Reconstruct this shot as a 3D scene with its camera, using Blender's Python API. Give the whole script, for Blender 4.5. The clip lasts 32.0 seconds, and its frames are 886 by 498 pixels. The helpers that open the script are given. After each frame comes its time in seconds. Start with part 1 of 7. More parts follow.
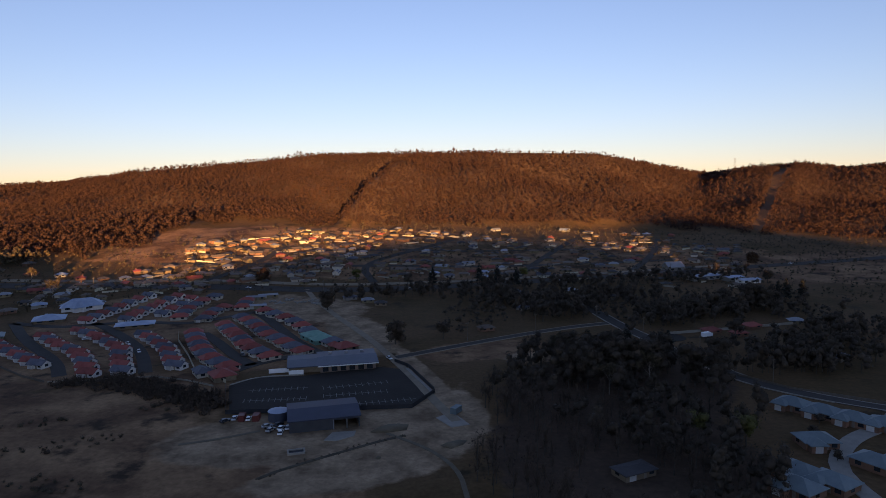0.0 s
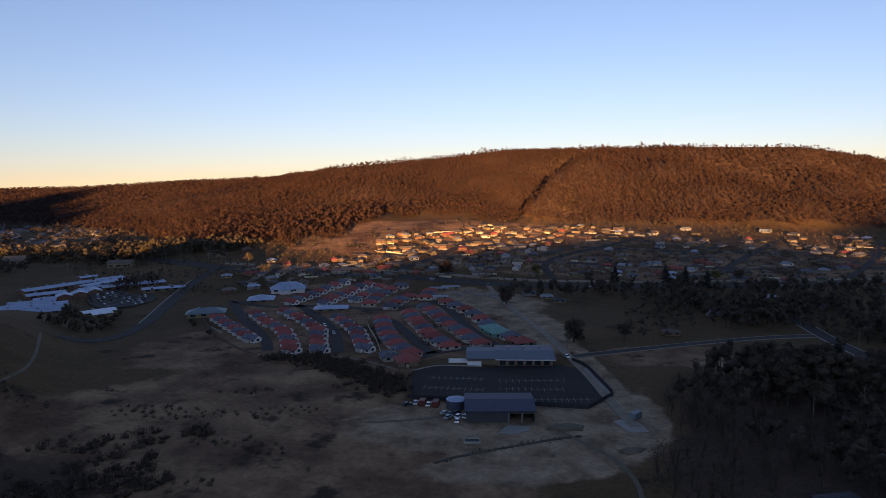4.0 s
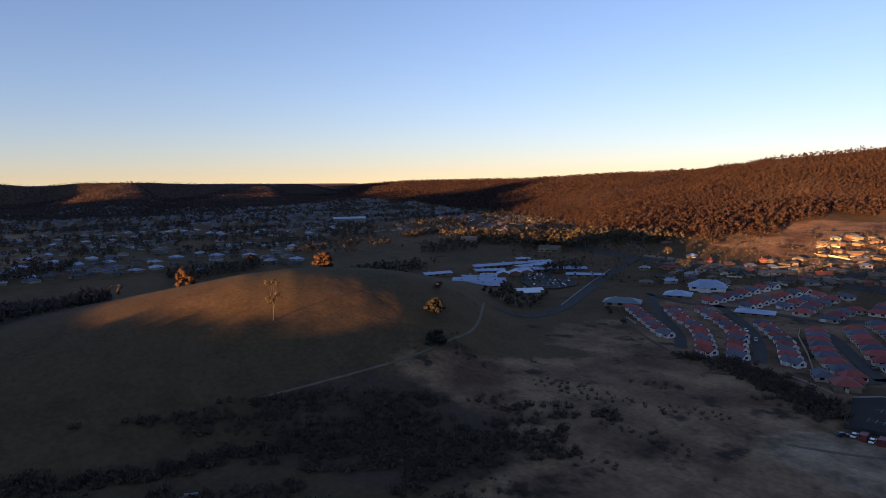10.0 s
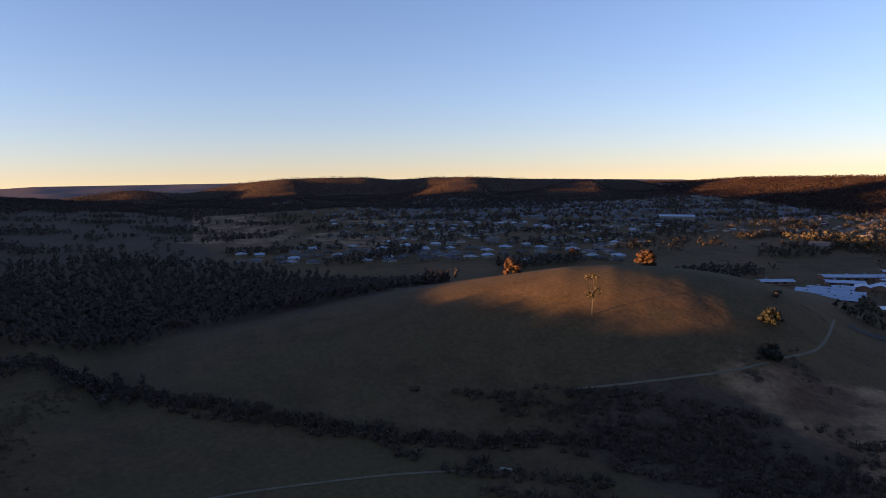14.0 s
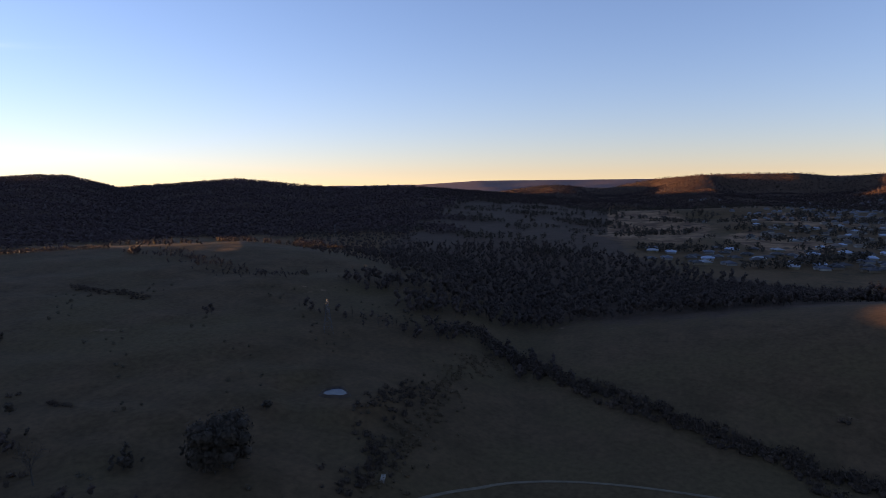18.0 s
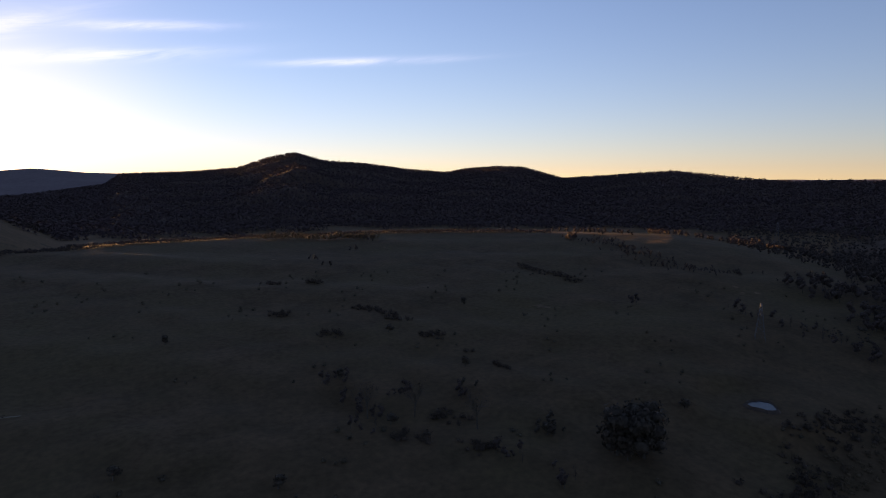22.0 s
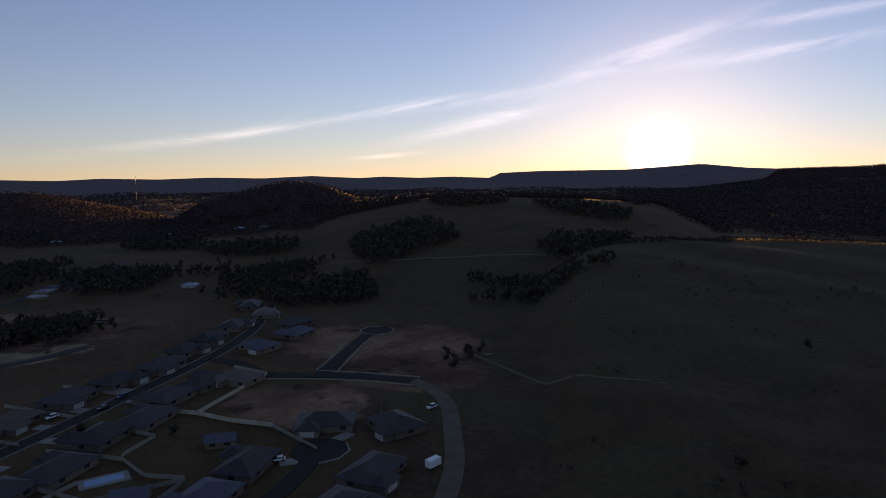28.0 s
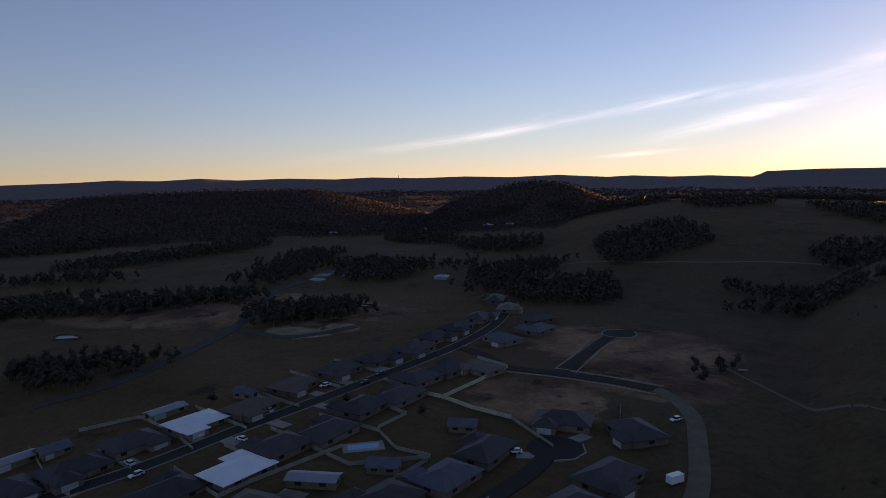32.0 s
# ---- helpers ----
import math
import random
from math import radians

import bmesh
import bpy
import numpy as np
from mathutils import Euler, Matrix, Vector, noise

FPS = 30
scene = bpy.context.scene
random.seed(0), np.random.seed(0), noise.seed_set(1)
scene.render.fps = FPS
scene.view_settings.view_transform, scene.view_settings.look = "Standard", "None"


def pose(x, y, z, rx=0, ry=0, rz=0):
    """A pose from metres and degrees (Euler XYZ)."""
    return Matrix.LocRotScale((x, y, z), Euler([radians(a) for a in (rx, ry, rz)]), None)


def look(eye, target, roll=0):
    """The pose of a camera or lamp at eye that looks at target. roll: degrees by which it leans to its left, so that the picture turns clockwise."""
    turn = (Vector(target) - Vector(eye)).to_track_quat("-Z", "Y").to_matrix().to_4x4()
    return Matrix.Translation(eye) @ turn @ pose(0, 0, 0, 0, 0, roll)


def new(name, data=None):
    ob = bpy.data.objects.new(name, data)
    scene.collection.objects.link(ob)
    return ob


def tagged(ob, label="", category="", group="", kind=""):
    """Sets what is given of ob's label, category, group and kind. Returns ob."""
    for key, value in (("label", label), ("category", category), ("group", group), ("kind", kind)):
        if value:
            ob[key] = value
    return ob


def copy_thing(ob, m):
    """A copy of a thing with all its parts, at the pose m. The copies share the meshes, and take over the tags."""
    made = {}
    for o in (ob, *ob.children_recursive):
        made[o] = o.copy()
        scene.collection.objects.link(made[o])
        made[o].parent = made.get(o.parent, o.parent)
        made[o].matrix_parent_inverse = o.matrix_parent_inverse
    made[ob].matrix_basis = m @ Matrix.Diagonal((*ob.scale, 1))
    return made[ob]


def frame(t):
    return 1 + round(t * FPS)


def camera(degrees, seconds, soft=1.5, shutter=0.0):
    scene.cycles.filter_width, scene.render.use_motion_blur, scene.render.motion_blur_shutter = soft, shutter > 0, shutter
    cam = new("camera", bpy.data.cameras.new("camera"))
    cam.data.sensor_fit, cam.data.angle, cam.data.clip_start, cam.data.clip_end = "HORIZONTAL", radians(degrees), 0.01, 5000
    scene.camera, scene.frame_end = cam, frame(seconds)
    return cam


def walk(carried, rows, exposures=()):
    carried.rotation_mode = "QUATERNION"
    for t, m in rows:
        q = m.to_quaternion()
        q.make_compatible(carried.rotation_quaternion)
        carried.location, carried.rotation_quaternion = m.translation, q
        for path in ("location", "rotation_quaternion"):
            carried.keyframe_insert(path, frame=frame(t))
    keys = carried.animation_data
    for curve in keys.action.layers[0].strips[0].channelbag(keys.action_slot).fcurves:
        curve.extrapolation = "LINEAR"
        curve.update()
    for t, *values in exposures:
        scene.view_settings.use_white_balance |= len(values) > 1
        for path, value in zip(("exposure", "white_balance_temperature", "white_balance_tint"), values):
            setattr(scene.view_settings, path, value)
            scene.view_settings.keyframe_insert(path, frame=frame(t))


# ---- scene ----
cam = camera(67.5, 32.0, soft=0.75)
PATH = [
    (0.0, pose(0, 0, 95, 83.57, 0.75, -0.00)),
    (0.5, pose(0, 0, 95, 83.54, 0.77, 0.53)),
    (1.0, pose(0, 0, 95, 83.51, 0.76, 2.09)),
    (1.5, pose(0, 0, 95, 83.49, 0.80, 4.29)),
    (2.0, pose(0, 0, 95, 83.49, 0.75, 6.69)),
    (2.5, pose(0, 0, 95, 83.48, 0.74, 8.89)),
    (4.5, pose(0, 0, 95, 83.38, 0.77, 18.16)),
    (5.0, pose(0, 0, 95, 83.35, 0.84, 20.93)),
    (5.5, pose(0, 0, 95, 83.34, 0.85, 23.81)),
    (6.0, pose(0, 0, 95, 83.32, 0.82, 27.02)),
    (6.5, pose(0, 0, 95, 83.30, 0.85, 29.88)),
    (7.0, pose(0, 0, 95, 83.29, 0.83, 32.92)),
    (7.5, pose(0, 0, 95, 83.27, 0.83, 35.74)),
    (8.0, pose(0, 0, 95, 83.26, 0.82, 38.82)),
    (8.5, pose(0, 0, 95, 83.26, 0.82, 41.71)),
    (9.0, pose(0, 0, 95, 83.27, 0.81, 44.95)),
    (9.5, pose(0, 0, 95, 83.29, 0.83, 47.86)),
    (10.0, pose(0, 0, 95, 83.29, 0.86, 50.93)),
    (10.5, pose(0, 0, 95, 83.30, 0.89, 53.91)),
    (11.0, pose(0, 0, 95, 83.30, 0.85, 57.35)),
    (11.5, pose(0, 0, 95, 83.29, 0.82, 60.55)),
    (12.0, pose(0, 0, 95, 83.32, 0.84, 64.10)),
    (12.5, pose(0, 0, 95, 83.31, 0.85, 67.45)),
    (13.0, pose(0, 0, 95, 83.31, 0.85, 71.05)),
    (13.5, pose(0, 0, 95, 83.31, 0.83, 74.51)),
    (14.0, pose(0, 0, 95, 83.30, 0.77, 78.44)),
    (14.5, pose(0, 0, 95, 83.31, 0.76, 82.25)),
    (16.5, pose(0, 0, 95, 83.34, 0.93, 99.03)),
    (17.0, pose(0, 0, 95, 83.40, 0.81, 103.90)),
    (17.5, pose(0, 0, 95, 83.42, 0.84, 108.48)),
    (18.0, pose(0, 0, 95, 83.41, 0.81, 113.13)),
    (18.5, pose(0, 0, 95, 83.40, 0.83, 117.35)),
    (19.0, pose(0, 0, 95, 83.38, 0.84, 121.75)),
    (19.5, pose(0, 0, 95, 83.34, 0.83, 125.87)),
    (20.0, pose(0, 0, 95, 83.31, 0.82, 130.49)),
    (20.5, pose(0, 0, 95, 83.30, 0.84, 134.73)),
    (21.0, pose(0, 0, 95, 83.28, 0.77, 139.45)),
    (21.5, pose(0, 0, 95, 83.21, 0.59, 144.01)),
    (22.0, pose(0, 0, 95, 83.20, 0.59, 149.27)),
    (22.5, pose(0, 0, 95, 83.16, 0.63, 154.34)),
    (23.0, pose(0, 0, 95, 83.25, 0.71, 159.49)),
    (23.5, pose(0, 0, 95, 83.24, 0.79, 164.06)),
    (24.0, pose(0, 0, 95, 83.26, 0.81, 168.84)),
    (25.0, pose(0, 0, 95, 83.35, 0.86, 177.66)),
    (25.5, pose(0, 0, 95, 83.35, 0.84, 181.88)),
    (27.5, pose(0, 0, 95, 83.34, 0.70, 198.00)),
    (28.0, pose(0, 0, 95, 83.36, 0.59, 201.92)),
    (28.5, pose(0, 0, 95, 83.38, 0.66, 205.30)),
    (29.0, pose(0, 0, 95, 83.33, 0.81, 208.83)),
    (29.5, pose(0, 0, 95, 83.33, 0.80, 212.09)),
    (30.0, pose(0, 0, 95, 83.37, 0.77, 215.59)),
    (30.5, pose(0, 0, 95, 83.41, 0.81, 218.96)),
    (31.0, pose(0, 0, 95, 83.41, 0.76, 222.04)),
    (31.5, pose(0, 0, 95, 83.48, 0.76, 222.66)),
    (32.0, pose(0, 0, 95, 83.50, 0.75, 222.89)),
]
walk(cam, PATH, exposures=((0.0, 1.64, 6850, 41), (10.0, 1.82, 6450, 38), (14.0, 1.94, 6350, 38), (19.0, 1.86, 6400, 40), (22.0, 1.45, 6700, 40), (25.0, 1.1, 7000, 40),
                           (28.0, 1.05, 7050, 41), (30.0, 1.0, 7050, 42), (31.0, 1.05, 7000, 42), (32.0, 1.2, 7000, 42)))

# ---- world and sun ----
SUN_AZ, SUN_EL, LAMP_AZ = 184.1, 1.46, 190.5


def heading(az, el=0.0):
    """Unit vector: azimuth counted to the left from +y, elevation, in degrees."""
    a, e = radians(az), radians(el)
    return Vector((-math.sin(a) * math.cos(e), math.cos(a) * math.cos(e), math.sin(e)))


world = bpy.data.worlds.new("sky")
scene.world = world
world.use_nodes = True
wn, wl = world.node_tree.nodes, world.node_tree.links
wn.clear()
w_out = wn.new("ShaderNodeOutputWorld")
w_bg = wn.new("ShaderNodeBackground")
w_sky = wn.new("ShaderNodeTexSky")
w_sky.sky_type = "NISHITA"
w_sky.sun_disc = False
w_sky.sun_elevation = radians(4.4)
w_sky.sun_rotation = radians(360 - SUN_AZ)
w_sky.altitude = 900
w_sky.air_density, w_sky.dust_density, w_sky.ozone_density = 1.0, 0.08, 2.2
w_co = wn.new("ShaderNodeTexCoord")
w_up = wn.new("ShaderNodeVectorMath")
w_up.operation = "ADD"
w_up.inputs[1].default_value = (0, 0, 0.045)
wl.new(w_co.outputs["Generated"], w_up.inputs[0])
wl.new(w_up.outputs[0], w_sky.inputs["Vector"])


def w_math(op, a, b=None, c=None):
    n = wn.new("ShaderNodeMath")
    n.operation = op
    for i, v in enumerate((a, b, c)):
        if v is None:
            continue
        if isinstance(v, (int, float)):
            n.inputs[i].default_value = v
        else:
            wl.new(v, n.inputs[i])
    return n.outputs[0]


def w_dot(v):
    n = wn.new("ShaderNodeVectorMath")
    n.operation = "DOT_PRODUCT"
    wl.new(w_co.outputs["Generated"], n.inputs[0])
    n.inputs[1].default_value = v
    return n.outputs["Value"]


def w_add(base, factor, color, mode="ADD"):
    n = wn.new("ShaderNodeMix")
    n.data_type, n.blend_type, n.clamp_factor = "RGBA", mode, False
    wl.new(factor, n.inputs["Factor"])
    wl.new(base, n.inputs["A"])
    n.inputs["B"].default_value = (*color, 1)
    return n.outputs["Result"]


# thin evening cirrus in streaks near the sun, and the bright aureole round it
toward = w_math("MAXIMUM", w_dot(heading(SUN_AZ, SUN_EL)), 0.0)
side = w_dot(heading(SUN_AZ - 90))
lift = w_dot((0, 0, 1))
w_map = wn.new("ShaderNodeCombineXYZ")
wl.new(w_math("MULTIPLY", side, 5.0), w_map.inputs[0])
wl.new(w_math("MULTIPLY", w_math("SUBTRACT", lift, w_math("MULTIPLY", side, 0.18)), 34.0), w_map.inputs[1])
w_noise = wn.new("ShaderNodeTexNoise")
w_noise.inputs["Scale"].default_value, w_noise.inputs["Detail"].default_value = 1.6, 7.0
w_noise.inputs["Roughness"].default_value, w_noise.inputs["Distortion"].default_value = 0.62, 0.5
wl.new(w_map.outputs[0], w_noise.inputs["Vector"])


def streak(at_side, at_lift, slope, length, thick):
    """One band of cirrus: its middle, tilt, half length and half thickness, in the sine of angles."""
    u = w_math("SUBTRACT", side, at_side)
    v = w_math("SUBTRACT", w_math("SUBTRACT", lift, at_lift), w_math("MULTIPLY", u, slope))
    q = w_math("ADD", w_math("POWER", w_math("ABSOLUTE", w_math("DIVIDE", u, length)), 2.0),
               w_math("POWER", w_math("ABSOLUTE", w_math("DIVIDE", v, thick)), 2.0))
    return w_math("EXPONENT", w_math("MULTIPLY", q, -1.0))


STREAKS = ((-0.58, 0.055, 0.18, 0.12, 0.006), (-0.345, 0.096, 0.12, 0.12, 0.008), (-0.237, 0.076, 0.243, 0.10, 0.010), (-0.03, 0.158, 0.32, 0.13, 0.014), (0.15, 0.153, 0.085, 0.12, 0.008),
           (0.19, 0.192, 0.06, 0.09, 0.006), (0.46, 0.156, 0.04, 0.10, 0.005), (-0.39, 0.024, 0.085, 0.05, 0.003))
bands = 0.0
for st in STREAKS:
    bands = w_math("ADD", streak(*st), bands)
cirrus = w_math("MULTIPLY", bands, w_math("MULTIPLY", w_math("MAXIMUM", w_math("SUBTRACT", w_noise.outputs["Fac"], 0.30), 0.0), 3.2))
cirrus = w_math("MULTIPLY", cirrus, w_math("GREATER_THAN", w_dot(heading(SUN_AZ)), 0.0))
glow_in = w_math("MULTIPLY", w_math("POWER", toward, 2800.0), 18.0)
glow_mid = w_math("MULTIPLY", w_math("POWER", toward, 70.0), 1.5)
warm = w_math("EXPONENT", w_math("MULTIPLY", w_math("ABSOLUTE", lift), -13.0))
sky_col = w_add(w_sky.outputs[0], warm, (1.0, 0.84, 0.80), "MULTIPLY")
sky_col = w_add(sky_col, w_math("MINIMUM", cirrus, 1.0), (1.5, 1.32, 1.05))
sky_col = w_add(sky_col, glow_mid, (1.0, 0.72, 0.35))
sky_col = w_add(sky_col, glow_in, (1.0, 0.85, 0.6))
wl.new(sky_col, w_bg.inputs["Color"])
w_bg.inputs["Strength"].default_value = 0.09
wl.new(w_bg.outputs[0], w_out.inputs[0])

sun_data = bpy.data.lights.new("sun", "SUN")
sun_data.energy, sun_data.angle, sun_data.color = 5.0, radians(0.5), (1.0, 0.59, 0.17)
sun = new("sun", sun_data)
sun.matrix_world = look(heading(LAMP_AZ, SUN_EL) * 400 + Vector((0, 0, 95)), (0, 0, 95))

# ---- terrain ----
EYE_Z = 95.0


def curve_at(knots, az):
    """Smooth reading of (azimuth, value) knots."""
    a = np.array([k[0] for k in knots], float)
    v = np.array([k[1] for k in knots], float)
    return np.interp(az, a, v)


def smooth(t):
    t = np.clip(t, 0, 1)
    return t * t * (3 - 2 * t)


def wave(x, y, size, seed):
    """Cheap smooth noise, about -1 to 1, of that wavelength in metres."""
    rng = np.random.RandomState(seed)
    out = 0.0
    for k in range(5):
        a, p = rng.uniform(0, 2 * math.pi), rng.uniform(0, 2 * math.pi)
        f = 2 * math.pi / size * rng.uniform(0.7, 1.5)
        out = out + np.sin((x * math.cos(a) + y * math.sin(a)) * f + p)
    return out / 2.6


# Each range: knots of azimuth, crest distance, crest elevation seen from the eye, foot distance, foot height.
RANGES = {
    "east": dict(az=(-62, -34, -31, -28, -25, -21.5, -19.4, -15, -12.7, -3, 4, 11.4, 17, 24, 29.7, 33.6, 37, 44, 50, 54, 58.4, 62, 66),
                 far=(1296, 1382, 1400, 1417, 1434, 1469, 1382, 1279, 1236, 1210, 1210, 1236, 1279, 1382, 1555, 1728, 1944, 2506, 3024, 3283, 3629, 3802, 3888),
                 el=(0.5, 0.69, 0.5, 0.86, 0.62, 0.16, 0.6, 1.6, 2.02, 2.3, 2.29, 2.16, 1.54, 1.0, 0.11, -0.12, -0.25, -0.62, -0.68, -0.71, -0.97, -0.9, -1.2),
                 foot=(930, 930, 930, 930, 930, 930, 925, 915, 905, 870, 815, 795, 743, 717, 734, 752, 778, 1296, 1642, 1987, 2333, 2592, 2592),
                 base=(12, 12, 13, 14, 15, 16, 17, 19, 20, 27, 33, 35, 33, 26, 21, 17, 14, 7, 3, 0, 0, 0, 0), trees=10, back=605, rough=1.0),
    "north": dict(az=(58, 61.7, 66, 70.9, 75.5, 79.7, 82.3, 85, 88.7, 91.5, 94, 96, 99.5, 102, 104, 106.5, 110, 115),
                  far=(2938, 2938, 2851, 2678, 2592, 2592, 2678, 2506, 2506, 2550, 2592, 2640, 2600, 2500, 2450, 2450, 2400, 2400),
                  el=(-1.3, -0.9, -0.75, -0.63, -0.4, -0.36, -0.6, -0.28, -0.27, -0.32, -0.5, -0.72, -1.45, -1.2, -1.02, -1.3, -1.9, -2.6),
                  foot=(2050, 2000, 1900, 1700, 1600, 1600, 1640, 1620, 1600, 1620, 1640, 1650, 1650, 1620, 1600, 1600, 1600, 1600),
                  base=(0,) * 18, trees=7, back=778, rough=1.0),
    "north_far": dict(az=(54, 60, 70, 80, 95, 103, 110, 116, 122), far=(4061,) * 9, el=(-0.9, -0.85, -0.7, -0.55, -0.7, -0.7, -0.68, -1.0, -1.3),
                      foot=(3197,) * 9, base=(0,) * 9, trees=5, back=778, rough=0.4),
    "west": dict(az=(99, 108, 115.5, 118, 121.8, 125.5, 130.3, 134.7, 139.1, 142.5, 144.6, 147.3, 149, 152.5, 155.9, 159.2, 161.8, 164, 166.4, 170, 174, 175.1, 176.2, 182, 188),
                 far=(1901, 1901, 1880, 1860, 1900, 1980, 2120, 2250, 2380, 2420, 2440, 2460, 2470, 2480, 2500, 2540, 2600, 2640, 2680, 2720, 2760, 2760, 2760, 2760, 2760),
                 el=(-2.6, -1.7, -1.02, -0.95, -1.07, -0.7, -0.15, -0.45, -0.7, 0.28, 0.35, 0.19, -0.12, 0.2, 0.7, 0.97, 1.67, 1.25, 0.43, 0.15, 0.08, 0.05, -0.75, -1.5, -2.5),
                 foot=(950,) * 25, base=(9,) * 25, trees=10, back=778, rough=0.8),
    "mesa": dict(az=(165, 172, 177.5, 180.8, 186.5, 193.5, 197, 197.9, 201, 204, 207, 209, 213, 217, 221, 225, 229, 232, 236, 240, 243, 246, 249, 252, 256.5, 270, 290, 300),
                 far=(4061,) * 28,
                 el=(-0.6, -0.1, 0.15, 0.5, 0.1, 0.06, -0.08, -0.5, -0.36, -0.43, -0.3, -0.4, -0.18, -0.33, -0.22, -0.32, -0.2, -0.33, -0.2, -0.3, -0.1, -0.27, -0.15, -0.3, -0.4, -0.3, 0.1, 0.3),
                 foot=(3024,) * 28, base=(9,) * 28, trees=3, back=778, rough=0.4),
    "bluff": dict(az=(220, 225.5, 229.4, 233.7, 241.8, 249.3, 252, 256.7, 262), far=(1296,) * 9,
                  el=(-4.0, -2.7, -1.72, -0.84, -0.79, -0.95, -1.23, -3.3, -4.2),
                  foot=(890,) * 9, base=(10,) * 9, trees=9, back=432, rough=0.5),
    "rise": dict(az=(176, 180, 184, 190, 197, 203.4, 208, 213, 219), far=(1000, 985, 968, 933, 916, 907, 933, 968, 994),
                 el=(-3.6, -3.2, -2.75, -2.4, -2.2, -2.3, -2.7, -3.3, -4.2),
                 foot=(500, 490, 467, 449, 449, 458, 484, 518, 553), base=(10,) * 9, trees=0, back=432, rough=0.06),
    "cone": dict(az=(203.4, 206, 208.8, 210.4, 212.1, 214.9, 217.5, 219.7, 223.1, 227), far=(1166,) * 10,
                 el=(-3.0, -2.4, -1.95, -1.2, -0.64, -0.32, -0.7, -1.37, -2.6, -4.0),
                 foot=(847,) * 10, base=(26, 26, 26, 26, 26, 24, 22, 19, 16, 12), trees=8, back=363, rough=0.3),
    "paddock": dict(az=(104, 110, 115, 120, 125, 130, 138, 150, 165, 178, 187, 193, 198), far=(372, 397, 436, 480, 520, 550, 565, 572, 565, 540, 505, 475, 458),
                    el=(-13.0, -11.5, -9.6, -8.0, -6.6, -5.75, -5.62, -5.5, -5.6, -5.75, -6.2, -8.0, -10.5),
                    foot=(173, 156, 130, 104, 95, 86, 86, 86, 86, 86, 86, 95, 112), base=(0, 0, 2, 4, 7, 9, 10, 12, 13, 12, 11, 10, 10), trees=0, back=363, rough=0.05),
    "knoll": dict(az=(42, 46, 49, 52, 55, 58, 61, 64, 68, 73, 78, 84, 90, 97, 104, 110), far=(406, 405, 403, 398, 395, 391, 388, 384, 381, 378, 374, 372, 370, 368, 365, 363),
                  el=(-12.9, -11.6, -10.5, -9.55, -8.85, -8.45, -8.27, -8.25, -8.55, -9.35, -10.15, -11.2, -12.2, -13.0, -13.7, -14.3),
                  foot=(252, 248, 245, 242, 239, 236, 233, 233, 233, 232, 229, 225, 223, 220, 220, 220), base=(0,) * 16, trees=0, back=199, rough=0.05),
}
FLOOR = ((-180, 10), (-120, 10), (-100, 5), (-60, 0), (110, 0), (135, 8), (180, 10))


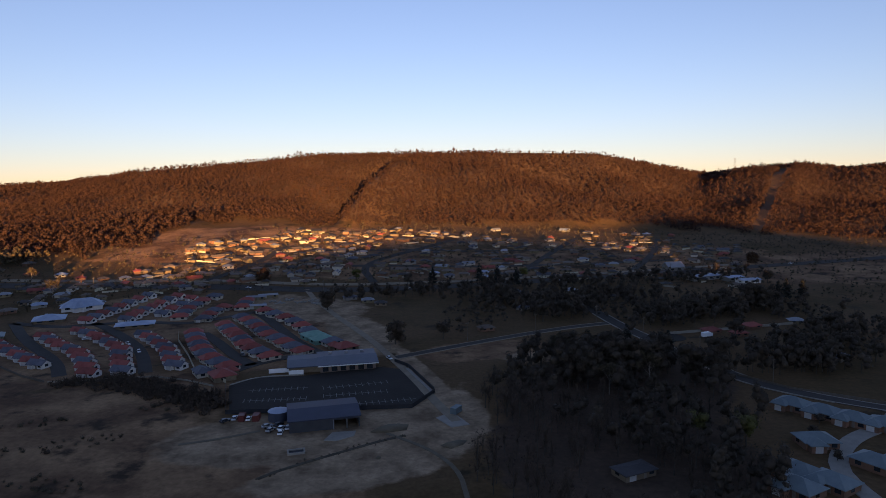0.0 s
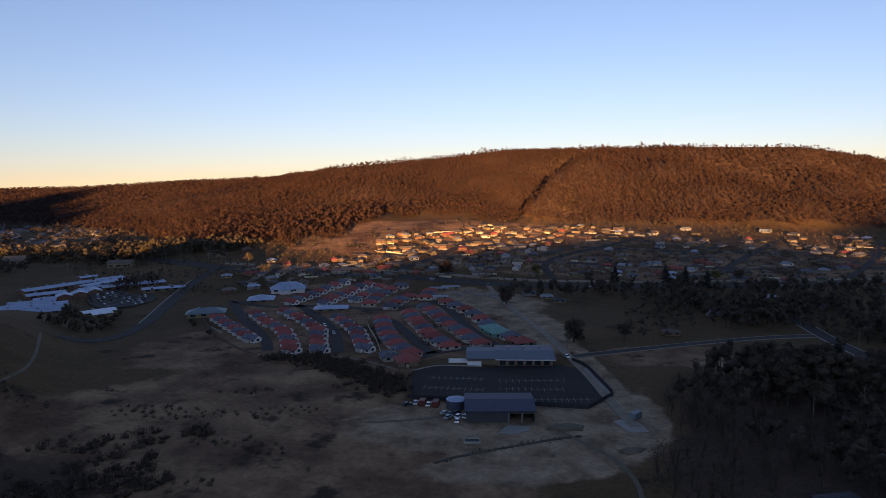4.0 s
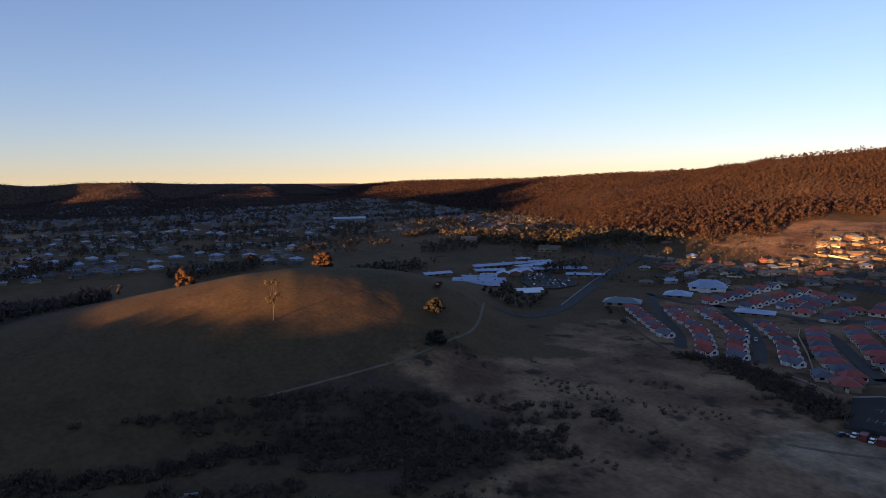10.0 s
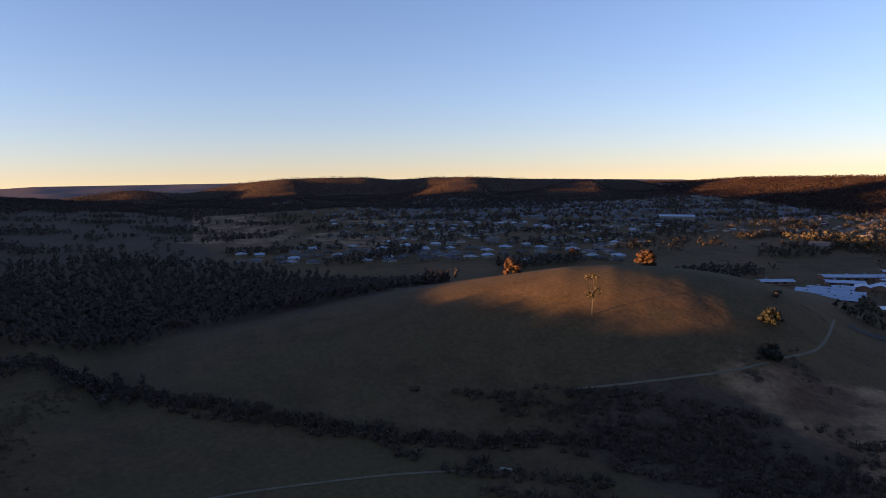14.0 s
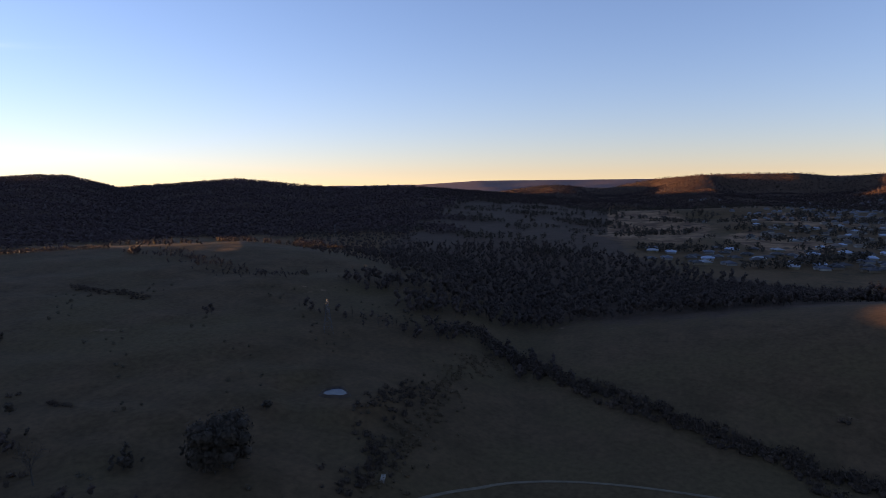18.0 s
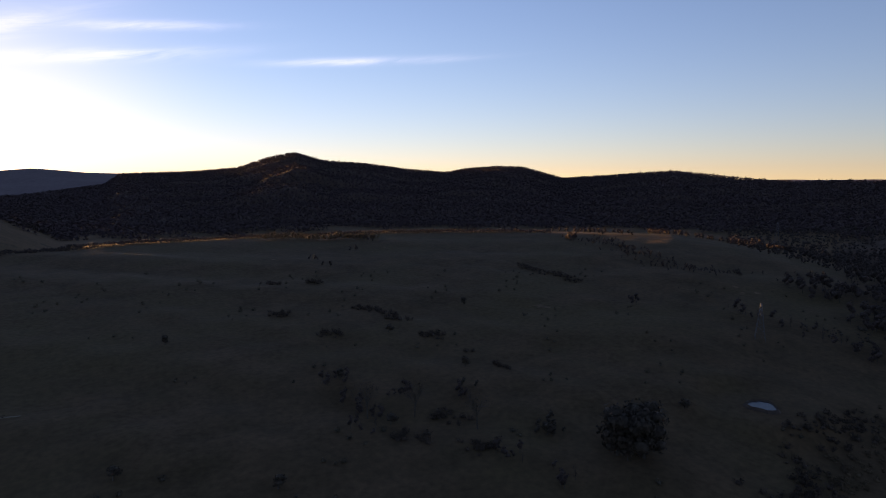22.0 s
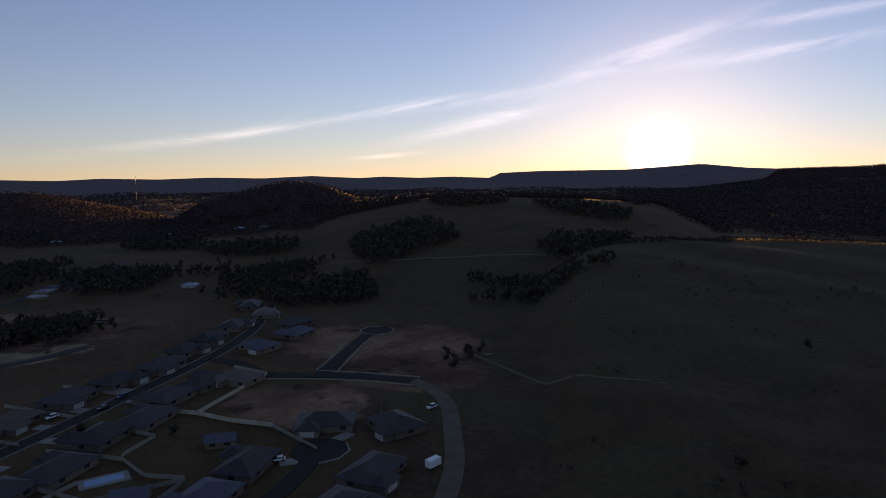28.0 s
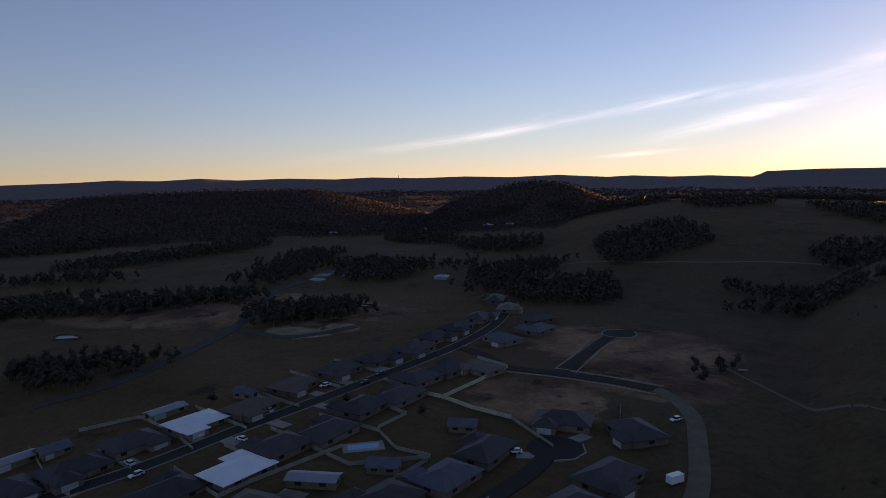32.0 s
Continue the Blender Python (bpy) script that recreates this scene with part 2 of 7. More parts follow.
def ground_z(x, y):
    x, y = np.asarray(x, float), np.asarray(y, float)
    d = np.hypot(x, y) + 1e-6
    az = np.degrees(np.arctan2(-x, y))          # -180 to 180
    z = curve_at(FLOOR, az) * smooth(d / 130)
    z = z + smooth((d - 600) / 700) * (4 + 7 * smooth((az - 80) / 10) * smooth((118 - az) / 8)) * wave(x, y, 380, 3) + smooth((d - 520) / 260) * 3
    for name, r in RANGES.items():
        a = np.where(az < r["az"][0] - 30, az + 360, az)
        inside = (a >= r["az"][0]) & (a <= r["az"][-1])
        far = np.interp(a, r["az"], r["far"])
        foot = np.interp(a, r["az"], r["foot"])
        base = np.interp(a, r["az"], r["base"])
        el = np.interp(a, r["az"], r["el"])
        top = EYE_Z + far * np.tan(np.radians(el)) - r["trees"]
        t = (d - foot) / (far - foot)
        up = np.clip(t, 0, 1)
        if r["rough"] > 0.2:
            spur = wave(x, y, 330, 11) * 0.6 + wave(x, y, 150, 12) * 0.3
            up = np.clip(up + spur * 0.16 * r["rough"] * np.sin(np.clip(t, 0, 1) * math.pi), 0, 1)
            rise = up ** 1.15
        elif name == "paddock":
            rise = smooth(up) * 0.3 + up * 0.7
        else:
            rise = smooth(up) * 0.45 + np.sin(up * math.pi / 2) * 0.55
        if name == "north":
            fin = 0.0
            for at in (102.2, 91.8, 76.0, 66.0):
                u = a - at
                fin = np.maximum(fin, np.exp(-(u / np.where(u > 0, 4.4, 1.6)) ** 2))
            rise = rise * (0.12 + 0.88 * np.maximum(fin, smooth((t - 0.8) / 0.2)))
        if name == "east":
            u = a - (9.9 - 11.0 * np.clip(t, 0, 1) + 4.0 * np.clip(t, 0, 1) ** 2)
            tc = np.clip(t, 0, 1)
            rise = rise * (1 - 0.9 * np.exp(-np.where(u > 0, u / 2.6, u / 0.25) ** 2) * (1 - tc) ** 0.6 * smooth((1 - tc) / 0.3)) + 0.34 * smooth((1 - tc) / 0.45) * np.where(u > 0, 0, np.exp(-(u / 3.6) ** 2) - np.exp(-(u / 0.4) ** 2)) * np.sin(tc * math.pi)
        down = 1 - smooth((d - far) / r["back"])
        foot_rise = smooth((d - 520) / np.maximum(foot - 520, 1)) * base if r["foot"][0] > 520 else smooth(d / foot) * base
        if name == "east":
            foot_rise = np.clip((d - 520) / (foot - 520), 0, 1) ** 1.15 * base
        h = np.where(d < foot, foot_rise, base + (top - base) * rise) * down
        edge = np.minimum(a - r["az"][0], r["az"][-1] - a)
        h = h * smooth(edge / 5.0) if r["rough"] > 0.2 else h * smooth(edge / 9.0)
        z = np.where(inside, np.maximum(z, h), z)
    # soft folds of the pastures
    z = z + 1.1 * smooth((d - 130) / 60) * smooth((620 - d) / 120) * smooth((az % 360 - 112) / 12) * smooth((200 - az % 360) / 10) * (wave(x, y, 85, 51) + 0.4 * wave(x, y, 34, 52))
    for px, py, rad in LEVEL:
        w = 1 - smooth((np.hypot(x - px, y - py) - rad) / (0.7 * rad))
        z = z * (1 - w) + LEVEL_Z[(px, py)] * w if (px, py) in LEVEL_Z else z
    return z


# dams lie level
LEVEL, LEVEL_Z = ((-201, -130, 15), (326, -276, 8), (400, -121, 10)), {}
for px, py, rad in LEVEL:
    LEVEL_Z[(px, py)] = float(ground_z(px, py))
# ---- end of terrain ----


def mesh_from(name, verts, faces, mats, smooth_faces=False):
    me = bpy.data.meshes.new(name)
    me.from_pydata([tuple(v) for v in verts], [], faces)
    for m in mats:
        me.materials.append(m)
    if smooth_faces:
        me.polygons.foreach_set("use_smooth", [True] * len(me.polygons))
    me.update()
    return me

# ---- materials ----
def mat(name, a, b, size=2.0, rough=0.85, metal=0.0, bump=0.0, vary=0.0, island=False, fine=8.0, spec=0.3):
    """A surface of two tones, mottled at two scales in metres, with fine relief; vary: change from piece to piece."""
    m = bpy.data.materials.new(name)
    m.use_nodes = True
    n, k = m.node_tree.nodes, m.node_tree.links
    p = n["Principled BSDF"]
    geo = n.new("ShaderNodeNewGeometry")
    big, small = n.new("ShaderNodeTexNoise"), n.new("ShaderNodeTexNoise")
    for q, s in ((big, 1.0 / size), (small, fine / size)):
        q.inputs["Scale"].default_value, q.inputs["Detail"].default_value = s, 4.0
        k.new(geo.outputs["Position"], q.inputs["Vector"])
    mean = n.new("ShaderNodeMath")
    mean.operation = "MULTIPLY_ADD"
    k.new(small.outputs["Fac"], mean.inputs[0])
    mean.inputs[1].default_value = 0.55
    sc = n.new("ShaderNodeMath")
    sc.operation = "MULTIPLY_ADD"
    k.new(big.outputs["Fac"], sc.inputs[0])
    sc.inputs[1].default_value, sc.inputs[2].default_value = 1.6, -0.58
    k.new(sc.outputs[0], mean.inputs[2])
    ramp = n.new("ShaderNodeMix")
    ramp.data_type = "RGBA"
    ramp.inputs["A"].default_value, ramp.inputs["B"].default_value = (*a, 1), (*b, 1)
    k.new(mean.outputs[0], ramp.inputs["Factor"])
    col = ramp.outputs["Result"]
    if vary:
        src = geo.outputs["Random Per Island"]
        if not island:
            src = n.new("ShaderNodeObjectInfo").outputs["Random"]
        hsv = n.new("ShaderNodeHueSaturation")
        amount = n.new("ShaderNodeMath")
        amount.operation = "MULTIPLY_ADD"
        k.new(src, amount.inputs[0])
        amount.inputs[1].default_value, amount.inputs[2].default_value = 2 * vary, 1 - vary
        k.new(amount.outputs[0], hsv.inputs["Value"])
        k.new(col, hsv.inputs["Color"])
        col = hsv.outputs["Color"]
    k.new(col, p.inputs["Base Color"])
    p.inputs["Roughness"].default_value, p.inputs["Metallic"].default_value = rough, metal
    p.inputs["Specular IOR Level"].default_value = spec
    if bump:
        bp = n.new("ShaderNodeBump")
        bp.inputs["Strength"].default_value, bp.inputs["Distance"].default_value = min(bump, 1.0), size * 0.1
        k.new(small.outputs["Fac"], bp.inputs["Height"])
        k.new(bp.outputs[0], p.inputs["Normal"])
    return m


M = dict(
    asphalt=mat("asphalt", (0.056, 0.048, 0.043), (0.076, 0.066, 0.058), 9, 0.9, bump=0.2, spec=0.12),
    new_asphalt=mat("new asphalt", (0.036, 0.030, 0.026), (0.050, 0.042, 0.036), 12, 0.9, bump=0.2, spec=0.1),
    gravel=mat("pale gravel", (0.19, 0.145, 0.10), (0.30, 0.235, 0.165), 6, 0.95, bump=0.3),
    track=mat("worn earth track", (0.11, 0.085, 0.055), (0.17, 0.135, 0.09), 5, 0.95, bump=0.3),
    concrete=mat("concrete", (0.22, 0.195, 0.165), (0.32, 0.285, 0.24), 3, 0.85, bump=0.1),
    paint=mat("road paint", (0.13, 0.13, 0.125), (0.22, 0.22, 0.21), 1.5, 0.7),
    roof_red=mat("red roof tile", (0.25, 0.055, 0.044), (0.34, 0.082, 0.062), 2.5, 0.75, bump=0.3, vary=0.22),
    roof_slate=mat("slate blue roof tile", (0.075, 0.076, 0.096), (0.115, 0.117, 0.137), 2.5, 0.7, bump=0.3, vary=0.2),
    roof_dark=mat("charcoal roof tile", (0.036, 0.032, 0.032), (0.06, 0.053, 0.052), 2.5, 0.65, bump=0.3, vary=0.25),
    roof_brown=mat("brown roof tile", (0.115, 0.085, 0.068), (0.165, 0.125, 0.10), 2.5, 0.75, bump=0.3, vary=0.25),
    roof_zinc=mat("pale zinc roof", (0.25, 0.31, 0.41), (0.37, 0.43, 0.53), 4, 0.5, 0.25, bump=0.05, vary=0.1),
    roof_grey=mat("grey metal roof", (0.20, 0.21, 0.23), (0.28, 0.29, 0.31), 4, 0.5, 0.2, bump=0.05, vary=0.2),
    roof_green=mat("blue green metal roof", (0.115, 0.155, 0.165), (0.17, 0.215, 0.22), 3, 0.5, 0.15, bump=0.05, vary=0.08),
    roof_navy=mat("navy metal roof", (0.05, 0.06, 0.085), (0.075, 0.085, 0.115), 5, 0.5, 0.2, bump=0.05),
    roof_night=mat("dark navy metal roof", (0.022, 0.026, 0.05), (0.034, 0.039, 0.07), 5, 0.55, 0.1, bump=0.05),
    roof_white=mat("white metal roof", (0.66, 0.68, 0.70), (0.78, 0.79, 0.80), 4, 0.5, 0.1, bump=0.03),
    wall_white=mat("white render", (0.56, 0.53, 0.49), (0.70, 0.66, 0.61), 2, 0.9, vary=0.1),
    wall_pale=mat("pale painted walls", (0.36, 0.31, 0.24), (0.52, 0.46, 0.37), 2, 0.9, vary=0.3),
    wall_cream=mat("cream render", (0.17, 0.13, 0.07), (0.27, 0.21, 0.12), 2, 0.9, vary=0.2),
    wall_brick=mat("brick wall", (0.17, 0.085, 0.052), (0.24, 0.125, 0.08), 1.2, 0.9, bump=0.2, vary=0.2),
    wall_tan=mat("tan brick wall", (0.135, 0.098, 0.062), (0.21, 0.155, 0.10), 1.2, 0.9, bump=0.2, vary=0.2),
    wall_dim=mat("brown brick wall", (0.15, 0.105, 0.08), (0.22, 0.16, 0.125), 1.2, 0.9, bump=0.2, vary=0.3),
    wall_dark=mat("dark steel cladding", (0.04, 0.043, 0.05), (0.06, 0.063, 0.07), 3, 0.6, 0.2),
    # dimmer copy of the pale walls: shade put into the colour
    wall_shade=mat("shade-dimmed pale walls", (0.20, 0.18, 0.15), (0.32, 0.29, 0.25), 4, 0.9, vary=0.3),
    trim=mat("white trim", (0.68, 0.68, 0.66), (0.78, 0.78, 0.76), 2, 0.7),
    glass=mat("window glass", (0.015, 0.018, 0.022), (0.03, 0.034, 0.04), 2, 0.08, spec=0.6),
    door=mat("painted door", (0.16, 0.13, 0.10), (0.24, 0.20, 0.16), 1, 0.6, vary=0.2),
    garage=mat("ribbed garage door", (0.40, 0.39, 0.36), (0.52, 0.50, 0.47), 1, 0.6, vary=0.2),
    fence=mat("pale metal fence", (0.26, 0.225, 0.175), (0.36, 0.32, 0.255), 2, 0.7, vary=0.1),
    fence_pale=mat("cream steel fence", (0.42, 0.37, 0.26), (0.54, 0.48, 0.35), 2, 0.7, vary=0.1),
    fence_dark=mat("dark steel fence", (0.02, 0.021, 0.024), (0.035, 0.036, 0.04), 2, 0.6),
    timber=mat("weathered timber", (0.10, 0.08, 0.06), (0.16, 0.13, 0.10), 1, 0.9),
    # steel coloured darker so that towers and mast look out of the sun
    steel_dull=mat("darkened dull steel", (0.085, 0.085, 0.09), (0.13, 0.13, 0.135), 2, 0.7, 0.2),
    steel=mat("galvanised steel", (0.20, 0.21, 0.22), (0.30, 0.31, 0.32), 2, 0.5, 0.6),
    red_paint=mat("red painted steel", (0.11, 0.022, 0.018), (0.17, 0.035, 0.028), 2, 0.5),
    tarp=mat("green sarking", (0.10, 0.24, 0.19), (0.16, 0.32, 0.26), 2, 0.7, vary=0.1),
    rubble=mat("rubble and spoil", (0.14, 0.12, 0.10), (0.34, 0.31, 0.27), 1.5, 0.95, vary=0.35, island=True),
    water=mat("still water", (0.012, 0.014, 0.02), (0.02, 0.022, 0.03), 5, 0.2, spec=0.2),
    pool=mat("pool water", (0.05, 0.22, 0.38), (0.07, 0.27, 0.44), 2, 0.05, spec=0.5),
    tyre=mat("tyre rubber", (0.012, 0.012, 0.013), (0.02, 0.02, 0.021), 0.5, 0.9),
    bark=mat("grey bark", (0.13, 0.11, 0.09), (0.24, 0.21, 0.175), 1.5, 0.95, bump=0.4, vary=0.2),
    bark_dark=mat("dark bark", (0.05, 0.04, 0.032), (0.09, 0.075, 0.06), 1.5, 0.95, bump=0.4),
    gum=mat("gum foliage", (0.040, 0.030, 0.015), (0.072, 0.052, 0.027), 9, 0.75, vary=0.45, island=True),
    dark_leaf=mat("dark evergreen foliage", (0.035, 0.025, 0.017), (0.060, 0.042, 0.027), 5, 0.8, vary=0.25, island=True),
    # pines are this dark; on the low knoll trees it stands for shade
    pine_shade_leaf=mat("near-black pine and shaded foliage", (0.012, 0.012, 0.008), (0.020, 0.019, 0.012), 4, 0.8, vary=0.25, island=True),
    autumn=mat("golden autumn foliage", (0.042, 0.018, 0.007), (0.070, 0.030, 0.011), 3, 0.75, vary=0.35, island=True),
    olive=mat("olive yellow foliage", (0.06, 0.055, 0.012), (0.10, 0.09, 0.02), 3, 0.75, vary=0.35, island=True),
    twig=mat("bare brown twigs", (0.042, 0.027, 0.019), (0.080, 0.054, 0.037), 2, 0.9, vary=0.4, island=True),
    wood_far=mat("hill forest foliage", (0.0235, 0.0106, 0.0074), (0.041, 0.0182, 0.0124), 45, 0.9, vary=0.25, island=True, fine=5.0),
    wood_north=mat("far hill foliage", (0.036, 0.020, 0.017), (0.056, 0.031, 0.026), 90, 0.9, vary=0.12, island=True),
    # raised paler and purpler: haze over the shaded ridges put into the colour
    wood_west=mat("hazed ridge foliage", (0.050, 0.030, 0.030), (0.070, 0.043, 0.042), 60, 0.9, vary=0.12, island=True),
    grove=mat("dull winter foliage", (0.040, 0.027, 0.022), (0.066, 0.043, 0.034), 9, 0.85, vary=0.25, island=True),
    scrub=mat("dry scrub", (0.045, 0.034, 0.022), (0.10, 0.078, 0.05), 6, 0.9, vary=0.4, island=True),
    reed=mat("brown reeds", (0.07, 0.045, 0.025), (0.13, 0.09, 0.05), 4, 0.9, vary=0.4, island=True),
)
for i, c in enumerate(((0.75, 0.75, 0.74), (0.55, 0.56, 0.58), (0.03, 0.03, 0.035), (0.22, 0.03, 0.025), (0.05, 0.08, 0.16), (0.32, 0.33, 0.34))):
    M["car%d" % i] = mat("car paint", c, tuple(v * 1.08 for v in c), 2, 0.3, 0.1, spec=0.6)


def ground_material():
    m = bpy.data.materials.new("valley ground")
    m.use_nodes = True
    n, k = m.node_tree.nodes, m.node_tree.links
    p = n["Principled BSDF"]
    p.inputs["Roughness"].default_value = 0.95
    p.inputs["Specular IOR Level"].default_value = 0.1
    geo = n.new("ShaderNodeNewGeometry")

    def noise_of(size, detail=5.0):
        q = n.new("ShaderNodeTexNoise")
        q.inputs["Scale"].default_value, q.inputs["Detail"].default_value = 1.0 / size, detail
        q.inputs["Roughness"].default_value = 0.62
        k.new(geo.outputs["Position"], q.inputs["Vector"])
        return q.outputs["Fac"]

    def stretch(v, lo, hi):
        q = n.new("ShaderNodeMapRange")
        q.inputs["From Min"].default_value, q.inputs["From Max"].default_value = lo, hi
        k.new(v, q.inputs["Value"])
        return q.outputs["Result"]

    def blend(f, a, b):
        q = n.new("ShaderNodeMix")
        q.data_type = "RGBA"
        k.new(f, q.inputs["Factor"])
        for key, v in (("A", a), ("B", b)):
            if isinstance(v, tuple):
                q.inputs[key].default_value = (*v, 1)
            else:
                k.new(v, q.inputs[key])
        return q.outputs["Result"]

    def layer(key):
        q = n.new("ShaderNodeAttribute")
        q.attribute_name = key
        return q.outputs["Fac"]

    def ragged(key, lo=0.3, hi=0.6):
        q = n.new("ShaderNodeMath")
        q.operation = "MULTIPLY_ADD"
        rough = n.new("ShaderNodeMix")
        k.new(noise_of(9, 7.0), rough.inputs["A"])
        k.new(noise_of(38, 5.0), rough.inputs["B"])
        rough.inputs["Factor"].default_value = 0.55
        k.new(rough.outputs["Result"], q.inputs[0])
        q.inputs[1].default_value = 2.2
        r = n.new("ShaderNodeMath")
        r.operation = "SUBTRACT"
        k.new(layer(key), r.inputs[0])
        r.inputs[1].default_value = 1.1
        k.new(r.outputs[0], q.inputs[2])
        return stretch(q.outputs[0], lo, hi)

    big, mid, fine = noise_of(85), noise_of(17), noise_of(2.2)
    grass = blend(stretch(mid, 0.32, 0.68), (0.074, 0.047, 0.020), (0.125, 0.073, 0.033))
    grass = blend(stretch(big, 0.40, 0.66), grass, (0.148, 0.083, 0.042))
    grass = blend(stretch(noise_of(26, 6.0), 0.585, 0.68), grass, (0.050, 0.034, 0.019))
    dry = blend(stretch(noise_of(34, 7.0), 0.37, 0.63), (0.118, 0.060, 0.034), (0.32, 0.182, 0.098))
    dirt = blend(stretch(noise_of(13, 7.0), 0.36, 0.64), (0.18, 0.115, 0.07), (0.40, 0.268, 0.168))
    dry = blend(stretch(noise_of(20, 7.0), 0.54, 0.64), dry, (0.056, 0.034, 0.022))
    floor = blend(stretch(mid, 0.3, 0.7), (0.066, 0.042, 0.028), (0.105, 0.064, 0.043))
    red = blend(stretch(mid, 0.3, 0.7), (0.10, 0.06, 0.03), (0.17, 0.10, 0.05))
    lush = blend(stretch(mid, 0.3, 0.7), (0.068, 0.043, 0.021), (0.118, 0.071, 0.037))
    lush = blend(stretch(big, 0.45, 0.6), lush, (0.096, 0.064, 0.030))
    grass = blend(layer("lush"), grass, lush)
    col = blend(ragged("dry"), grass, dry)
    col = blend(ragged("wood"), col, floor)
    # far ranges tinted grey-violet: distance haze put into the ground colour
    col = blend(layer("haze_tint"), col, blend(stretch(mid, 0.3, 0.7), (0.13, 0.095, 0.095), (0.19, 0.135, 0.13)))
    col = blend(ragged("red"), col, red)
    col = blend(ragged("dirt"), col, dirt)
    grain = n.new("ShaderNodeMix")
    grain.data_type, grain.blend_type = "RGBA", "MULTIPLY"
    grain.inputs["Factor"].default_value = 0.6
    k.new(col, grain.inputs["A"])
    k.new(blend(stretch(fine, 0.3, 0.7), (0.55, 0.55, 0.55), (1.3, 1.3, 1.3)), grain.inputs["B"])
    k.new(grain.outputs["Result"], p.inputs["Base Color"])
    bp = n.new("ShaderNodeBump")
    bp.inputs["Strength"].default_value, bp.inputs["Distance"].default_value = 0.5, 1.2
    k.new(mid, bp.inputs["Height"])
    k.new(bp.outputs[0], p.inputs["Normal"])
    return m


# ---- the ground ----
def blob(x, y, cx, cy, rx, ry, turn=0.0):
    c, s = math.cos(radians(turn)), math.sin(radians(turn))
    u, v = (x - cx) * c + (y - cy) * s, -(x - cx) * s + (y - cy) * c
    return 1 - smooth((np.sqrt((u / rx) ** 2 + (v / ry) ** 2) - 0.6) / 0.6)


DIRT = ((-66, 232, 40, 26, 10), (-20, 238, 30, 40, 0), (0, 250, 18, 40, 0), (-30, 205, 40, 14, 20), (-95, 470, 40, 45, 30), (-52, 395, 20, 60, 20), (-10, 300, 8, 60, 15),
        (-120, 500, 28, 20, 0), (300, -205, 24, 12, 20), (290, -228, 14, 10, 0), (45, 335, 16, 10, 0))
DRY = ((-165, 238, 105, 55, 50), (-130, 190, 80, 60, 30), (-222, 312, 48, 45, 20), (-95, 170, 80, 60, 0), (20, 350, 40, 20, 20), (150, -290, 55, 45, 10),
       (140, -200, 30, 25, 0), (450, 620, 240, 90, 10), (-1150, -140, 320, 120, 10), (-930, 60, 160, 60, 10), (-1300, 120, 200, 90, 0), (-240, 712, 125, 55, 18), (-120, 730, 160, 60, 8), (60, 770, 160, 35, -3), (-60, 640, 300, 75, 0), (170, 680, 190, 75, 10), (-195, 420, 75, 110, 20), (-105, 385, 60, 80, 25), (420, -200, 160, 60, 30), (120, -255, 40, 30, 0))
RED = ((150, 820, 250, 45, -8), (330, 800, 120, 40, -5), (-440, 590, 90, 30, -10))


# woodland floor colour, painted dark where groves and scrub shade the ground
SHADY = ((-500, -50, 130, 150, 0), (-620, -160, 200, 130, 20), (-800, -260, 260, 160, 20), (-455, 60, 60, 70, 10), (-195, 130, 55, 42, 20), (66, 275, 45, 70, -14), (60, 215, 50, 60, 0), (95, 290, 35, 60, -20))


def range_depth(x, y, name):
    """How far up the named range a place lies: 0 at its foot, 1 at its crest, -1 outside."""
    r = RANGES[name]
    az = np.degrees(np.arctan2(-x, y))
    a = np.where(az < r["az"][0] - 30, az + 360, az)
    far, foot = np.interp(a, r["az"], r["far"]), np.interp(a, r["az"], r["foot"])
    t = (np.hypot(x, y) - foot) / (far - foot)
    return np.where((a > r["az"][0]) & (a < r["az"][-1]), t, -1.0)


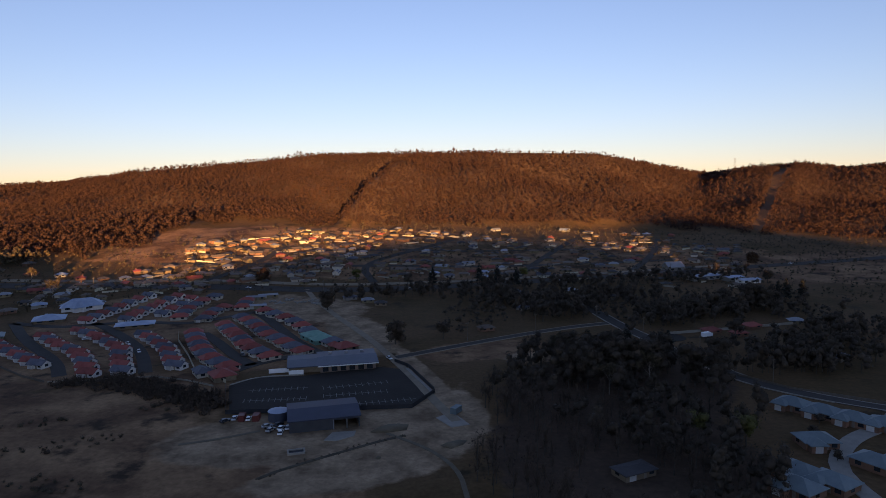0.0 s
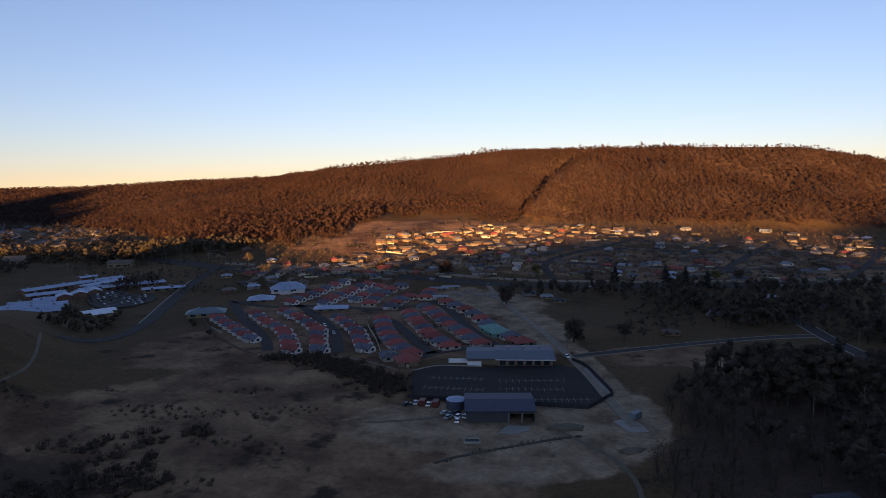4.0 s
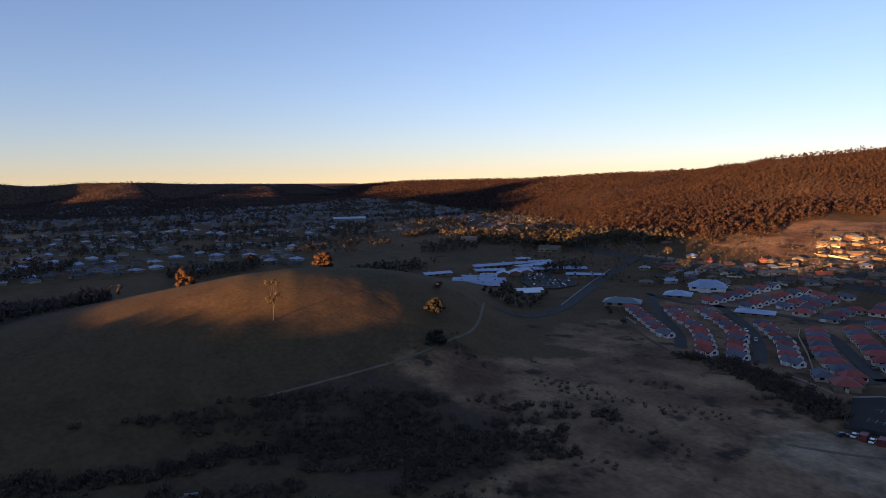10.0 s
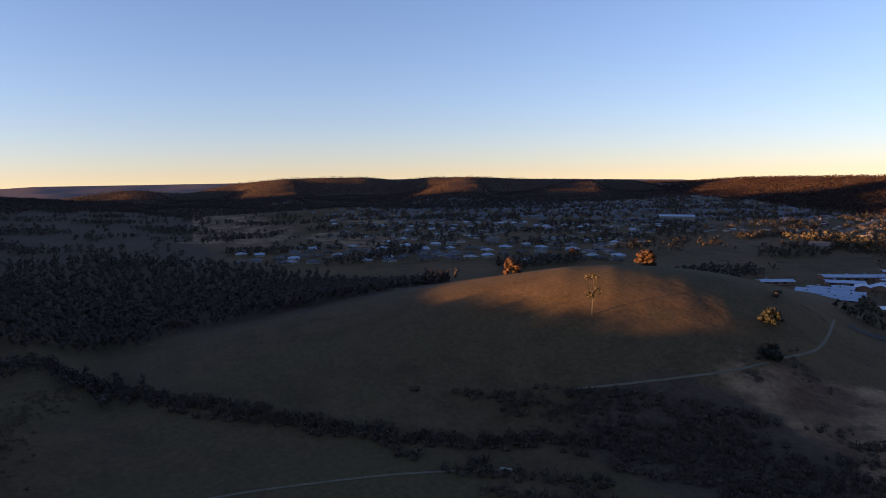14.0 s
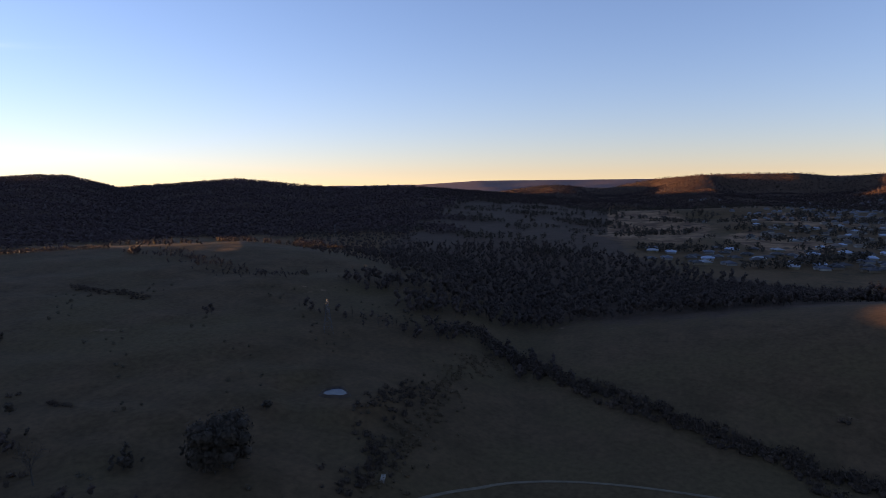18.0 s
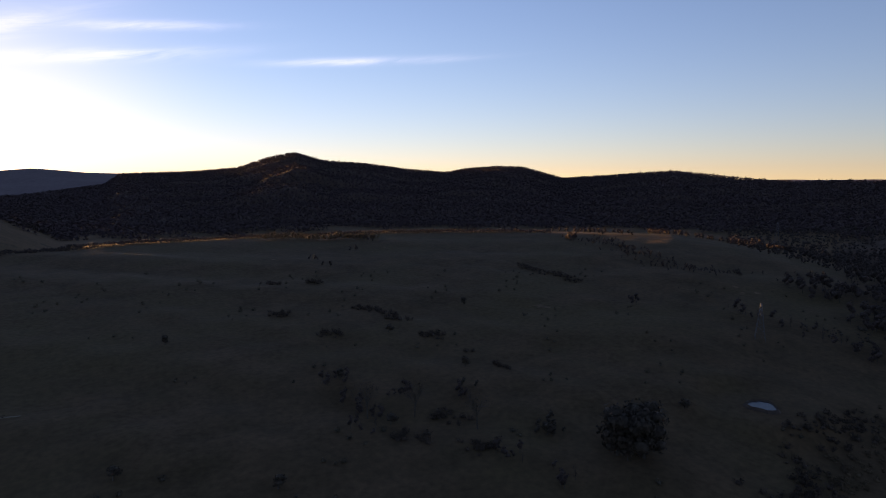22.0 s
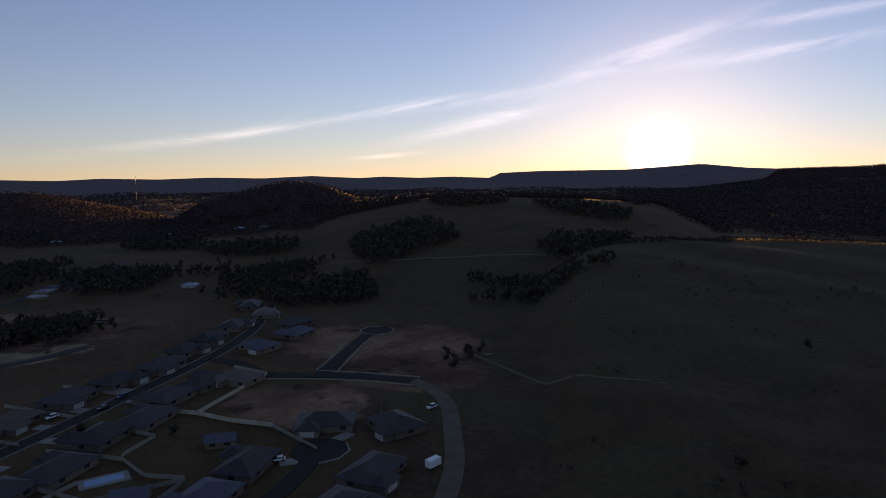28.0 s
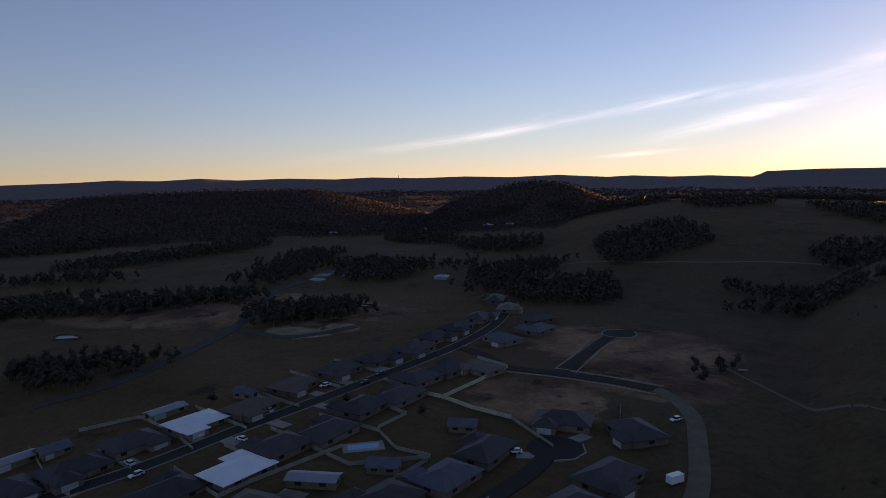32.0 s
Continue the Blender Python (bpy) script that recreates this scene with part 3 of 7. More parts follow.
def build_ground():
    radii = np.unique(np.round(np.concatenate([np.geomspace(14, 4900, 270), np.linspace(2400, 2950, 24), np.linspace(1195, 1300, 24), np.linspace(1310, 1560, 20)]), 2))
    ang = np.radians(np.unique(np.round(np.concatenate([np.arange(0, 360, 0.5), np.arange(0, 14, 0.17)]), 2)))
    n_az = len(ang)
    R, A = np.meshgrid(radii, ang, indexing="ij")
    X, Y = -R * np.sin(A), R * np.cos(A)
    V = np.stack([X.ravel(), Y.ravel(), ground_z(X, Y).ravel()], 1)
    V = np.vstack([V, [[0, 0, float(ground_z(0.0, 0.01))]]])
    k = len(radii)
    i, j = np.meshgrid(np.arange(k - 1), np.arange(n_az), indexing="ij")
    a, b = i * n_az + j, i * n_az + (j + 1) % n_az
    F = np.stack([a, a + n_az, b + n_az, b], -1).reshape(-1, 4)[:, ::-1]
    cap = np.array([(len(V) - 1, q, (q + 1) % n_az) for q in range(n_az)])
    me = bpy.data.meshes.new("ground")
    me.vertices.add(len(V))
    me.vertices.foreach_set("co", V.ravel())
    loops = np.concatenate([F.ravel(), cap.ravel()])
    me.loops.add(len(loops))
    me.loops.foreach_set("vertex_index", loops)
    starts = np.concatenate([np.arange(len(F)) * 4, len(F) * 4 + np.arange(len(cap)) * 3])
    me.polygons.add(len(starts))
    me.polygons.foreach_set("loop_start", starts)
    me.polygons.foreach_set("use_smooth", [True] * len(starts))
    me.update(calc_edges=True)
    x, y = V[:, 0], V[:, 1]
    layers = {"dirt": 0.0, "dry": 0.0, "red": 0.0, "wood": 0.0, "haze_tint": 0.0, "lush": 0.0}
    for key, spots in (("dirt", DIRT), ("dry", DRY), ("red", RED)):
        for s in spots:
            layers[key] = np.maximum(layers[key], blob(x, y, *s))
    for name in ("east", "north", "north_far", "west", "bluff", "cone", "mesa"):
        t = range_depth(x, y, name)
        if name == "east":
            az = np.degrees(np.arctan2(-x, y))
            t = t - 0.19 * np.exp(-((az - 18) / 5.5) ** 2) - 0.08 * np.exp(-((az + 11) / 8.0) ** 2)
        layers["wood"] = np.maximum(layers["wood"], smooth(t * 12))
    turn = np.degrees(np.arctan2(-x, y)) % 360
    layers["lush"] = smooth((turn - 46) / 12) * smooth((222 - turn) / 20) * smooth((640 - np.hypot(x, y)) / 80)
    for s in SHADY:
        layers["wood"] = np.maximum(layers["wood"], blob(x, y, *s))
    # the painted haze lies over the mesa and the far northern hills
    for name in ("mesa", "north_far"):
        layers["haze_tint"] = np.maximum(layers["haze_tint"], smooth(range_depth(x, y, name) * 4 + 1.0))
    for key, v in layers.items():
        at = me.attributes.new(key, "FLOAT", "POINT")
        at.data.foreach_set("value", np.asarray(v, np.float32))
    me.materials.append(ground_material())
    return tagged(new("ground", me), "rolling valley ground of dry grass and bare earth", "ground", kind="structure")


ground = build_ground()


# ---- builders ----
class Shape:
    """Collects boxes and sheets for one mesh."""

    def __init__(self):
        self.v, self.f = [], []

    def add(self, verts, faces):
        o = len(self.v)
        self.v += [tuple(q) for q in verts]
        self.f += [tuple(i + o for i in q) for q in faces]
        return self

    def box(self, x, y, z, sx, sy, sz):
        """A box on the base centre x, y, z."""
        a, b = sx / 2, sy / 2
        vs = [(x + i * a, y + j * b, z + h) for h in (0, sz) for i, j in ((-1, -1), (1, -1), (1, 1), (-1, 1))]
        return self.add(vs, [(0, 3, 2, 1), (4, 5, 6, 7), (0, 1, 5, 4), (1, 2, 6, 5), (2, 3, 7, 6), (3, 0, 4, 7)])

    def tube(self, p, q, r, r2=None, n=6):
        p, q = Vector(p), Vector(q)
        r2 = r if r2 is None else r2
        u = (q - p).normalized()
        s = u.orthogonal().normalized()
        t = u.cross(s)
        vs = [c + (s * math.cos(2 * math.pi * i / n) + t * math.sin(2 * math.pi * i / n)) * k for c, k in ((p, r), (q, r2)) for i in range(n)]
        fs = [(i, (i + 1) % n, n + (i + 1) % n, n + i) for i in range(n)]
        return self.add(vs, fs + [tuple(range(n))[::-1], tuple(range(n, 2 * n))])

    def hip(self, x, y, z, w, d, rise, over=0.6, thick=0.22):
        """A hipped roof with eaves over walls w by d."""
        a, b = w / 2 + over, d / 2 + over
        r = max(abs(a - b), 0.02)
        ridge = [(x - r, y, z + rise), (x + r, y, z + rise)] if a >= b else [(x, y - r, z + rise), (x, y + r, z + rise)]
        lo = [(x + i * a, y + j * b, z - thick) for i, j in ((-1, -1), (1, -1), (1, 1), (-1, 1))]
        hi = [(q[0], q[1], z) for q in lo]
        fs = [(0, 3, 2, 1), (0, 1, 5, 4), (1, 2, 6, 5), (2, 3, 7, 6), (3, 0, 4, 7)]
        fs += [(4, 5, 9, 8), (5, 6, 9), (6, 7, 8, 9), (7, 4, 8)] if a >= b else [(4, 5, 8), (5, 6, 9, 8), (6, 7, 9), (7, 4, 8, 9)]
        return self.add(lo + hi + ridge, fs)

    def gable(self, x, y, z, w, d, rise, over=0.5, thick=0.22):
        """A gabled roof, ridge along x."""
        a, b = w / 2 + over, d / 2 + over
        e = rise * over / (d / 2)
        pts = [(-b, z - e), (0, z + rise), (b, z - e)]
        vs = [(x + i * a, y + q, h) for i in (-1, 1) for q, h in pts] + [(x + i * a, y + q, h - thick) for i in (-1, 1) for q, h in pts]
        fs = [(0, 3, 4, 1), (1, 4, 5, 2), (6, 7, 10, 9), (7, 8, 11, 10), (0, 6, 9, 3), (2, 5, 11, 8), (0, 1, 7, 6), (1, 2, 8, 7), (3, 9, 10, 4), (4, 10, 11, 5)]
        return self.add(vs, fs)

    def gable_wall(self, x, y, z, w, d, h, rise):
        a, b = w / 2, d / 2
        vs = [(x + i * a, y + j * b, k) for k in (z, z + h) for i, j in ((-1, -1), (1, -1), (1, 1), (-1, 1))]
        vs += [(x - a, y, z + h + rise - 0.05), (x + a, y, z + h + rise - 0.05)]
        return self.add(vs, [(0, 1, 5, 4), (2, 3, 7, 6), (1, 2, 6, 9, 5), (3, 0, 4, 8, 7), (0, 3, 2, 1)])

    def mesh(self, name, m):
        return mesh_from(name, self.v, self.f, [m])


def part(name, shape, m, parent, label=""):
    ob = new(name, shape.mesh(name, m) if isinstance(shape, Shape) else shape)
    ob.parent = parent
    if label:
        ob["label"] = label
    return ob


def thing(name, label, category, group="", kind=""):
    ob = new(name)
    ob.empty_display_size = 0.5
    return tagged(ob, label, category, group, kind)


MADE = {}


def place(key, build, x, y, turn=0.0, dz=0.0):
    """Builds a kind of thing once; later calls copy it. Stands it on the ground."""
    m = pose(x, y, float(ground_z(x, y)) + dz, 0, 0, turn)
    if key not in MADE:
        MADE[key] = build()
        MADE[key].matrix_basis = m
        return MADE[key]
    return copy_thing(MADE[key], m)


def along(points, step=None, count=None):
    """Even places on a polyline: (x, y, heading in degrees)."""
    p = np.array(points, float)
    seg = np.hypot(*np.diff(p, axis=0).T)
    cum = np.concatenate([[0], np.cumsum(seg)])
    n = count or max(2, int(round(cum[-1] / step)) + 1)
    out = []
    for s in np.linspace(0, cum[-1], n):
        i = min(int(np.searchsorted(cum, s, "right")) - 1, len(seg) - 1)
        q = p[i] + (p[i + 1] - p[i]) * (s - cum[i]) / max(seg[i], 1e-6)
        e = p[i + 1] - p[i]
        out.append((float(q[0]), float(q[1]), math.degrees(math.atan2(e[1], e[0]))))
    return out


def curved(points, rounds=2):
    """Rounds the corners of a polyline."""
    p = [Vector(q) for q in points]
    for _ in range(rounds):
        q = [p[0]]
        for a, b in zip(p, p[1:]):
            q += [a * 0.75 + b * 0.25, a * 0.25 + b * 0.75]
        p = q + [p[-1]]
    return [(q.x, q.y) for q in p]


def strip(points, width, lift=0.25, step=6.0, skirt=0.6):
    """A road bed laid on the ground along a polyline."""
    pts = along(curved([(*q,) for q in points]), step)
    c = np.array([(a, b) for a, b, _ in pts])
    t = np.gradient(c, axis=0)
    t /= np.hypot(t[:, 0], t[:, 1])[:, None] + 1e-9
    nrm = np.stack([-t[:, 1], t[:, 0]], 1)
    s = Shape()
    vs, fs = [], []
    for i in range(len(c)):
        for k in (-1, 0, 1):
            q = c[i] + nrm[i] * k * width / 2
            vs.append((q[0], q[1], float(ground_z(q[0], q[1])) + lift))
        for k in (-1, 1):
            v = vs[i * 5 + (0 if k < 0 else 2)]
            vs.append((v[0], v[1], v[2] - skirt))
    for i in range(len(c) - 1):
        a, b = i * 5, i * 5 + 5
        fs += [(a, b, b + 1, a + 1), (a + 1, b + 1, b + 2, a + 2), (a + 3, b + 3, b, a), (a + 2, b + 2, b + 4, a + 4)]
    return s.add(vs, [f[::-1] for f in fs])


def slab(points, lift=0.2, skirt=0.6):
    """A paved patch with a straight outline on level ground."""
    z = max(float(ground_z(x, y)) for x, y in points) + lift
    n = len(points)
    vs = [(x, y, z) for x, y in points] + [(x, y, z - skirt) for x, y in points]
    area = sum(points[i][0] * points[(i + 1) % n][1] - points[(i + 1) % n][0] * points[i][1] for i in range(n))
    top = tuple(range(n)) if area > 0 else tuple(range(n))[::-1]
    side = [(i, (i + 1) % n, n + (i + 1) % n, n + i) for i in range(n)]
    return Shape().add(vs, [top] + [q if area < 0 else q[::-1] for q in side])

# ---- roads and paved ground ----
def road(name, points, width, m, label, lift=0.25, category="road"):
    return tagged(new(name, strip(points, width, lift).mesh(name, m)), label, category, kind="structure")


HIGHWAY = ((-560, 640), (-453, 574), (-379, 540), (-300, 530), (-225, 536), (-156, 537), (-86, 535), (-31, 541), (35, 554), (105, 571), (184, 589), (270, 612), (361, 632), (437, 651), (560, 690))
road("highway", HIGHWAY, 14, M["asphalt"], "two-lane grey asphalt highway across the valley")
road("railway_bed", [(x + 2, y + 17) for x, y in HIGHWAY[2:12]], 7, M["gravel"], "gravel bed beside the highway", category="track")
road("estate_road", ((-26, 338), (20, 369), (74, 401), (105, 412)), 5.0, M["asphalt"], "grey lane between paddocks")
for off in (-3.4, 3.4):
    road("verge", [(x, y + off) for x, y in ((-26, 338), (20, 369), (74, 401), (105, 412))], 1.2, M["gravel"], "pale gravel edge of the lane", 0.2, "verge")
road("village_road", ((100, 470), (104, 442), (109, 402), (118, 364), (121, 338), (128, 325), (136, 292), (156, 269), (180, 252), (215, 232)), 8, M["asphalt"], "asphalt road with pale kerbs past the trees")
for off in (-4.6, 4.6):
    road("kerb", [(x + off * 0.9, y + off * 0.3) for x, y in ((104, 442), (109, 402), (118, 364), (121, 338), (128, 325), (136, 292), (156, 269), (180, 252))], 0.7, M["concrete"], "pale concrete kerb", 0.38, "kerb")
road("dirt_road", ((-114, 539), (-75, 445), (-46, 384), (-30, 343), (-15, 303), (-5, 271), (4, 247)), 4.2, M["gravel"], "pale gravel road beside the car park")
road("hospital_road", ((-309, 292), (-290, 310), (-296, 347), (-338, 430), (-362, 494), (-373, 537)), 8.5, M["asphalt"], "curving asphalt road to the hospital")
road("kerb", ((-304, 352), (-345, 432), (-366, 490)), 0.9, M["concrete"], "pale concrete kerb", 0.38, "kerb")
for pts in (((-287, 433), (-247, 382), (-204, 339), (-187, 312)), ((-232, 430), (-216, 416), (-182, 378), (-164, 351), (-147, 316)),
            ((-148, 398), (-131, 375), (-113, 346), (-98, 327)), ((-133, 461), (-112, 425), (-91, 384), (-78, 362), (-64, 345)),
            ((-287, 433), (-249, 418), (-230, 427), (-201, 433), (-167, 424), (-149, 444), (-133, 461)), ((-60, 350), (-80, 345), (-98, 329), (-104, 318))):
    road("estate_street", pts, 6.5, M["asphalt"], "grey asphalt street between the village units")
for pts in (((-200, 552), (-170, 620), (-165, 690)), ((-60, 560), (-80, 620), (-30, 690), (10, 760)), ((60, 570), (95, 660), (160, 800)), ((-260, 600), (-165, 612), (-75, 618), (90, 632), (230, 660)),
            ((-235, 660), (-165, 668), (-30, 690), (120, 720), (260, 740)), ((165, 592), (215, 680), (260, 800))):
    road("hillside_street", pts, 7, M["asphalt"], "asphalt street climbing between hillside houses")
for pts in (((-309, 283), (-271, 245), (-250, 219), (-239, 189), (-235, 168), (-235, 148), (-236, 131), (-238, 117), (-241, 101)), ((-150, -80), (-170, -70), (-188, -57), (-197, -30), (-199, 5), (-199, 30), (-194, 58)),
            ((-640, 560), (-600, 480), (-640, 420), (-780, 400))):
    road("farm_track", pts, 1.2, M["track"], "worn pale farm track in the grass", 0.18, "track")
road("farm_track", ((100, -285), (72, -262), (40, -237), (12, -236)), 1.4, M["track"], "worn pale farm track in the grass", 0.18, "track")
road("far_track", ((330, -500), (288, -506), (220, -511), (155, -547), (90, -560)), 3, M["track"], "pale track across the shaded slope", 0.3, "track")
# west estate
STREET = ((212, -20), (201, -55), (197.5, -78), (198, -107), (201, -145), (207, -191), (213, -235), (221, -267), (232, -296), (262, -350))
road("main_street", STREET, 6.0, M["new_asphalt"], "dark asphalt street through the new estate")
for off in (-3.5, 3.5):
    road("kerb", [(x + off, y) for x, y in STREET], 0.3, M["concrete"], "pale concrete kerb", 0.38, "kerb")
LOOP = ((212, -236), (203, -237), (184, -232), (177, -224), (151, -233), (130, -238), (111, -240))
road("side_street", LOOP, 6.2, M["new_asphalt"], "dark asphalt side street beside empty lots")
road("works_track", ((111, -240), (99, -233), (87, -220), (76, -195), (66, -172), (60, -145)), 6.0, M["track"], "bare earth track at the edge of the new lots", 0.2, "track")
road("court", ((151, -233), (156, -258), (163, -287), (166, -304)), 6.0, M["new_asphalt"], "dark asphalt court ending in a turning circle", 0.27)
road("court", ((103, -105), (104, -128), (105, -148), (108, -160)), 6.0, M["new_asphalt"], "dark asphalt court between houses", 0.27)


def ring(cx, cy, r, n=24, r_in=0.0):
    return [(cx + r * math.cos(2 * math.pi * i / n), cy + r * math.sin(2 * math.pi * i / n)) for i in range(n)]


for cx, cy, r in ((165, -312, 9), (109, -167, 9), (129, 373, 9)):
    tagged(new("turning_circle", slab(ring(cx, cy, r), 0.29).mesh("turning_circle", M["new_asphalt"])), "round dark asphalt turning circle", "road", kind="structure")
    road("kerb", [p for p in ring(cx, cy, r + 0.3)[8:17]] if cy > -200 else ring(cx, cy, r + 0.3)[19:24] + ring(cx, cy, r + 0.3)[0:17], 0.55, M["concrete"], "pale concrete kerb", 0.4, "kerb")
for pts in (((173, -219), (150, -228), (128, -233), (108, -234)), ((146, -238), (152, -262), (159, -287), (158, -300)), ((156, -238), (161, -262), (168, -285), (173, -300)), ((156, -238), (132, -243), (110, -245))):
    road("kerb", pts, 0.55, M["concrete"], "pale concrete kerb", 0.4, "kerb")
road("valley_road", ((290, -74), (289, -104), (302, -130), (312, -150), (335, -187), (364, -215), (398, -247), (429, -274), (470, -400), (520, -470)), 7, M["asphalt"], "grey valley road past the paddocks")
road("valley_road", ((330, -186), (295, -192), (288, -208), (286, -234)), 6, M["asphalt"], "grey valley road past the paddocks", 0.24)
road("unit_drive", ((176, 250), (163, 237), (145, 227), (133, 215), (125, 203), (123, 191), (123, 170)), 6, M["concrete"], "pale concrete drive between the units", category="driveway")

# the club car park with its marked bays
LOT = [(-99, 294), (-88, 260), (-14, 265), (-8, 282), (-21, 317), (-36, 322), (-68, 308), (-90, 306)]
car_park = tagged(new("car_park", slab(LOT, 0.22).mesh("car_park", M["new_asphalt"])), "large empty asphalt car park with white bay lines", "car park", kind="structure")
bay_mesh = Shape().box(0, 0, 0, 0.22, 5.0, 0.03).mesh("bay_line", M["paint"])
line_mesh = Shape().box(0, 0, 0, 26, 0.22, 0.03).mesh("bay_line", M["paint"])
for (x0, y0), (x1, y1), n in (((-86, 273), (-60, 275.5), 11), ((-53, 278.5), (-26, 284), 11), ((-55, 289), (-27, 297), 11), ((-36, 268), (-15, 273), 9), ((-86, 287), (-64, 290), 9)):
    head = math.degrees(math.atan2(y1 - y0, x1 - x0))
    for i in range(n):
        f = i / (n - 1)
        q = part("bay_line", bay_mesh, None, car_park)
        q.matrix_basis = pose(x0 + (x1 - x0) * f, y0 + (y1 - y0) * f, 0.225, 0, 0, head)
    q = part("bay_line", line_mesh, None, car_park)
    q.matrix_basis = pose((x0 + x1) / 2, (y0 + y1) / 2, 0.228, 0, 0, head)
for pts, w in ((((-6, 282), (-19, 318)), 1.6), (((-99, 295.5), (-90, 307.5), (-68, 310)), 0.8)):
    tagged(new("kerb", strip(pts, w, 0.42).mesh("kerb", M["concrete"])), "wide pale concrete kerb of the car park", "kerb", kind="structure")
tagged(new("concrete_pad", slab([(-4, 251), (2, 241), (9, 243.5), (4.5, 253), (-1.5, 253.5)], 0.24).mesh("concrete_pad", M["concrete"])), "pale concrete pad at the end of the dirt road", "paving", kind="structure")
tagged(new("concrete_pad", slab([(-44.3, 230), (-42.4, 237.5), (-33.8, 238.6), (-33.9, 234), (-39.8, 229.4)], 0.24).mesh("concrete_pad", M["concrete"])), "pale concrete apron before the shed", "paving", kind="structure")
tagged(new("hospital_car_park", slab([(-359, 382), (-347, 399), (-347, 421), (-362, 440), (-385, 438), (-409, 455), (-422, 434), (-388, 398)], 0.22).mesh("hospital_car_park", M["asphalt"])), "asphalt hospital car park full of cars", "car park", kind="structure")


# ---- woods ----
def lie_flat(a, out, tight=0.8):
    """Turns sprays to lie mostly along the crown's surface."""
    a = a - (a * out).sum(1)[:, None] * out * tight
    return a / np.linalg.norm(a, axis=1)[:, None]


def leaf_tris(rng, centres, radii, n, size, flat=0.75):
    """n loose leaf sprays on the shells of clumps."""
    c, r = np.array(centres, float), np.array(radii, float)
    i = rng.randint(0, len(c), n)
    d = rng.normal(size=(n, 3))
    d /= np.linalg.norm(d, axis=1)[:, None]
    p = c[i] + d * r[i][:, None] * (rng.uniform(0.55, 1.08, n)[:, None]) * np.array([1, 1, flat])
    a, b = lie_flat(rng.normal(size=(n, 3)), d), lie_flat(rng.normal(size=(n, 3)), d)
    s = size * rng.uniform(0.6, 1.4, n)[:, None]
    return np.stack([p - a * s * 0.5, p + a * s * 0.5, p + b * s * 0.8], 1).reshape(-1, 3)


def lump(rng, c, r, flat=0.8):
    """A rough 20-sided clump."""
    g = (1 + 5 ** 0.5) / 2
    v = np.array([(-1, g, 0), (1, g, 0), (-1, -g, 0), (1, -g, 0), (0, -1, g), (0, 1, g), (0, -1, -g), (0, 1, -g), (g, 0, -1), (g, 0, 1), (-g, 0, -1), (-g, 0, 1)]) / 1.9
    f = [(0, 11, 5), (0, 5, 1), (0, 1, 7), (0, 7, 10), (0, 10, 11), (1, 5, 9), (5, 11, 4), (11, 10, 2), (10, 7, 6), (7, 1, 8), (3, 9, 4), (3, 4, 2), (3, 2, 6), (3, 6, 8), (3, 8, 9), (4, 9, 5), (2, 4, 11), (6, 2, 10), (8, 6, 7), (9, 8, 1)]
    v = v * rng.uniform(0.65, 1.2, (12, 1)) * r * np.array([1, 1, flat]) + np.array(c)
    return v, np.array(f)


def soup(pieces):
    """Joins (verts, tris) pieces."""
    vs, fs, o = [], [], 0
    for v, f in pieces:
        vs.append(v)
        fs.append(np.asarray(f) + o)
        o += len(v)
    return np.vstack(vs), np.vstack(fs)


def tri_mesh(name, v, f, mats, index=None):
    me = bpy.data.meshes.new(name)
    me.vertices.add(len(v))
    me.vertices.foreach_set("co", np.ascontiguousarray(v, np.float32).ravel())
    me.loops.add(len(f) * 3)
    me.loops.foreach_set("vertex_index", np.ascontiguousarray(f, np.int32).ravel())
    me.polygons.add(len(f))
    me.polygons.foreach_set("loop_start", np.arange(len(f)) * 3)
    for m in mats:
        me.materials.append(m)
    if index is not None:
        me.polygons.foreach_set("material_index", np.ascontiguousarray(index, np.int32))
    me.update(calc_edges=True)
    return me


def wood(name, label, spots, scale, kinds, mats, seed, category="forest", squash=1.0, sink=0.0):
    """Many trees as one mesh: spots (n, 2), scale (n,)."""
    rng = np.random.RandomState(seed)
    z = ground_z(spots[:, 0], spots[:, 1]) - sink
    pick = rng.randint(0, len(kinds), len(spots))
    turn = rng.uniform(0, 2 * math.pi, len(spots))
    V, F, I, o = [], [], [], 0
    for k, (v, f, idx) in enumerate(kinds):
        w = np.where(pick == k)[0]
        if not len(w):
            continue
        c, s = np.cos(turn[w])[:, None], np.sin(turn[w])[:, None]
        sc = scale[w][:, None]
        tall = sc * squash * rng.uniform(0.85, 1.15, (len(w), 1))
        x = (v[None, :, 0] * c - v[None, :, 1] * s) * sc + spots[w][:, :1]
        y = (v[None, :, 0] * s + v[None, :, 1] * c) * sc + spots[w][:, 1:]
        zz = v[None, :, 2] * tall + z[w][:, None]
        V.append(np.stack([x, y, zz], -1).reshape(-1, 3))
        F.append((f[None] + (np.arange(len(w)) * len(v))[:, None, None]).reshape(-1, 3) + o)
        I.append(np.tile(idx, len(w)))
        o += len(w) * len(v)
    me = tri_mesh(name, np.vstack(V), np.vstack(F), mats, np.concatenate(I))
    return tagged(new(name, me), label, category, kind="stuff")


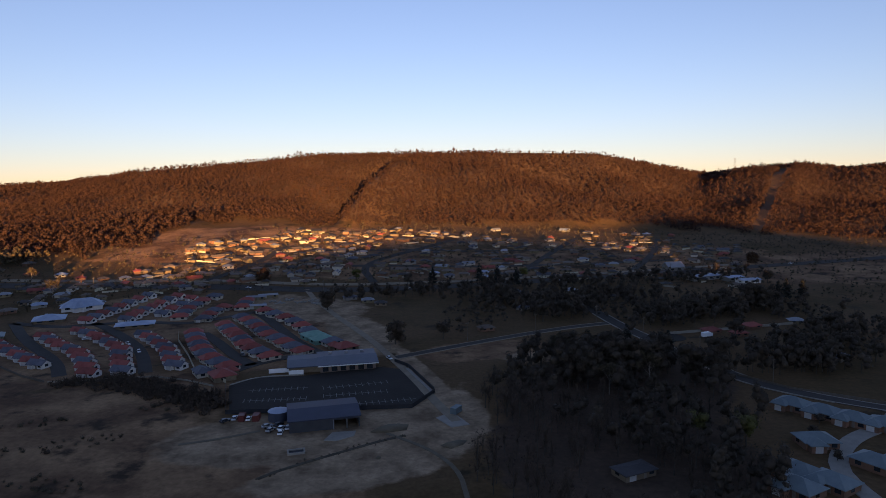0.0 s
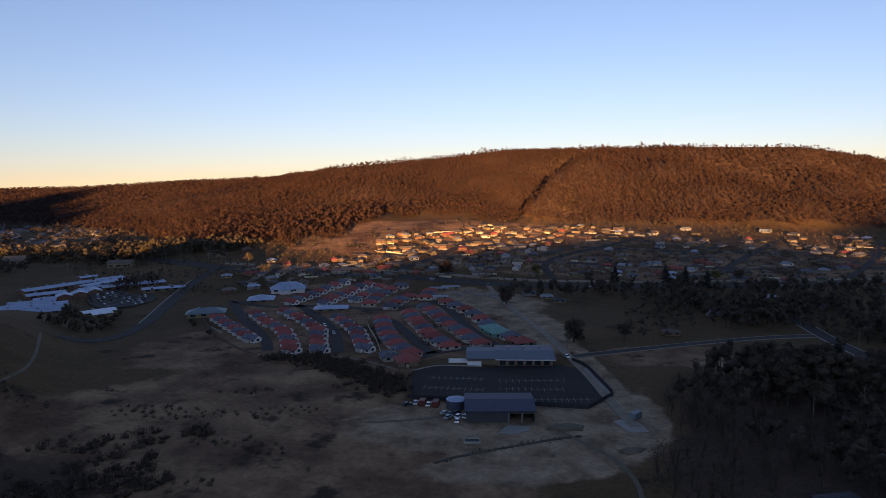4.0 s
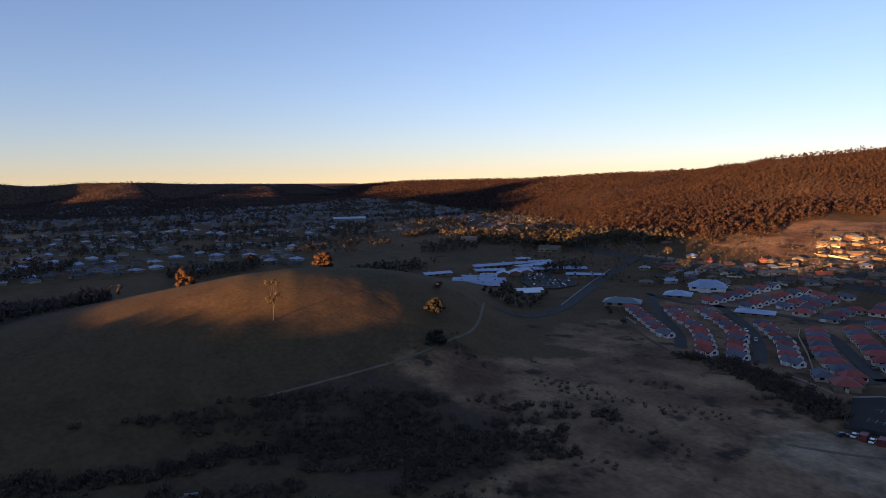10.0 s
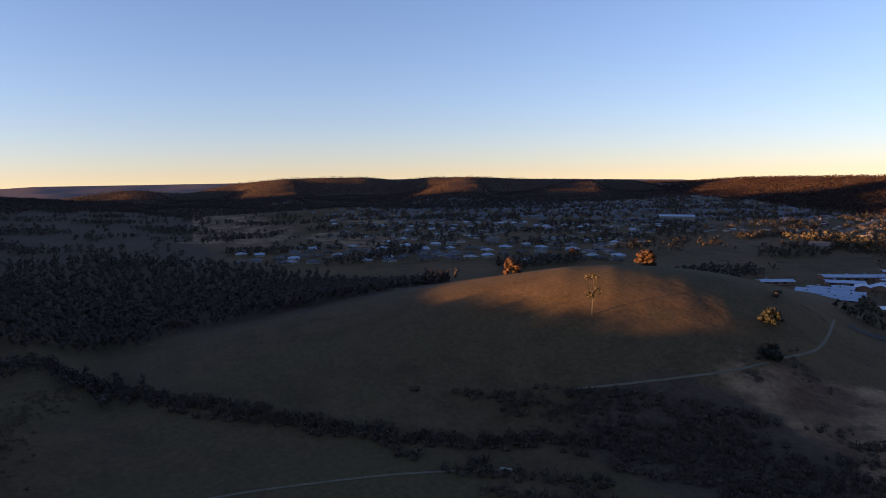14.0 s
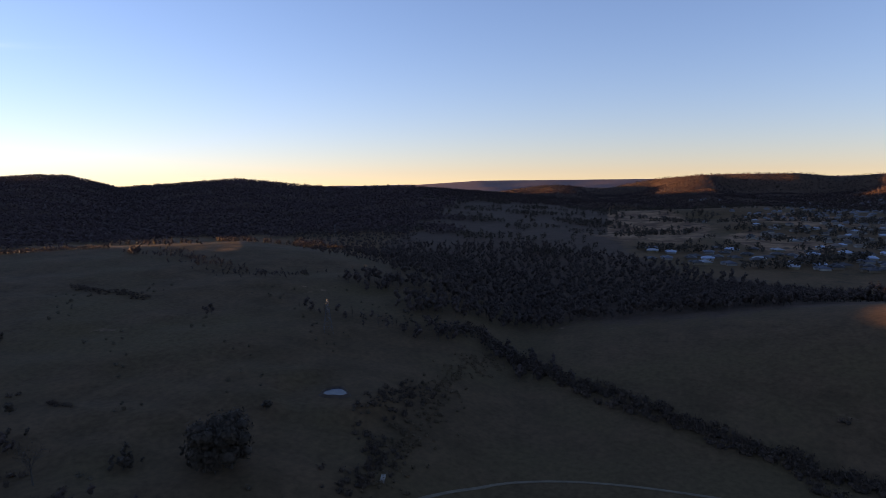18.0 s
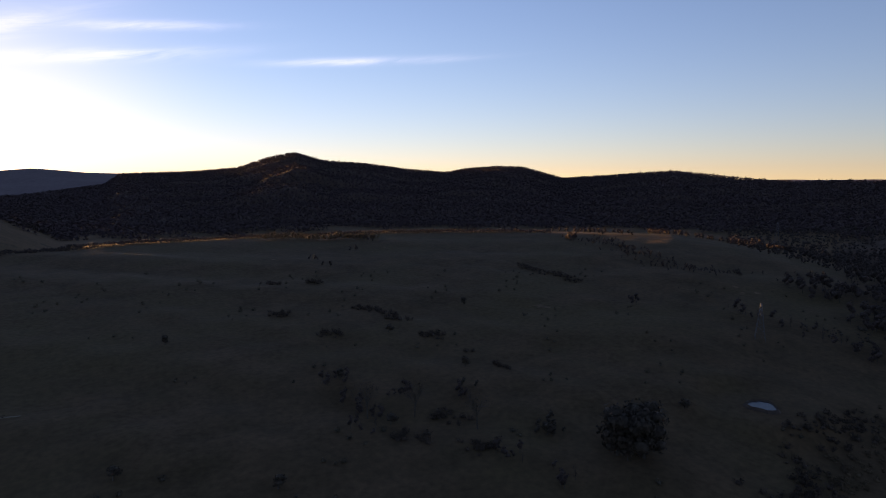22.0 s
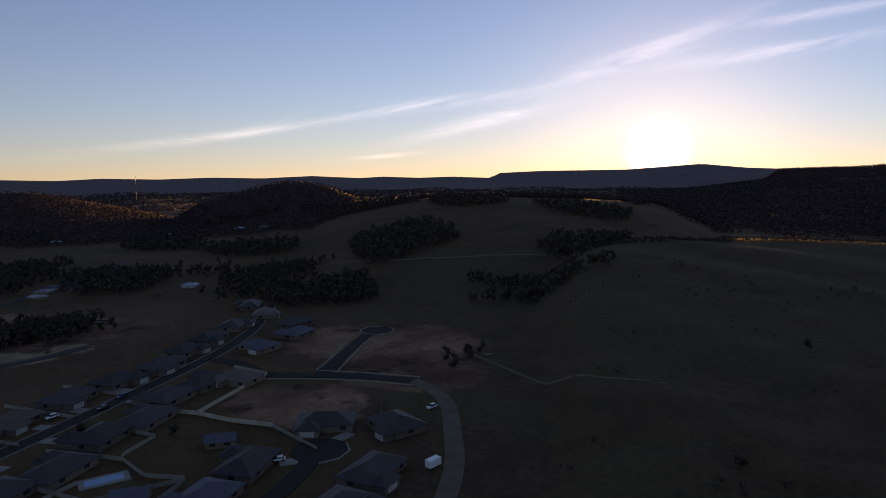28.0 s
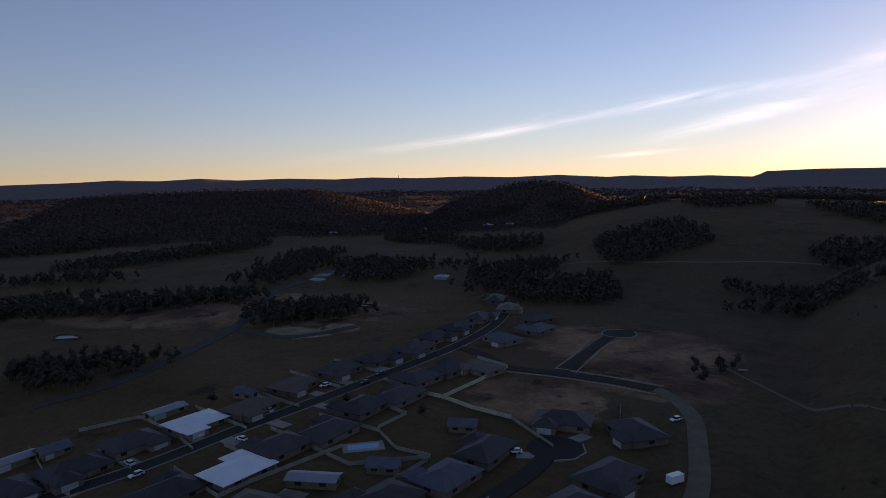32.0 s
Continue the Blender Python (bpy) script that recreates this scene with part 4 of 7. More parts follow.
def polar_grid(az0, az1, d0, d1, gap, seed, grow=0.0):
    """Jittered even spots in a sector; the gap may grow with distance."""
    rng = np.random.RandomState(seed)
    out, d = [], d0
    while d < d1:
        g = gap * (1 + grow * (d - d0))
        n = max(1, int(radians(az1 - az0) * d / g))
        az = az0 + (np.arange(n) + rng.uniform(0, 1, n)) / n * (az1 - az0)
        r = d + rng.uniform(-0.5, 0.5, n) * g
        a = np.radians(az)
        out.append(np.stack([-r * np.sin(a), r * np.cos(a), np.full(n, g / gap)], 1))
        d += g
    return np.vstack(out)


def near_tree(seed, kind="leafy", leaves=84, size=0.95):
    """A finer tree for woods near the eye, about 11 m high."""
    rng = np.random.RandomState(seed)
    h = 11.0 * rng.uniform(0.85, 1.2)
    cs, rs, pieces = [], [], []
    for i in range(6):
        a = 6.28 * i / 6 + rng.uniform(-0.4, 0.4)
        q = rng.uniform(0.4, 1.9)
        cs.append((math.cos(a) * q, math.sin(a) * q, h * (0.34 + 0.1 * i + rng.uniform(-0.05, 0.05))))
        rs.append(rng.uniform(1.5, 2.4) * (1.0 if i < 4 else 0.75))
    if kind == "leafy":
        pieces += [lump(rng, c, r * 0.8, 0.95) for c, r in zip(cs[:5], rs)]
        lt = leaf_tris(rng, cs, [q * 1.1 for q in rs], leaves, size, 0.95)
    else:
        lt = leaf_tris(rng, cs, rs, 34, 0.6, 0.9)
        for c in cs * 7:
            e = np.array(c) + rng.normal(size=3) * 1.1
            b = np.array((c[0] * 0.25, c[1] * 0.25, c[2] * 0.55))
            w = np.array((0.07, rng.uniform(-0.06, 0.06), 0))
            pieces.append((np.array([b - w, b + w, e]), np.array([(0, 1, 2)])))
    pieces.append((lt, np.arange(len(lt)).reshape(-1, 3)))
    v, f = soup(pieces)
    tv = np.array([(0.2, 0, -1), (-0.1, 0.18, -1), (-0.1, -0.18, -1), (0.06, 0, h * 0.7), (-0.04, 0.06, h * 0.7), (-0.04, -0.06, h * 0.7)])
    tf = np.array([(0, 1, 4), (0, 4, 3), (1, 2, 5), (1, 5, 4), (2, 0, 3), (2, 3, 5)])
    idx = np.concatenate([np.zeros(len(f), int), np.ones(6, int)])
    return np.vstack([v, tv]), np.vstack([f, tf + len(v)]), idx


def slim_tree(seed):
    """A narrow crown for the dense hill forest, about 9 m high."""
    rng = np.random.RandomState(seed)
    cs = [(rng.uniform(-1.2, 1.2), rng.uniform(-1.2, 1.2), rng.uniform(3.6, 5.2)), (rng.uniform(-0.9, 0.9), rng.uniform(-0.9, 0.9), rng.uniform(6.2, 8.2)),
          (rng.uniform(-1.6, 1.6), rng.uniform(-1.6, 1.6), rng.uniform(5.0, 7.0))]
    cs.append((rng.uniform(-0.8, 0.8), rng.uniform(-0.8, 0.8), 1.6))
    lt = leaf_tris(rng, cs, [2.0, 1.5, 1.3, 1.7], 28, 1.8, 0.85)
    return lt, np.arange(len(lt)).reshape(-1, 3), np.zeros(len(lt) // 3, int)


def sprays(rng, n, reach, low, high, size):
    """Loose leaf sprays that run into the next crown."""
    p = np.stack([rng.normal(0, reach * 0.62, n), rng.normal(0, reach * 0.62, n), low + (high - low) * rng.beta(1.6, 1.5, n)], 1)
    a, b = rng.normal(size=(n, 3)), rng.normal(size=(n, 3))
    out = p * np.array((1, 1, 0.5)) - np.array((0, 0, (low + high) * 0.2))
    out /= np.linalg.norm(out, axis=1)[:, None] + 1e-6
    a, b = lie_flat(a, out), lie_flat(b, out)
    k = size * rng.uniform(0.6, 1.35, n)[:, None]
    v = np.stack([p - a * k * 0.6, p + a * k * 0.6, p + b * k], 1).reshape(-1, 3)
    return v, np.arange(len(v)).reshape(-1, 3), np.zeros(n, int)


def tuft_tree(seed):
    """The plainest crown, for slopes kilometres off."""
    return sprays(np.random.RandomState(seed), 10, 3.3, 0.0, 8.0, 2.9)


def mid_tree(seed):
    """A ragged leafy tree for belts at middle distance, about 9 m high."""
    rng = np.random.RandomState(seed)
    cs = [(rng.uniform(-1.7, 1.7), rng.uniform(-1.7, 1.7), rng.uniform(3.2, 8.0)) for _ in range(5)]
    rs = [rng.uniform(1.3, 2.2) for _ in cs]
    pieces = [lump(rng, c, r * 0.75, 0.85) for c, r in zip(cs[:2], rs)]
    lt = leaf_tris(rng, cs, rs, 26, 1.3, 0.9)
    v, f = soup(pieces + [(lt, np.arange(len(lt)).reshape(-1, 3))])
    return v, f, np.zeros(len(f), int)


CLUMP = [sprays(np.random.RandomState(q), 16, 2.4, 1.0, 8.0, 2.6) for q in (51, 52, 53, 54)]
SLIM = [slim_tree(s) for s in (21, 22, 23, 24, 25, 26)]
TUFT = [tuft_tree(s) for s in (31, 32, 33, 34, 35)]
MID = [mid_tree(s) for s in (41, 42, 43, 44, 45)]
NEAR = [near_tree(s) for s in (71, 72, 73, 74)]
DENSE = [near_tree(s, "leafy", 230, 0.62) for s in (75, 76, 77, 78)]
BARE = [near_tree(s, "bare") for s in (81, 82, 83)]


def on_range(name, az0, az1, d0, d1, gap, seed, lo=0.0, hi=1.0, grow=0.0):
    p = polar_grid(az0, az1, d0, d1, gap, seed, grow)
    t = range_depth(p[:, 0], p[:, 1], name)
    ragged = wave(p[:, 0], p[:, 1], 70, 21) * 0.035
    if name == "east":
        az = np.degrees(np.arctan2(-p[:, 0], p[:, 1]))
        ragged = ragged + 0.19 * np.exp(-((az - 18) / 5.5) ** 2) + 0.08 * np.exp(-((az + 11) / 8.0) ** 2)
    return p[(t > lo + ragged) & (t < hi)]


p = on_range("east", -46, 31, 700, 1560, 5.2, 31)
cut = np.abs(np.degrees(np.arctan2(-p[:, 0], p[:, 1])) + 26.8 + (np.hypot(p[:, 0], p[:, 1]) - 1300) * 0.004) < 0.35
p = p[~cut]
wood("eucalypt_forest", "brown-green eucalypt forest on the long hillside", p[:, :2], 1.0 + 0.25 * wave(p[:, 0], p[:, 1], 14, 61) + 0.12 * wave(p[:, 0], p[:, 1], 90, 60), SLIM, [M["wood_far"]], 41, squash=1.0, sink=2.2)
p = np.vstack([on_range("east", -46, 40, 1150, 2200, 3.7, 58, lo=0.95), on_range("east", 40, 66, 1900, 3900, 6.0, 59, lo=0.98)])
wood("eucalypt_forest", "low eucalypts and brush along the crest", p[:, :2], 0.7 + 0.14 * wave(p[:, 0], p[:, 1], 12, 78), CLUMP, [M["wood_far"]], 58, sink=2.2)
p = on_range("east", 31, 65, 730, 1500, 5.8, 32, grow=0.0004)
wood("eucalypt_forest", "brown-green eucalypt forest on the lower ridge", p[:, :2], 1.1 + 0.25 * wave(p[:, 0], p[:, 1], 14, 61), SLIM, [M["wood_far"]], 42, squash=0.9)
p = on_range("east", 31, 65, 1500, 3900, 7.5, 57, grow=0.0004)
az = np.degrees(np.arctan2(-p[:, 0], p[:, 1]))
wood("eucalypt_forest", "brown-green eucalypt forest on the farthest ridge", p[:, :2], 1.15 * p[:, 2] ** 0.7 * (1 - 0.6 * smooth((az - 54) / 11)), TUFT, [M["wood_far"]], 57, squash=0.8)
p = on_range("west", 101, 187, 900, 2850, 7.5, 33, grow=0.0004)
az = np.degrees(np.arctan2(-p[:, 0], p[:, 1])) % 360
p = p[az > 113 + 2.5 * wave(p[:, 0], p[:, 1], 160, 63) + 0.8 * wave(p[:, 0], p[:, 1], 30, 64)]
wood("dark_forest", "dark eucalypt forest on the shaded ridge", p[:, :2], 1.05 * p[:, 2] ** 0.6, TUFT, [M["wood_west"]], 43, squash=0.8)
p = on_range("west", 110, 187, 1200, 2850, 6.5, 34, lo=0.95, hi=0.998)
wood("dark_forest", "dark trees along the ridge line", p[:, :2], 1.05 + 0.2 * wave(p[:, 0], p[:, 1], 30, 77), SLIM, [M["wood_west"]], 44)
p = on_range("north", 58, 115, 1580, 2960, 7.6, 35, grow=0.0004)
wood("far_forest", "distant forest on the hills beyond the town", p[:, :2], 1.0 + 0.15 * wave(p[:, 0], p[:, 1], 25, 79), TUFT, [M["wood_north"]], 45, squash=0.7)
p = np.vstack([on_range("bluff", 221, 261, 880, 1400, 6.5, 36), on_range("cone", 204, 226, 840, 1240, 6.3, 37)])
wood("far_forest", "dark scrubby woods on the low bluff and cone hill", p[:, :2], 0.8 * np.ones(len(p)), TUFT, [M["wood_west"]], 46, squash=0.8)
p = polar_grid(176, 262, 1000, 3000, 15, 38, grow=0.0006)
p = p[(range_depth(p[:, 0], p[:, 1], "bluff") < 0) & (range_depth(p[:, 0], p[:, 1], "cone") < 0) & (range_depth(p[:, 0], p[:, 1], "west") < 0) | (np.hypot(p[:, 0], p[:, 1]) > 1450)]
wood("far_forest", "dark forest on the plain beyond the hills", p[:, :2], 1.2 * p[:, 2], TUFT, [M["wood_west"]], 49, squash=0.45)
# woods on the valley floor
spots = polar_grid(77, 122, 345, 800, 5.8, 51, grow=0.0022)
az = np.degrees(np.arctan2(-spots[:, 0], spots[:, 1]))
edge = 372 + 14 * np.sin(az * 0.9) + np.clip(az - 108, 0, 30) * -4.5 + 10 * wave(spots[:, 0], spots[:, 1], 60, 22)
near = spots[(np.hypot(spots[:, 0], spots[:, 1]) < 800 - np.clip(104 - az, 0, 30) * 13.5) & (np.hypot(spots[:, 0], spots[:, 1]) > 400 + (94 - az) * 2.2) & (az < 117 + 3.5 * wave(spots[:, 0], spots[:, 1], 70, 37)) & (np.hypot(spots[:, 0], spots[:, 1]) > edge) & (wave(spots[:, 0], spots[:, 1], 120, 23) > -1.1)]
wood("valley_woods", "dense dark woodland beyond the grass paddock", near[:, :2], 0.85 + 0.15 * wave(near[:, 0], near[:, 1], 30, 24), NEAR, [M["grove"], M["bark_dark"]], 47)
spots = polar_grid(78, 94, 400, 560, 7.5, 52)
az = np.degrees(np.arctan2(-spots[:, 0], spots[:, 1]))
near = spots[np.hypot(spots[:, 0], spots[:, 1]) > 400 + (94 - az) * 2.2]
far = polar_grid(106, 126, 560, 980, 8.5, 53, grow=0.0006)
az = np.degrees(np.arctan2(-far[:, 0], far[:, 1]))
far = far[(np.hypot(far[:, 0], far[:, 1]) > 590 + np.clip(az - 118, 0, 9) * 6) & (wave(far[:, 0], far[:, 1], 130, 68) > 0.9 - np.clip(az - 113, 0, 6) * 0.4)]
wood("valley_woods", "dark woodland below the shaded ridge", far[:, :2], 0.9 + 0.2 * wave(far[:, 0], far[:, 1], 25, 69), MID, [M["grove"]], 54)
wood("valley_woods", "dense dark woodland behind the grassy knoll", near[:, :2], 0.8 * np.ones(len(near)), NEAR, [M["grove"], M["bark_dark"]], 48)


def band(points, width, gap, seed):
    rng = np.random.RandomState(seed)
    out = []
    for x, y, _ in along(curved(points), gap):
        for _k in range(max(1, int(width / gap))):
            out.append((x + rng.normal() * width * 0.38, y + rng.normal() * width * 0.38))
    return np.array(out)


def brush(name, label, spots, size, m, seed, kinds=MID, trunk=None):
    rng = np.random.RandomState(seed)
    return wood(name, label, spots, size * rng.uniform(0.6, 1.4, len(spots)), kinds, [m, M["bark_dark"]], seed, "shrubs")


SHRUB = []
for s in (61, 62, 63, 64):
    r = np.random.RandomState(s)
    t = leaf_tris(r, [(0, 0, 0.7), (0.6, 0.3, 0.5), (-0.5, 0.4, 0.6), (0.1, -0.5, 0.9)], [0.8, 0.6, 0.6, 0.55], 34, 0.42)
    spikes = []
    for _ in range(16):
        b0 = r.normal(size=3) * np.array([0.4, 0.4, 0]) + np.array([0, 0, 0])
        spikes.append((np.array([b0 + (0.05, 0, 0), b0 - (0.05, 0, 0), b0 + r.normal(size=3) * 0.35 + (0, 0, r.uniform(0.8, 1.9))]), np.array([(0, 1, 2)])))
    lv, lf = lump(r, (0, 0, 0.2), 0.6, 0.7)
    v, f = soup([(lv, lf), (t, np.arange(len(t)).reshape(-1, 3))] + spikes)
    SHRUB.append((v, f, np.zeros(len(f), int)))
CREEK = ((-330, -125), (-302, -88), (-270, -50), (-253, -16), (-238, 6), (-225, 30), (-214, 60), (-208, 95))
brush("creek_shrubs", "dark leafless shrubs lining the creek", band(CREEK, 9, 2.2, 71), 1.9, M["twig"], 71, SHRUB)
brush("creek_shrubs", "low trees along the upper creek", band(((-300, -160), (-315, -118), (-307, -92)), 14, 4, 72), 0.55, M["dark_leaf"], 72)
brush("gully_scrub", "brown scrub in the shallow gully", band(((-299, -100), (-268, -105), (-241, -104), (-212, -98), (-186, -94), (-166, -92), (-150, -86)), 12, 2.2, 73), 0.8, M["reed"], 73, SHRUB)
wet = polar_grid(30, 84, 165, 262, 3.0, 74)
fade = np.clip((np.degrees(np.arctan2(-wet[:, 0], wet[:, 1])) - 60) / 9, 0, 4)
wet = wet[wave(wet[:, 0], wet[:, 1], 46, 25) + 0.8 * wave(wet[:, 0], wet[:, 1], 13, 70) + 0.9 * blob(wet[:, 0], wet[:, 1], -195, 130, 50, 38, 20) - 1.3 * blob(wet[:, 0], wet[:, 1], -110, 175, 45, 60) - 0.55 * fade > -0.1]
brush("willow_scrub", "dark bare willow scrub in the wet hollow", wet[:, :2], 1.7, M["twig"], 74, SHRUB)
dry = polar_grid(8, 52, 150, 330, 4.0, 75)
dry = dry[(wave(dry[:, 0], dry[:, 1], 40, 26) > 0.35) & (blob(dry[:, 0], dry[:, 1], -60, 225, 62, 52) < 0.3) & ~((dry[:, 0] > -104) & (dry[:, 1] > 252))]
dry = dry[(np.hypot(dry[:, 0], dry[:, 1]) < 300) | (dry[:, 0] < -210)]
dry = dry[~((dry[:, 0] > -265) & (dry[:, 1] > 300))]
brush("dry_scrub", "brown dead bracken and tussock on the field", dry[:, :2], 0.9, M["scrub"], 75, SHRUB)
tuft = polar_grid(118, 192, 150, 440, 9.0, 76)
tuft = tuft[wave(tuft[:, 0], tuft[:, 1], 60, 27) > 0.6]
brush("pasture_scrub", "scattered dark shrubs on the grazed slope", tuft[:, :2], 0.9, M["scrub"], 76, SHRUB)
grove = polar_grid(-29, -2, 165, 352, 6.3, 77)
shape = np.maximum.reduce([blob(grove[:, 0], grove[:, 1], 66, 275, 50, 82, -14), blob(grove[:, 0], grove[:, 1], 66, 205, 62, 62)])
grove = grove[(shape > 0.35) & (wave(grove[:, 0], grove[:, 1], 34, 81) > -0.95) & (np.hypot(grove[:, 0] - 59, grove[:, 1] - 200) > 11) & (np.hypot(grove[:, 0] - 52, grove[:, 1] - 182) > 12) & (np.hypot(grove[:, 0] - 122, grove[:, 1] - 210) > 24) & (np.hypot(grove[:, 0] - 145, grove[:, 1] - 250) > 30)]
bare_part = (grove[:, 0] < 62 + 14 * wave(grove[:, 0], grove[:, 1], 40, 82)) & (grove[:, 1] < 268)
leafy = grove[~bare_part]
leafy = leafy[wave(leafy[:, 0], leafy[:, 1], 26, 83) > -0.75]
wood("mixed_grove", "dark grove of evergreen trees by the road", leafy[:, :2], 1.0 + 0.3 * wave(leafy[:, 0], leafy[:, 1], 22, 28), DENSE + BARE[:1], [M["dark_leaf"], M["bark_dark"]], 78)
wood("bare_grove", "leafless winter trees at the edge of the grove", grove[bare_part][:, :2], 1.1 + 0.3 * wave(grove[bare_part][:, 0], grove[bare_part][:, 1], 18, 84), BARE, [M["twig"], M["bark_dark"]], 79)
p = polar_grid(-38, 45, 545, 900, 7.0, 79)
p = p[(wave(p[:, 0], p[:, 1], 60, 29) + 0.6 * wave(p[:, 0], p[:, 1], 17, 76) > -0.35) & (range_depth(p[:, 0], p[:, 1], "east") < 0.02)]
wood("garden_trees", "dark garden trees among the hillside houses", p[:, :2], 0.42 + 0.22 * wave(p[:, 0], p[:, 1], 18, 30), MID, [M["gum"]], 79, "trees")
p = polar_grid(-40, 0, 380, 560, 8.5, 88)
p = p[(wave(p[:, 0], p[:, 1], 95, 35) > 0.12) & ~((np.degrees(np.arctan2(-p[:, 0], p[:, 1])) < -28) & (p[:, 1] > 430))]
wood("paddock_trees", "dark leafy trees scattered along lanes and paddocks", p[:, :2], 0.85 + 0.2 * wave(p[:, 0], p[:, 1], 25, 36), MID, [M["dark_leaf"]], 88, "trees")
p = polar_grid(36, 112, 760, 2000, 11.5, 80)
p = p[(wave(p[:, 0], p[:, 1], 110, 31) + 0.7 * wave(p[:, 0], p[:, 1], 40, 65) > 0.1 + 0.55 * smooth((np.degrees(np.arctan2(-p[:, 0], p[:, 1])) - 80) / 8)) & (range_depth(p[:, 0], p[:, 1], "east") < 0.0)]
wood("town_trees", "dark trees scattered through the far town", p[:, :2], 0.8 + 0.2 * wave(p[:, 0], p[:, 1], 30, 62), CLUMP, [M["dark_leaf"]], 80, "trees")
p = polar_grid(36, 118, 600, 1700, 7.5, 81, grow=0.0007)
az = np.degrees(np.arctan2(-p[:, 0], p[:, 1]))
p = p[(wave(p[:, 0] * 1.7, p[:, 1], 230, 32) > np.where(az > 80, 0.8, 0.95)) & (range_depth(p[:, 0], p[:, 1], "east") < 0.0)]
wood("tree_belts", "dark tree belts between paddocks and town", p[:, :2], 0.95 * np.ones(len(p)), CLUMP, [M["dark_leaf"]], 81, "trees")
p = polar_grid(186, 262, 430, 1000, 5.6, 82, grow=0.0006)
p = p[(wave(p[:, 0], p[:, 1], 190, 33) > 0.45)]
wood("tree_belts", "dark tree belts across the shaded paddocks", p[:, :2], 0.85 + 0.25 * wave(p[:, 0], p[:, 1], 18, 75), CLUMP, [M["dark_leaf"]], 82, "trees")
belts = np.vstack([band(((333, -205), (350, -240), (310, -250)), 26, 5, 83), band(((520, -150), (470, -185), (420, -240)), 26, 6, 84), band(((300, -120), (330, -100), (350, -80)), 26, 7, 85),
                   band(((470, -380), (420, -440), (350, -450), (300, -360)), 30, 7, 86), band(((60, -430), (110, -450), (160, -462)), 16, 5, 87), band(((505, -114), (471, -138), (458, -160), (438, -180), (430, -205), (409, -240)), 24, 3.6, 103), band(((624, -147), (628, -190), (575, -212)), 22, 5, 104),
                   band(((304, -120), (325, -118)), 12, 4, 105), band(((301, -92), (340, -80)), 18, 4, 106), band(((337, -208), (330, -240), (328, -262)), 24, 3.2, 107), band(((463, -287), (490, -330), (530, -370), (570, -416)), 40, 5, 108),
                   band(((250, -395), (297, -400), (347, -455), (334, -506)), 30, 4.5, 109), band(((104, -262), (98, -280)), 8, 5, 111)])
wood("tree_belts", "dark tree clumps beside the valley road", belts, 0.85 * np.ones(len(belts)), NEAR, [M["dark_leaf"], M["bark"]], 83, "trees")
p = polar_grid(116, 140, 500, 640, 8, 89)
az = np.degrees(np.arctan2(-p[:, 0], p[:, 1]))
p = p[(wave(p[:, 0], p[:, 1], 90, 38) > -0.1) & (np.hypot(p[:, 0], p[:, 1]) > 500 + (az - 116) * 3.5)]
wood("ridge_trees", "dark trees on the far shoulder of the grass hill", p[:, :2], 0.5 * np.ones(len(p)), NEAR, [M["grove"], M["bark_dark"]], 89, "trees")
rng = np.random.RandomState(95)
# trees added behind the crest, mostly out of view, to block low sun
p = polar_grid(140, 197, 470, 660, 3.0, 130)
depth, az = range_depth(p[:, 0], p[:, 1], "paddock"), np.degrees(np.arctan2(-p[:, 0], p[:, 1])) % 360
p = p[(depth > 1.012) & (depth < 1.09) & (wave(p[:, 0], p[:, 1], 60, 71) > -1.0)]
wood("crest_scrub", "low trees added behind the grassy crest to block the sun", p[:, :2], 0.26 + 0.08 * wave(p[:, 0], p[:, 1], 15, 72), CLUMP, [M["grove"]], 130, "trees")
# trees of the rise, which also keep the sun off its top
p = polar_grid(180, 214, 880, 1060, 4.0, 131)
depth = range_depth(p[:, 0], p[:, 1], "rise")
p = p[(depth > 0.985) & (depth < 1.09) & (wave(p[:, 0], p[:, 1], 70, 73) > -0.8)]
wood("crest_scrub", "dark trees along the top of the shaded rise", p[:, :2], 0.65 + 0.2 * wave(p[:, 0], p[:, 1], 20, 74), CLUMP, [M["grove"]], 131, "trees")
knots = np.vstack([band(((-341, 317), (-322, 321), (-311, 323)), 9, 3.0, 114), band(((-350, 341), (-364, 357), (-378, 372)), 8, 3.0, 115), band(((-314, 335), (-330, 352)), 7, 3.2, 116), band(((-535, 422), (-521, 410)), 8, 5, 117)])
wood("hospital_trees", "dark olive garden trees round the hospital", knots, 0.5 + 0.2 * rng.uniform(-1, 1, len(knots)), NEAR, [M["gum"], M["bark_dark"]], 114, "trees")
knots = np.vstack([band(((-669, 566), (-640, 590), (-610, 600), (-570, 600), (-540, 590), (-500, 600), (-455, 610), (-400, 615)), 30, 4.0, 118), band(((-620, 645), (-560, 640), (-500, 640)), 34, 5.0, 119)])
wood("roadside_gums", "tall gum trees along the highway below the forest", knots, 1.35 + 0.4 * rng.uniform(-1, 1, len(knots)), MID, [M["gum"]], 118, "trees")
edge = on_range("east", 12, 36, 690, 980, 8.5, 66)
depth = range_depth(edge[:, 0], edge[:, 1], "east")
edge = edge[depth < 0.30]
wood("edge_gums", "tall broad gum trees along the forest edge", edge[:, :2], 1.05 + 0.3 * wave(edge[:, 0], edge[:, 1], 20, 67), MID, [M["wood_far"]], 119, "trees", 1.15)
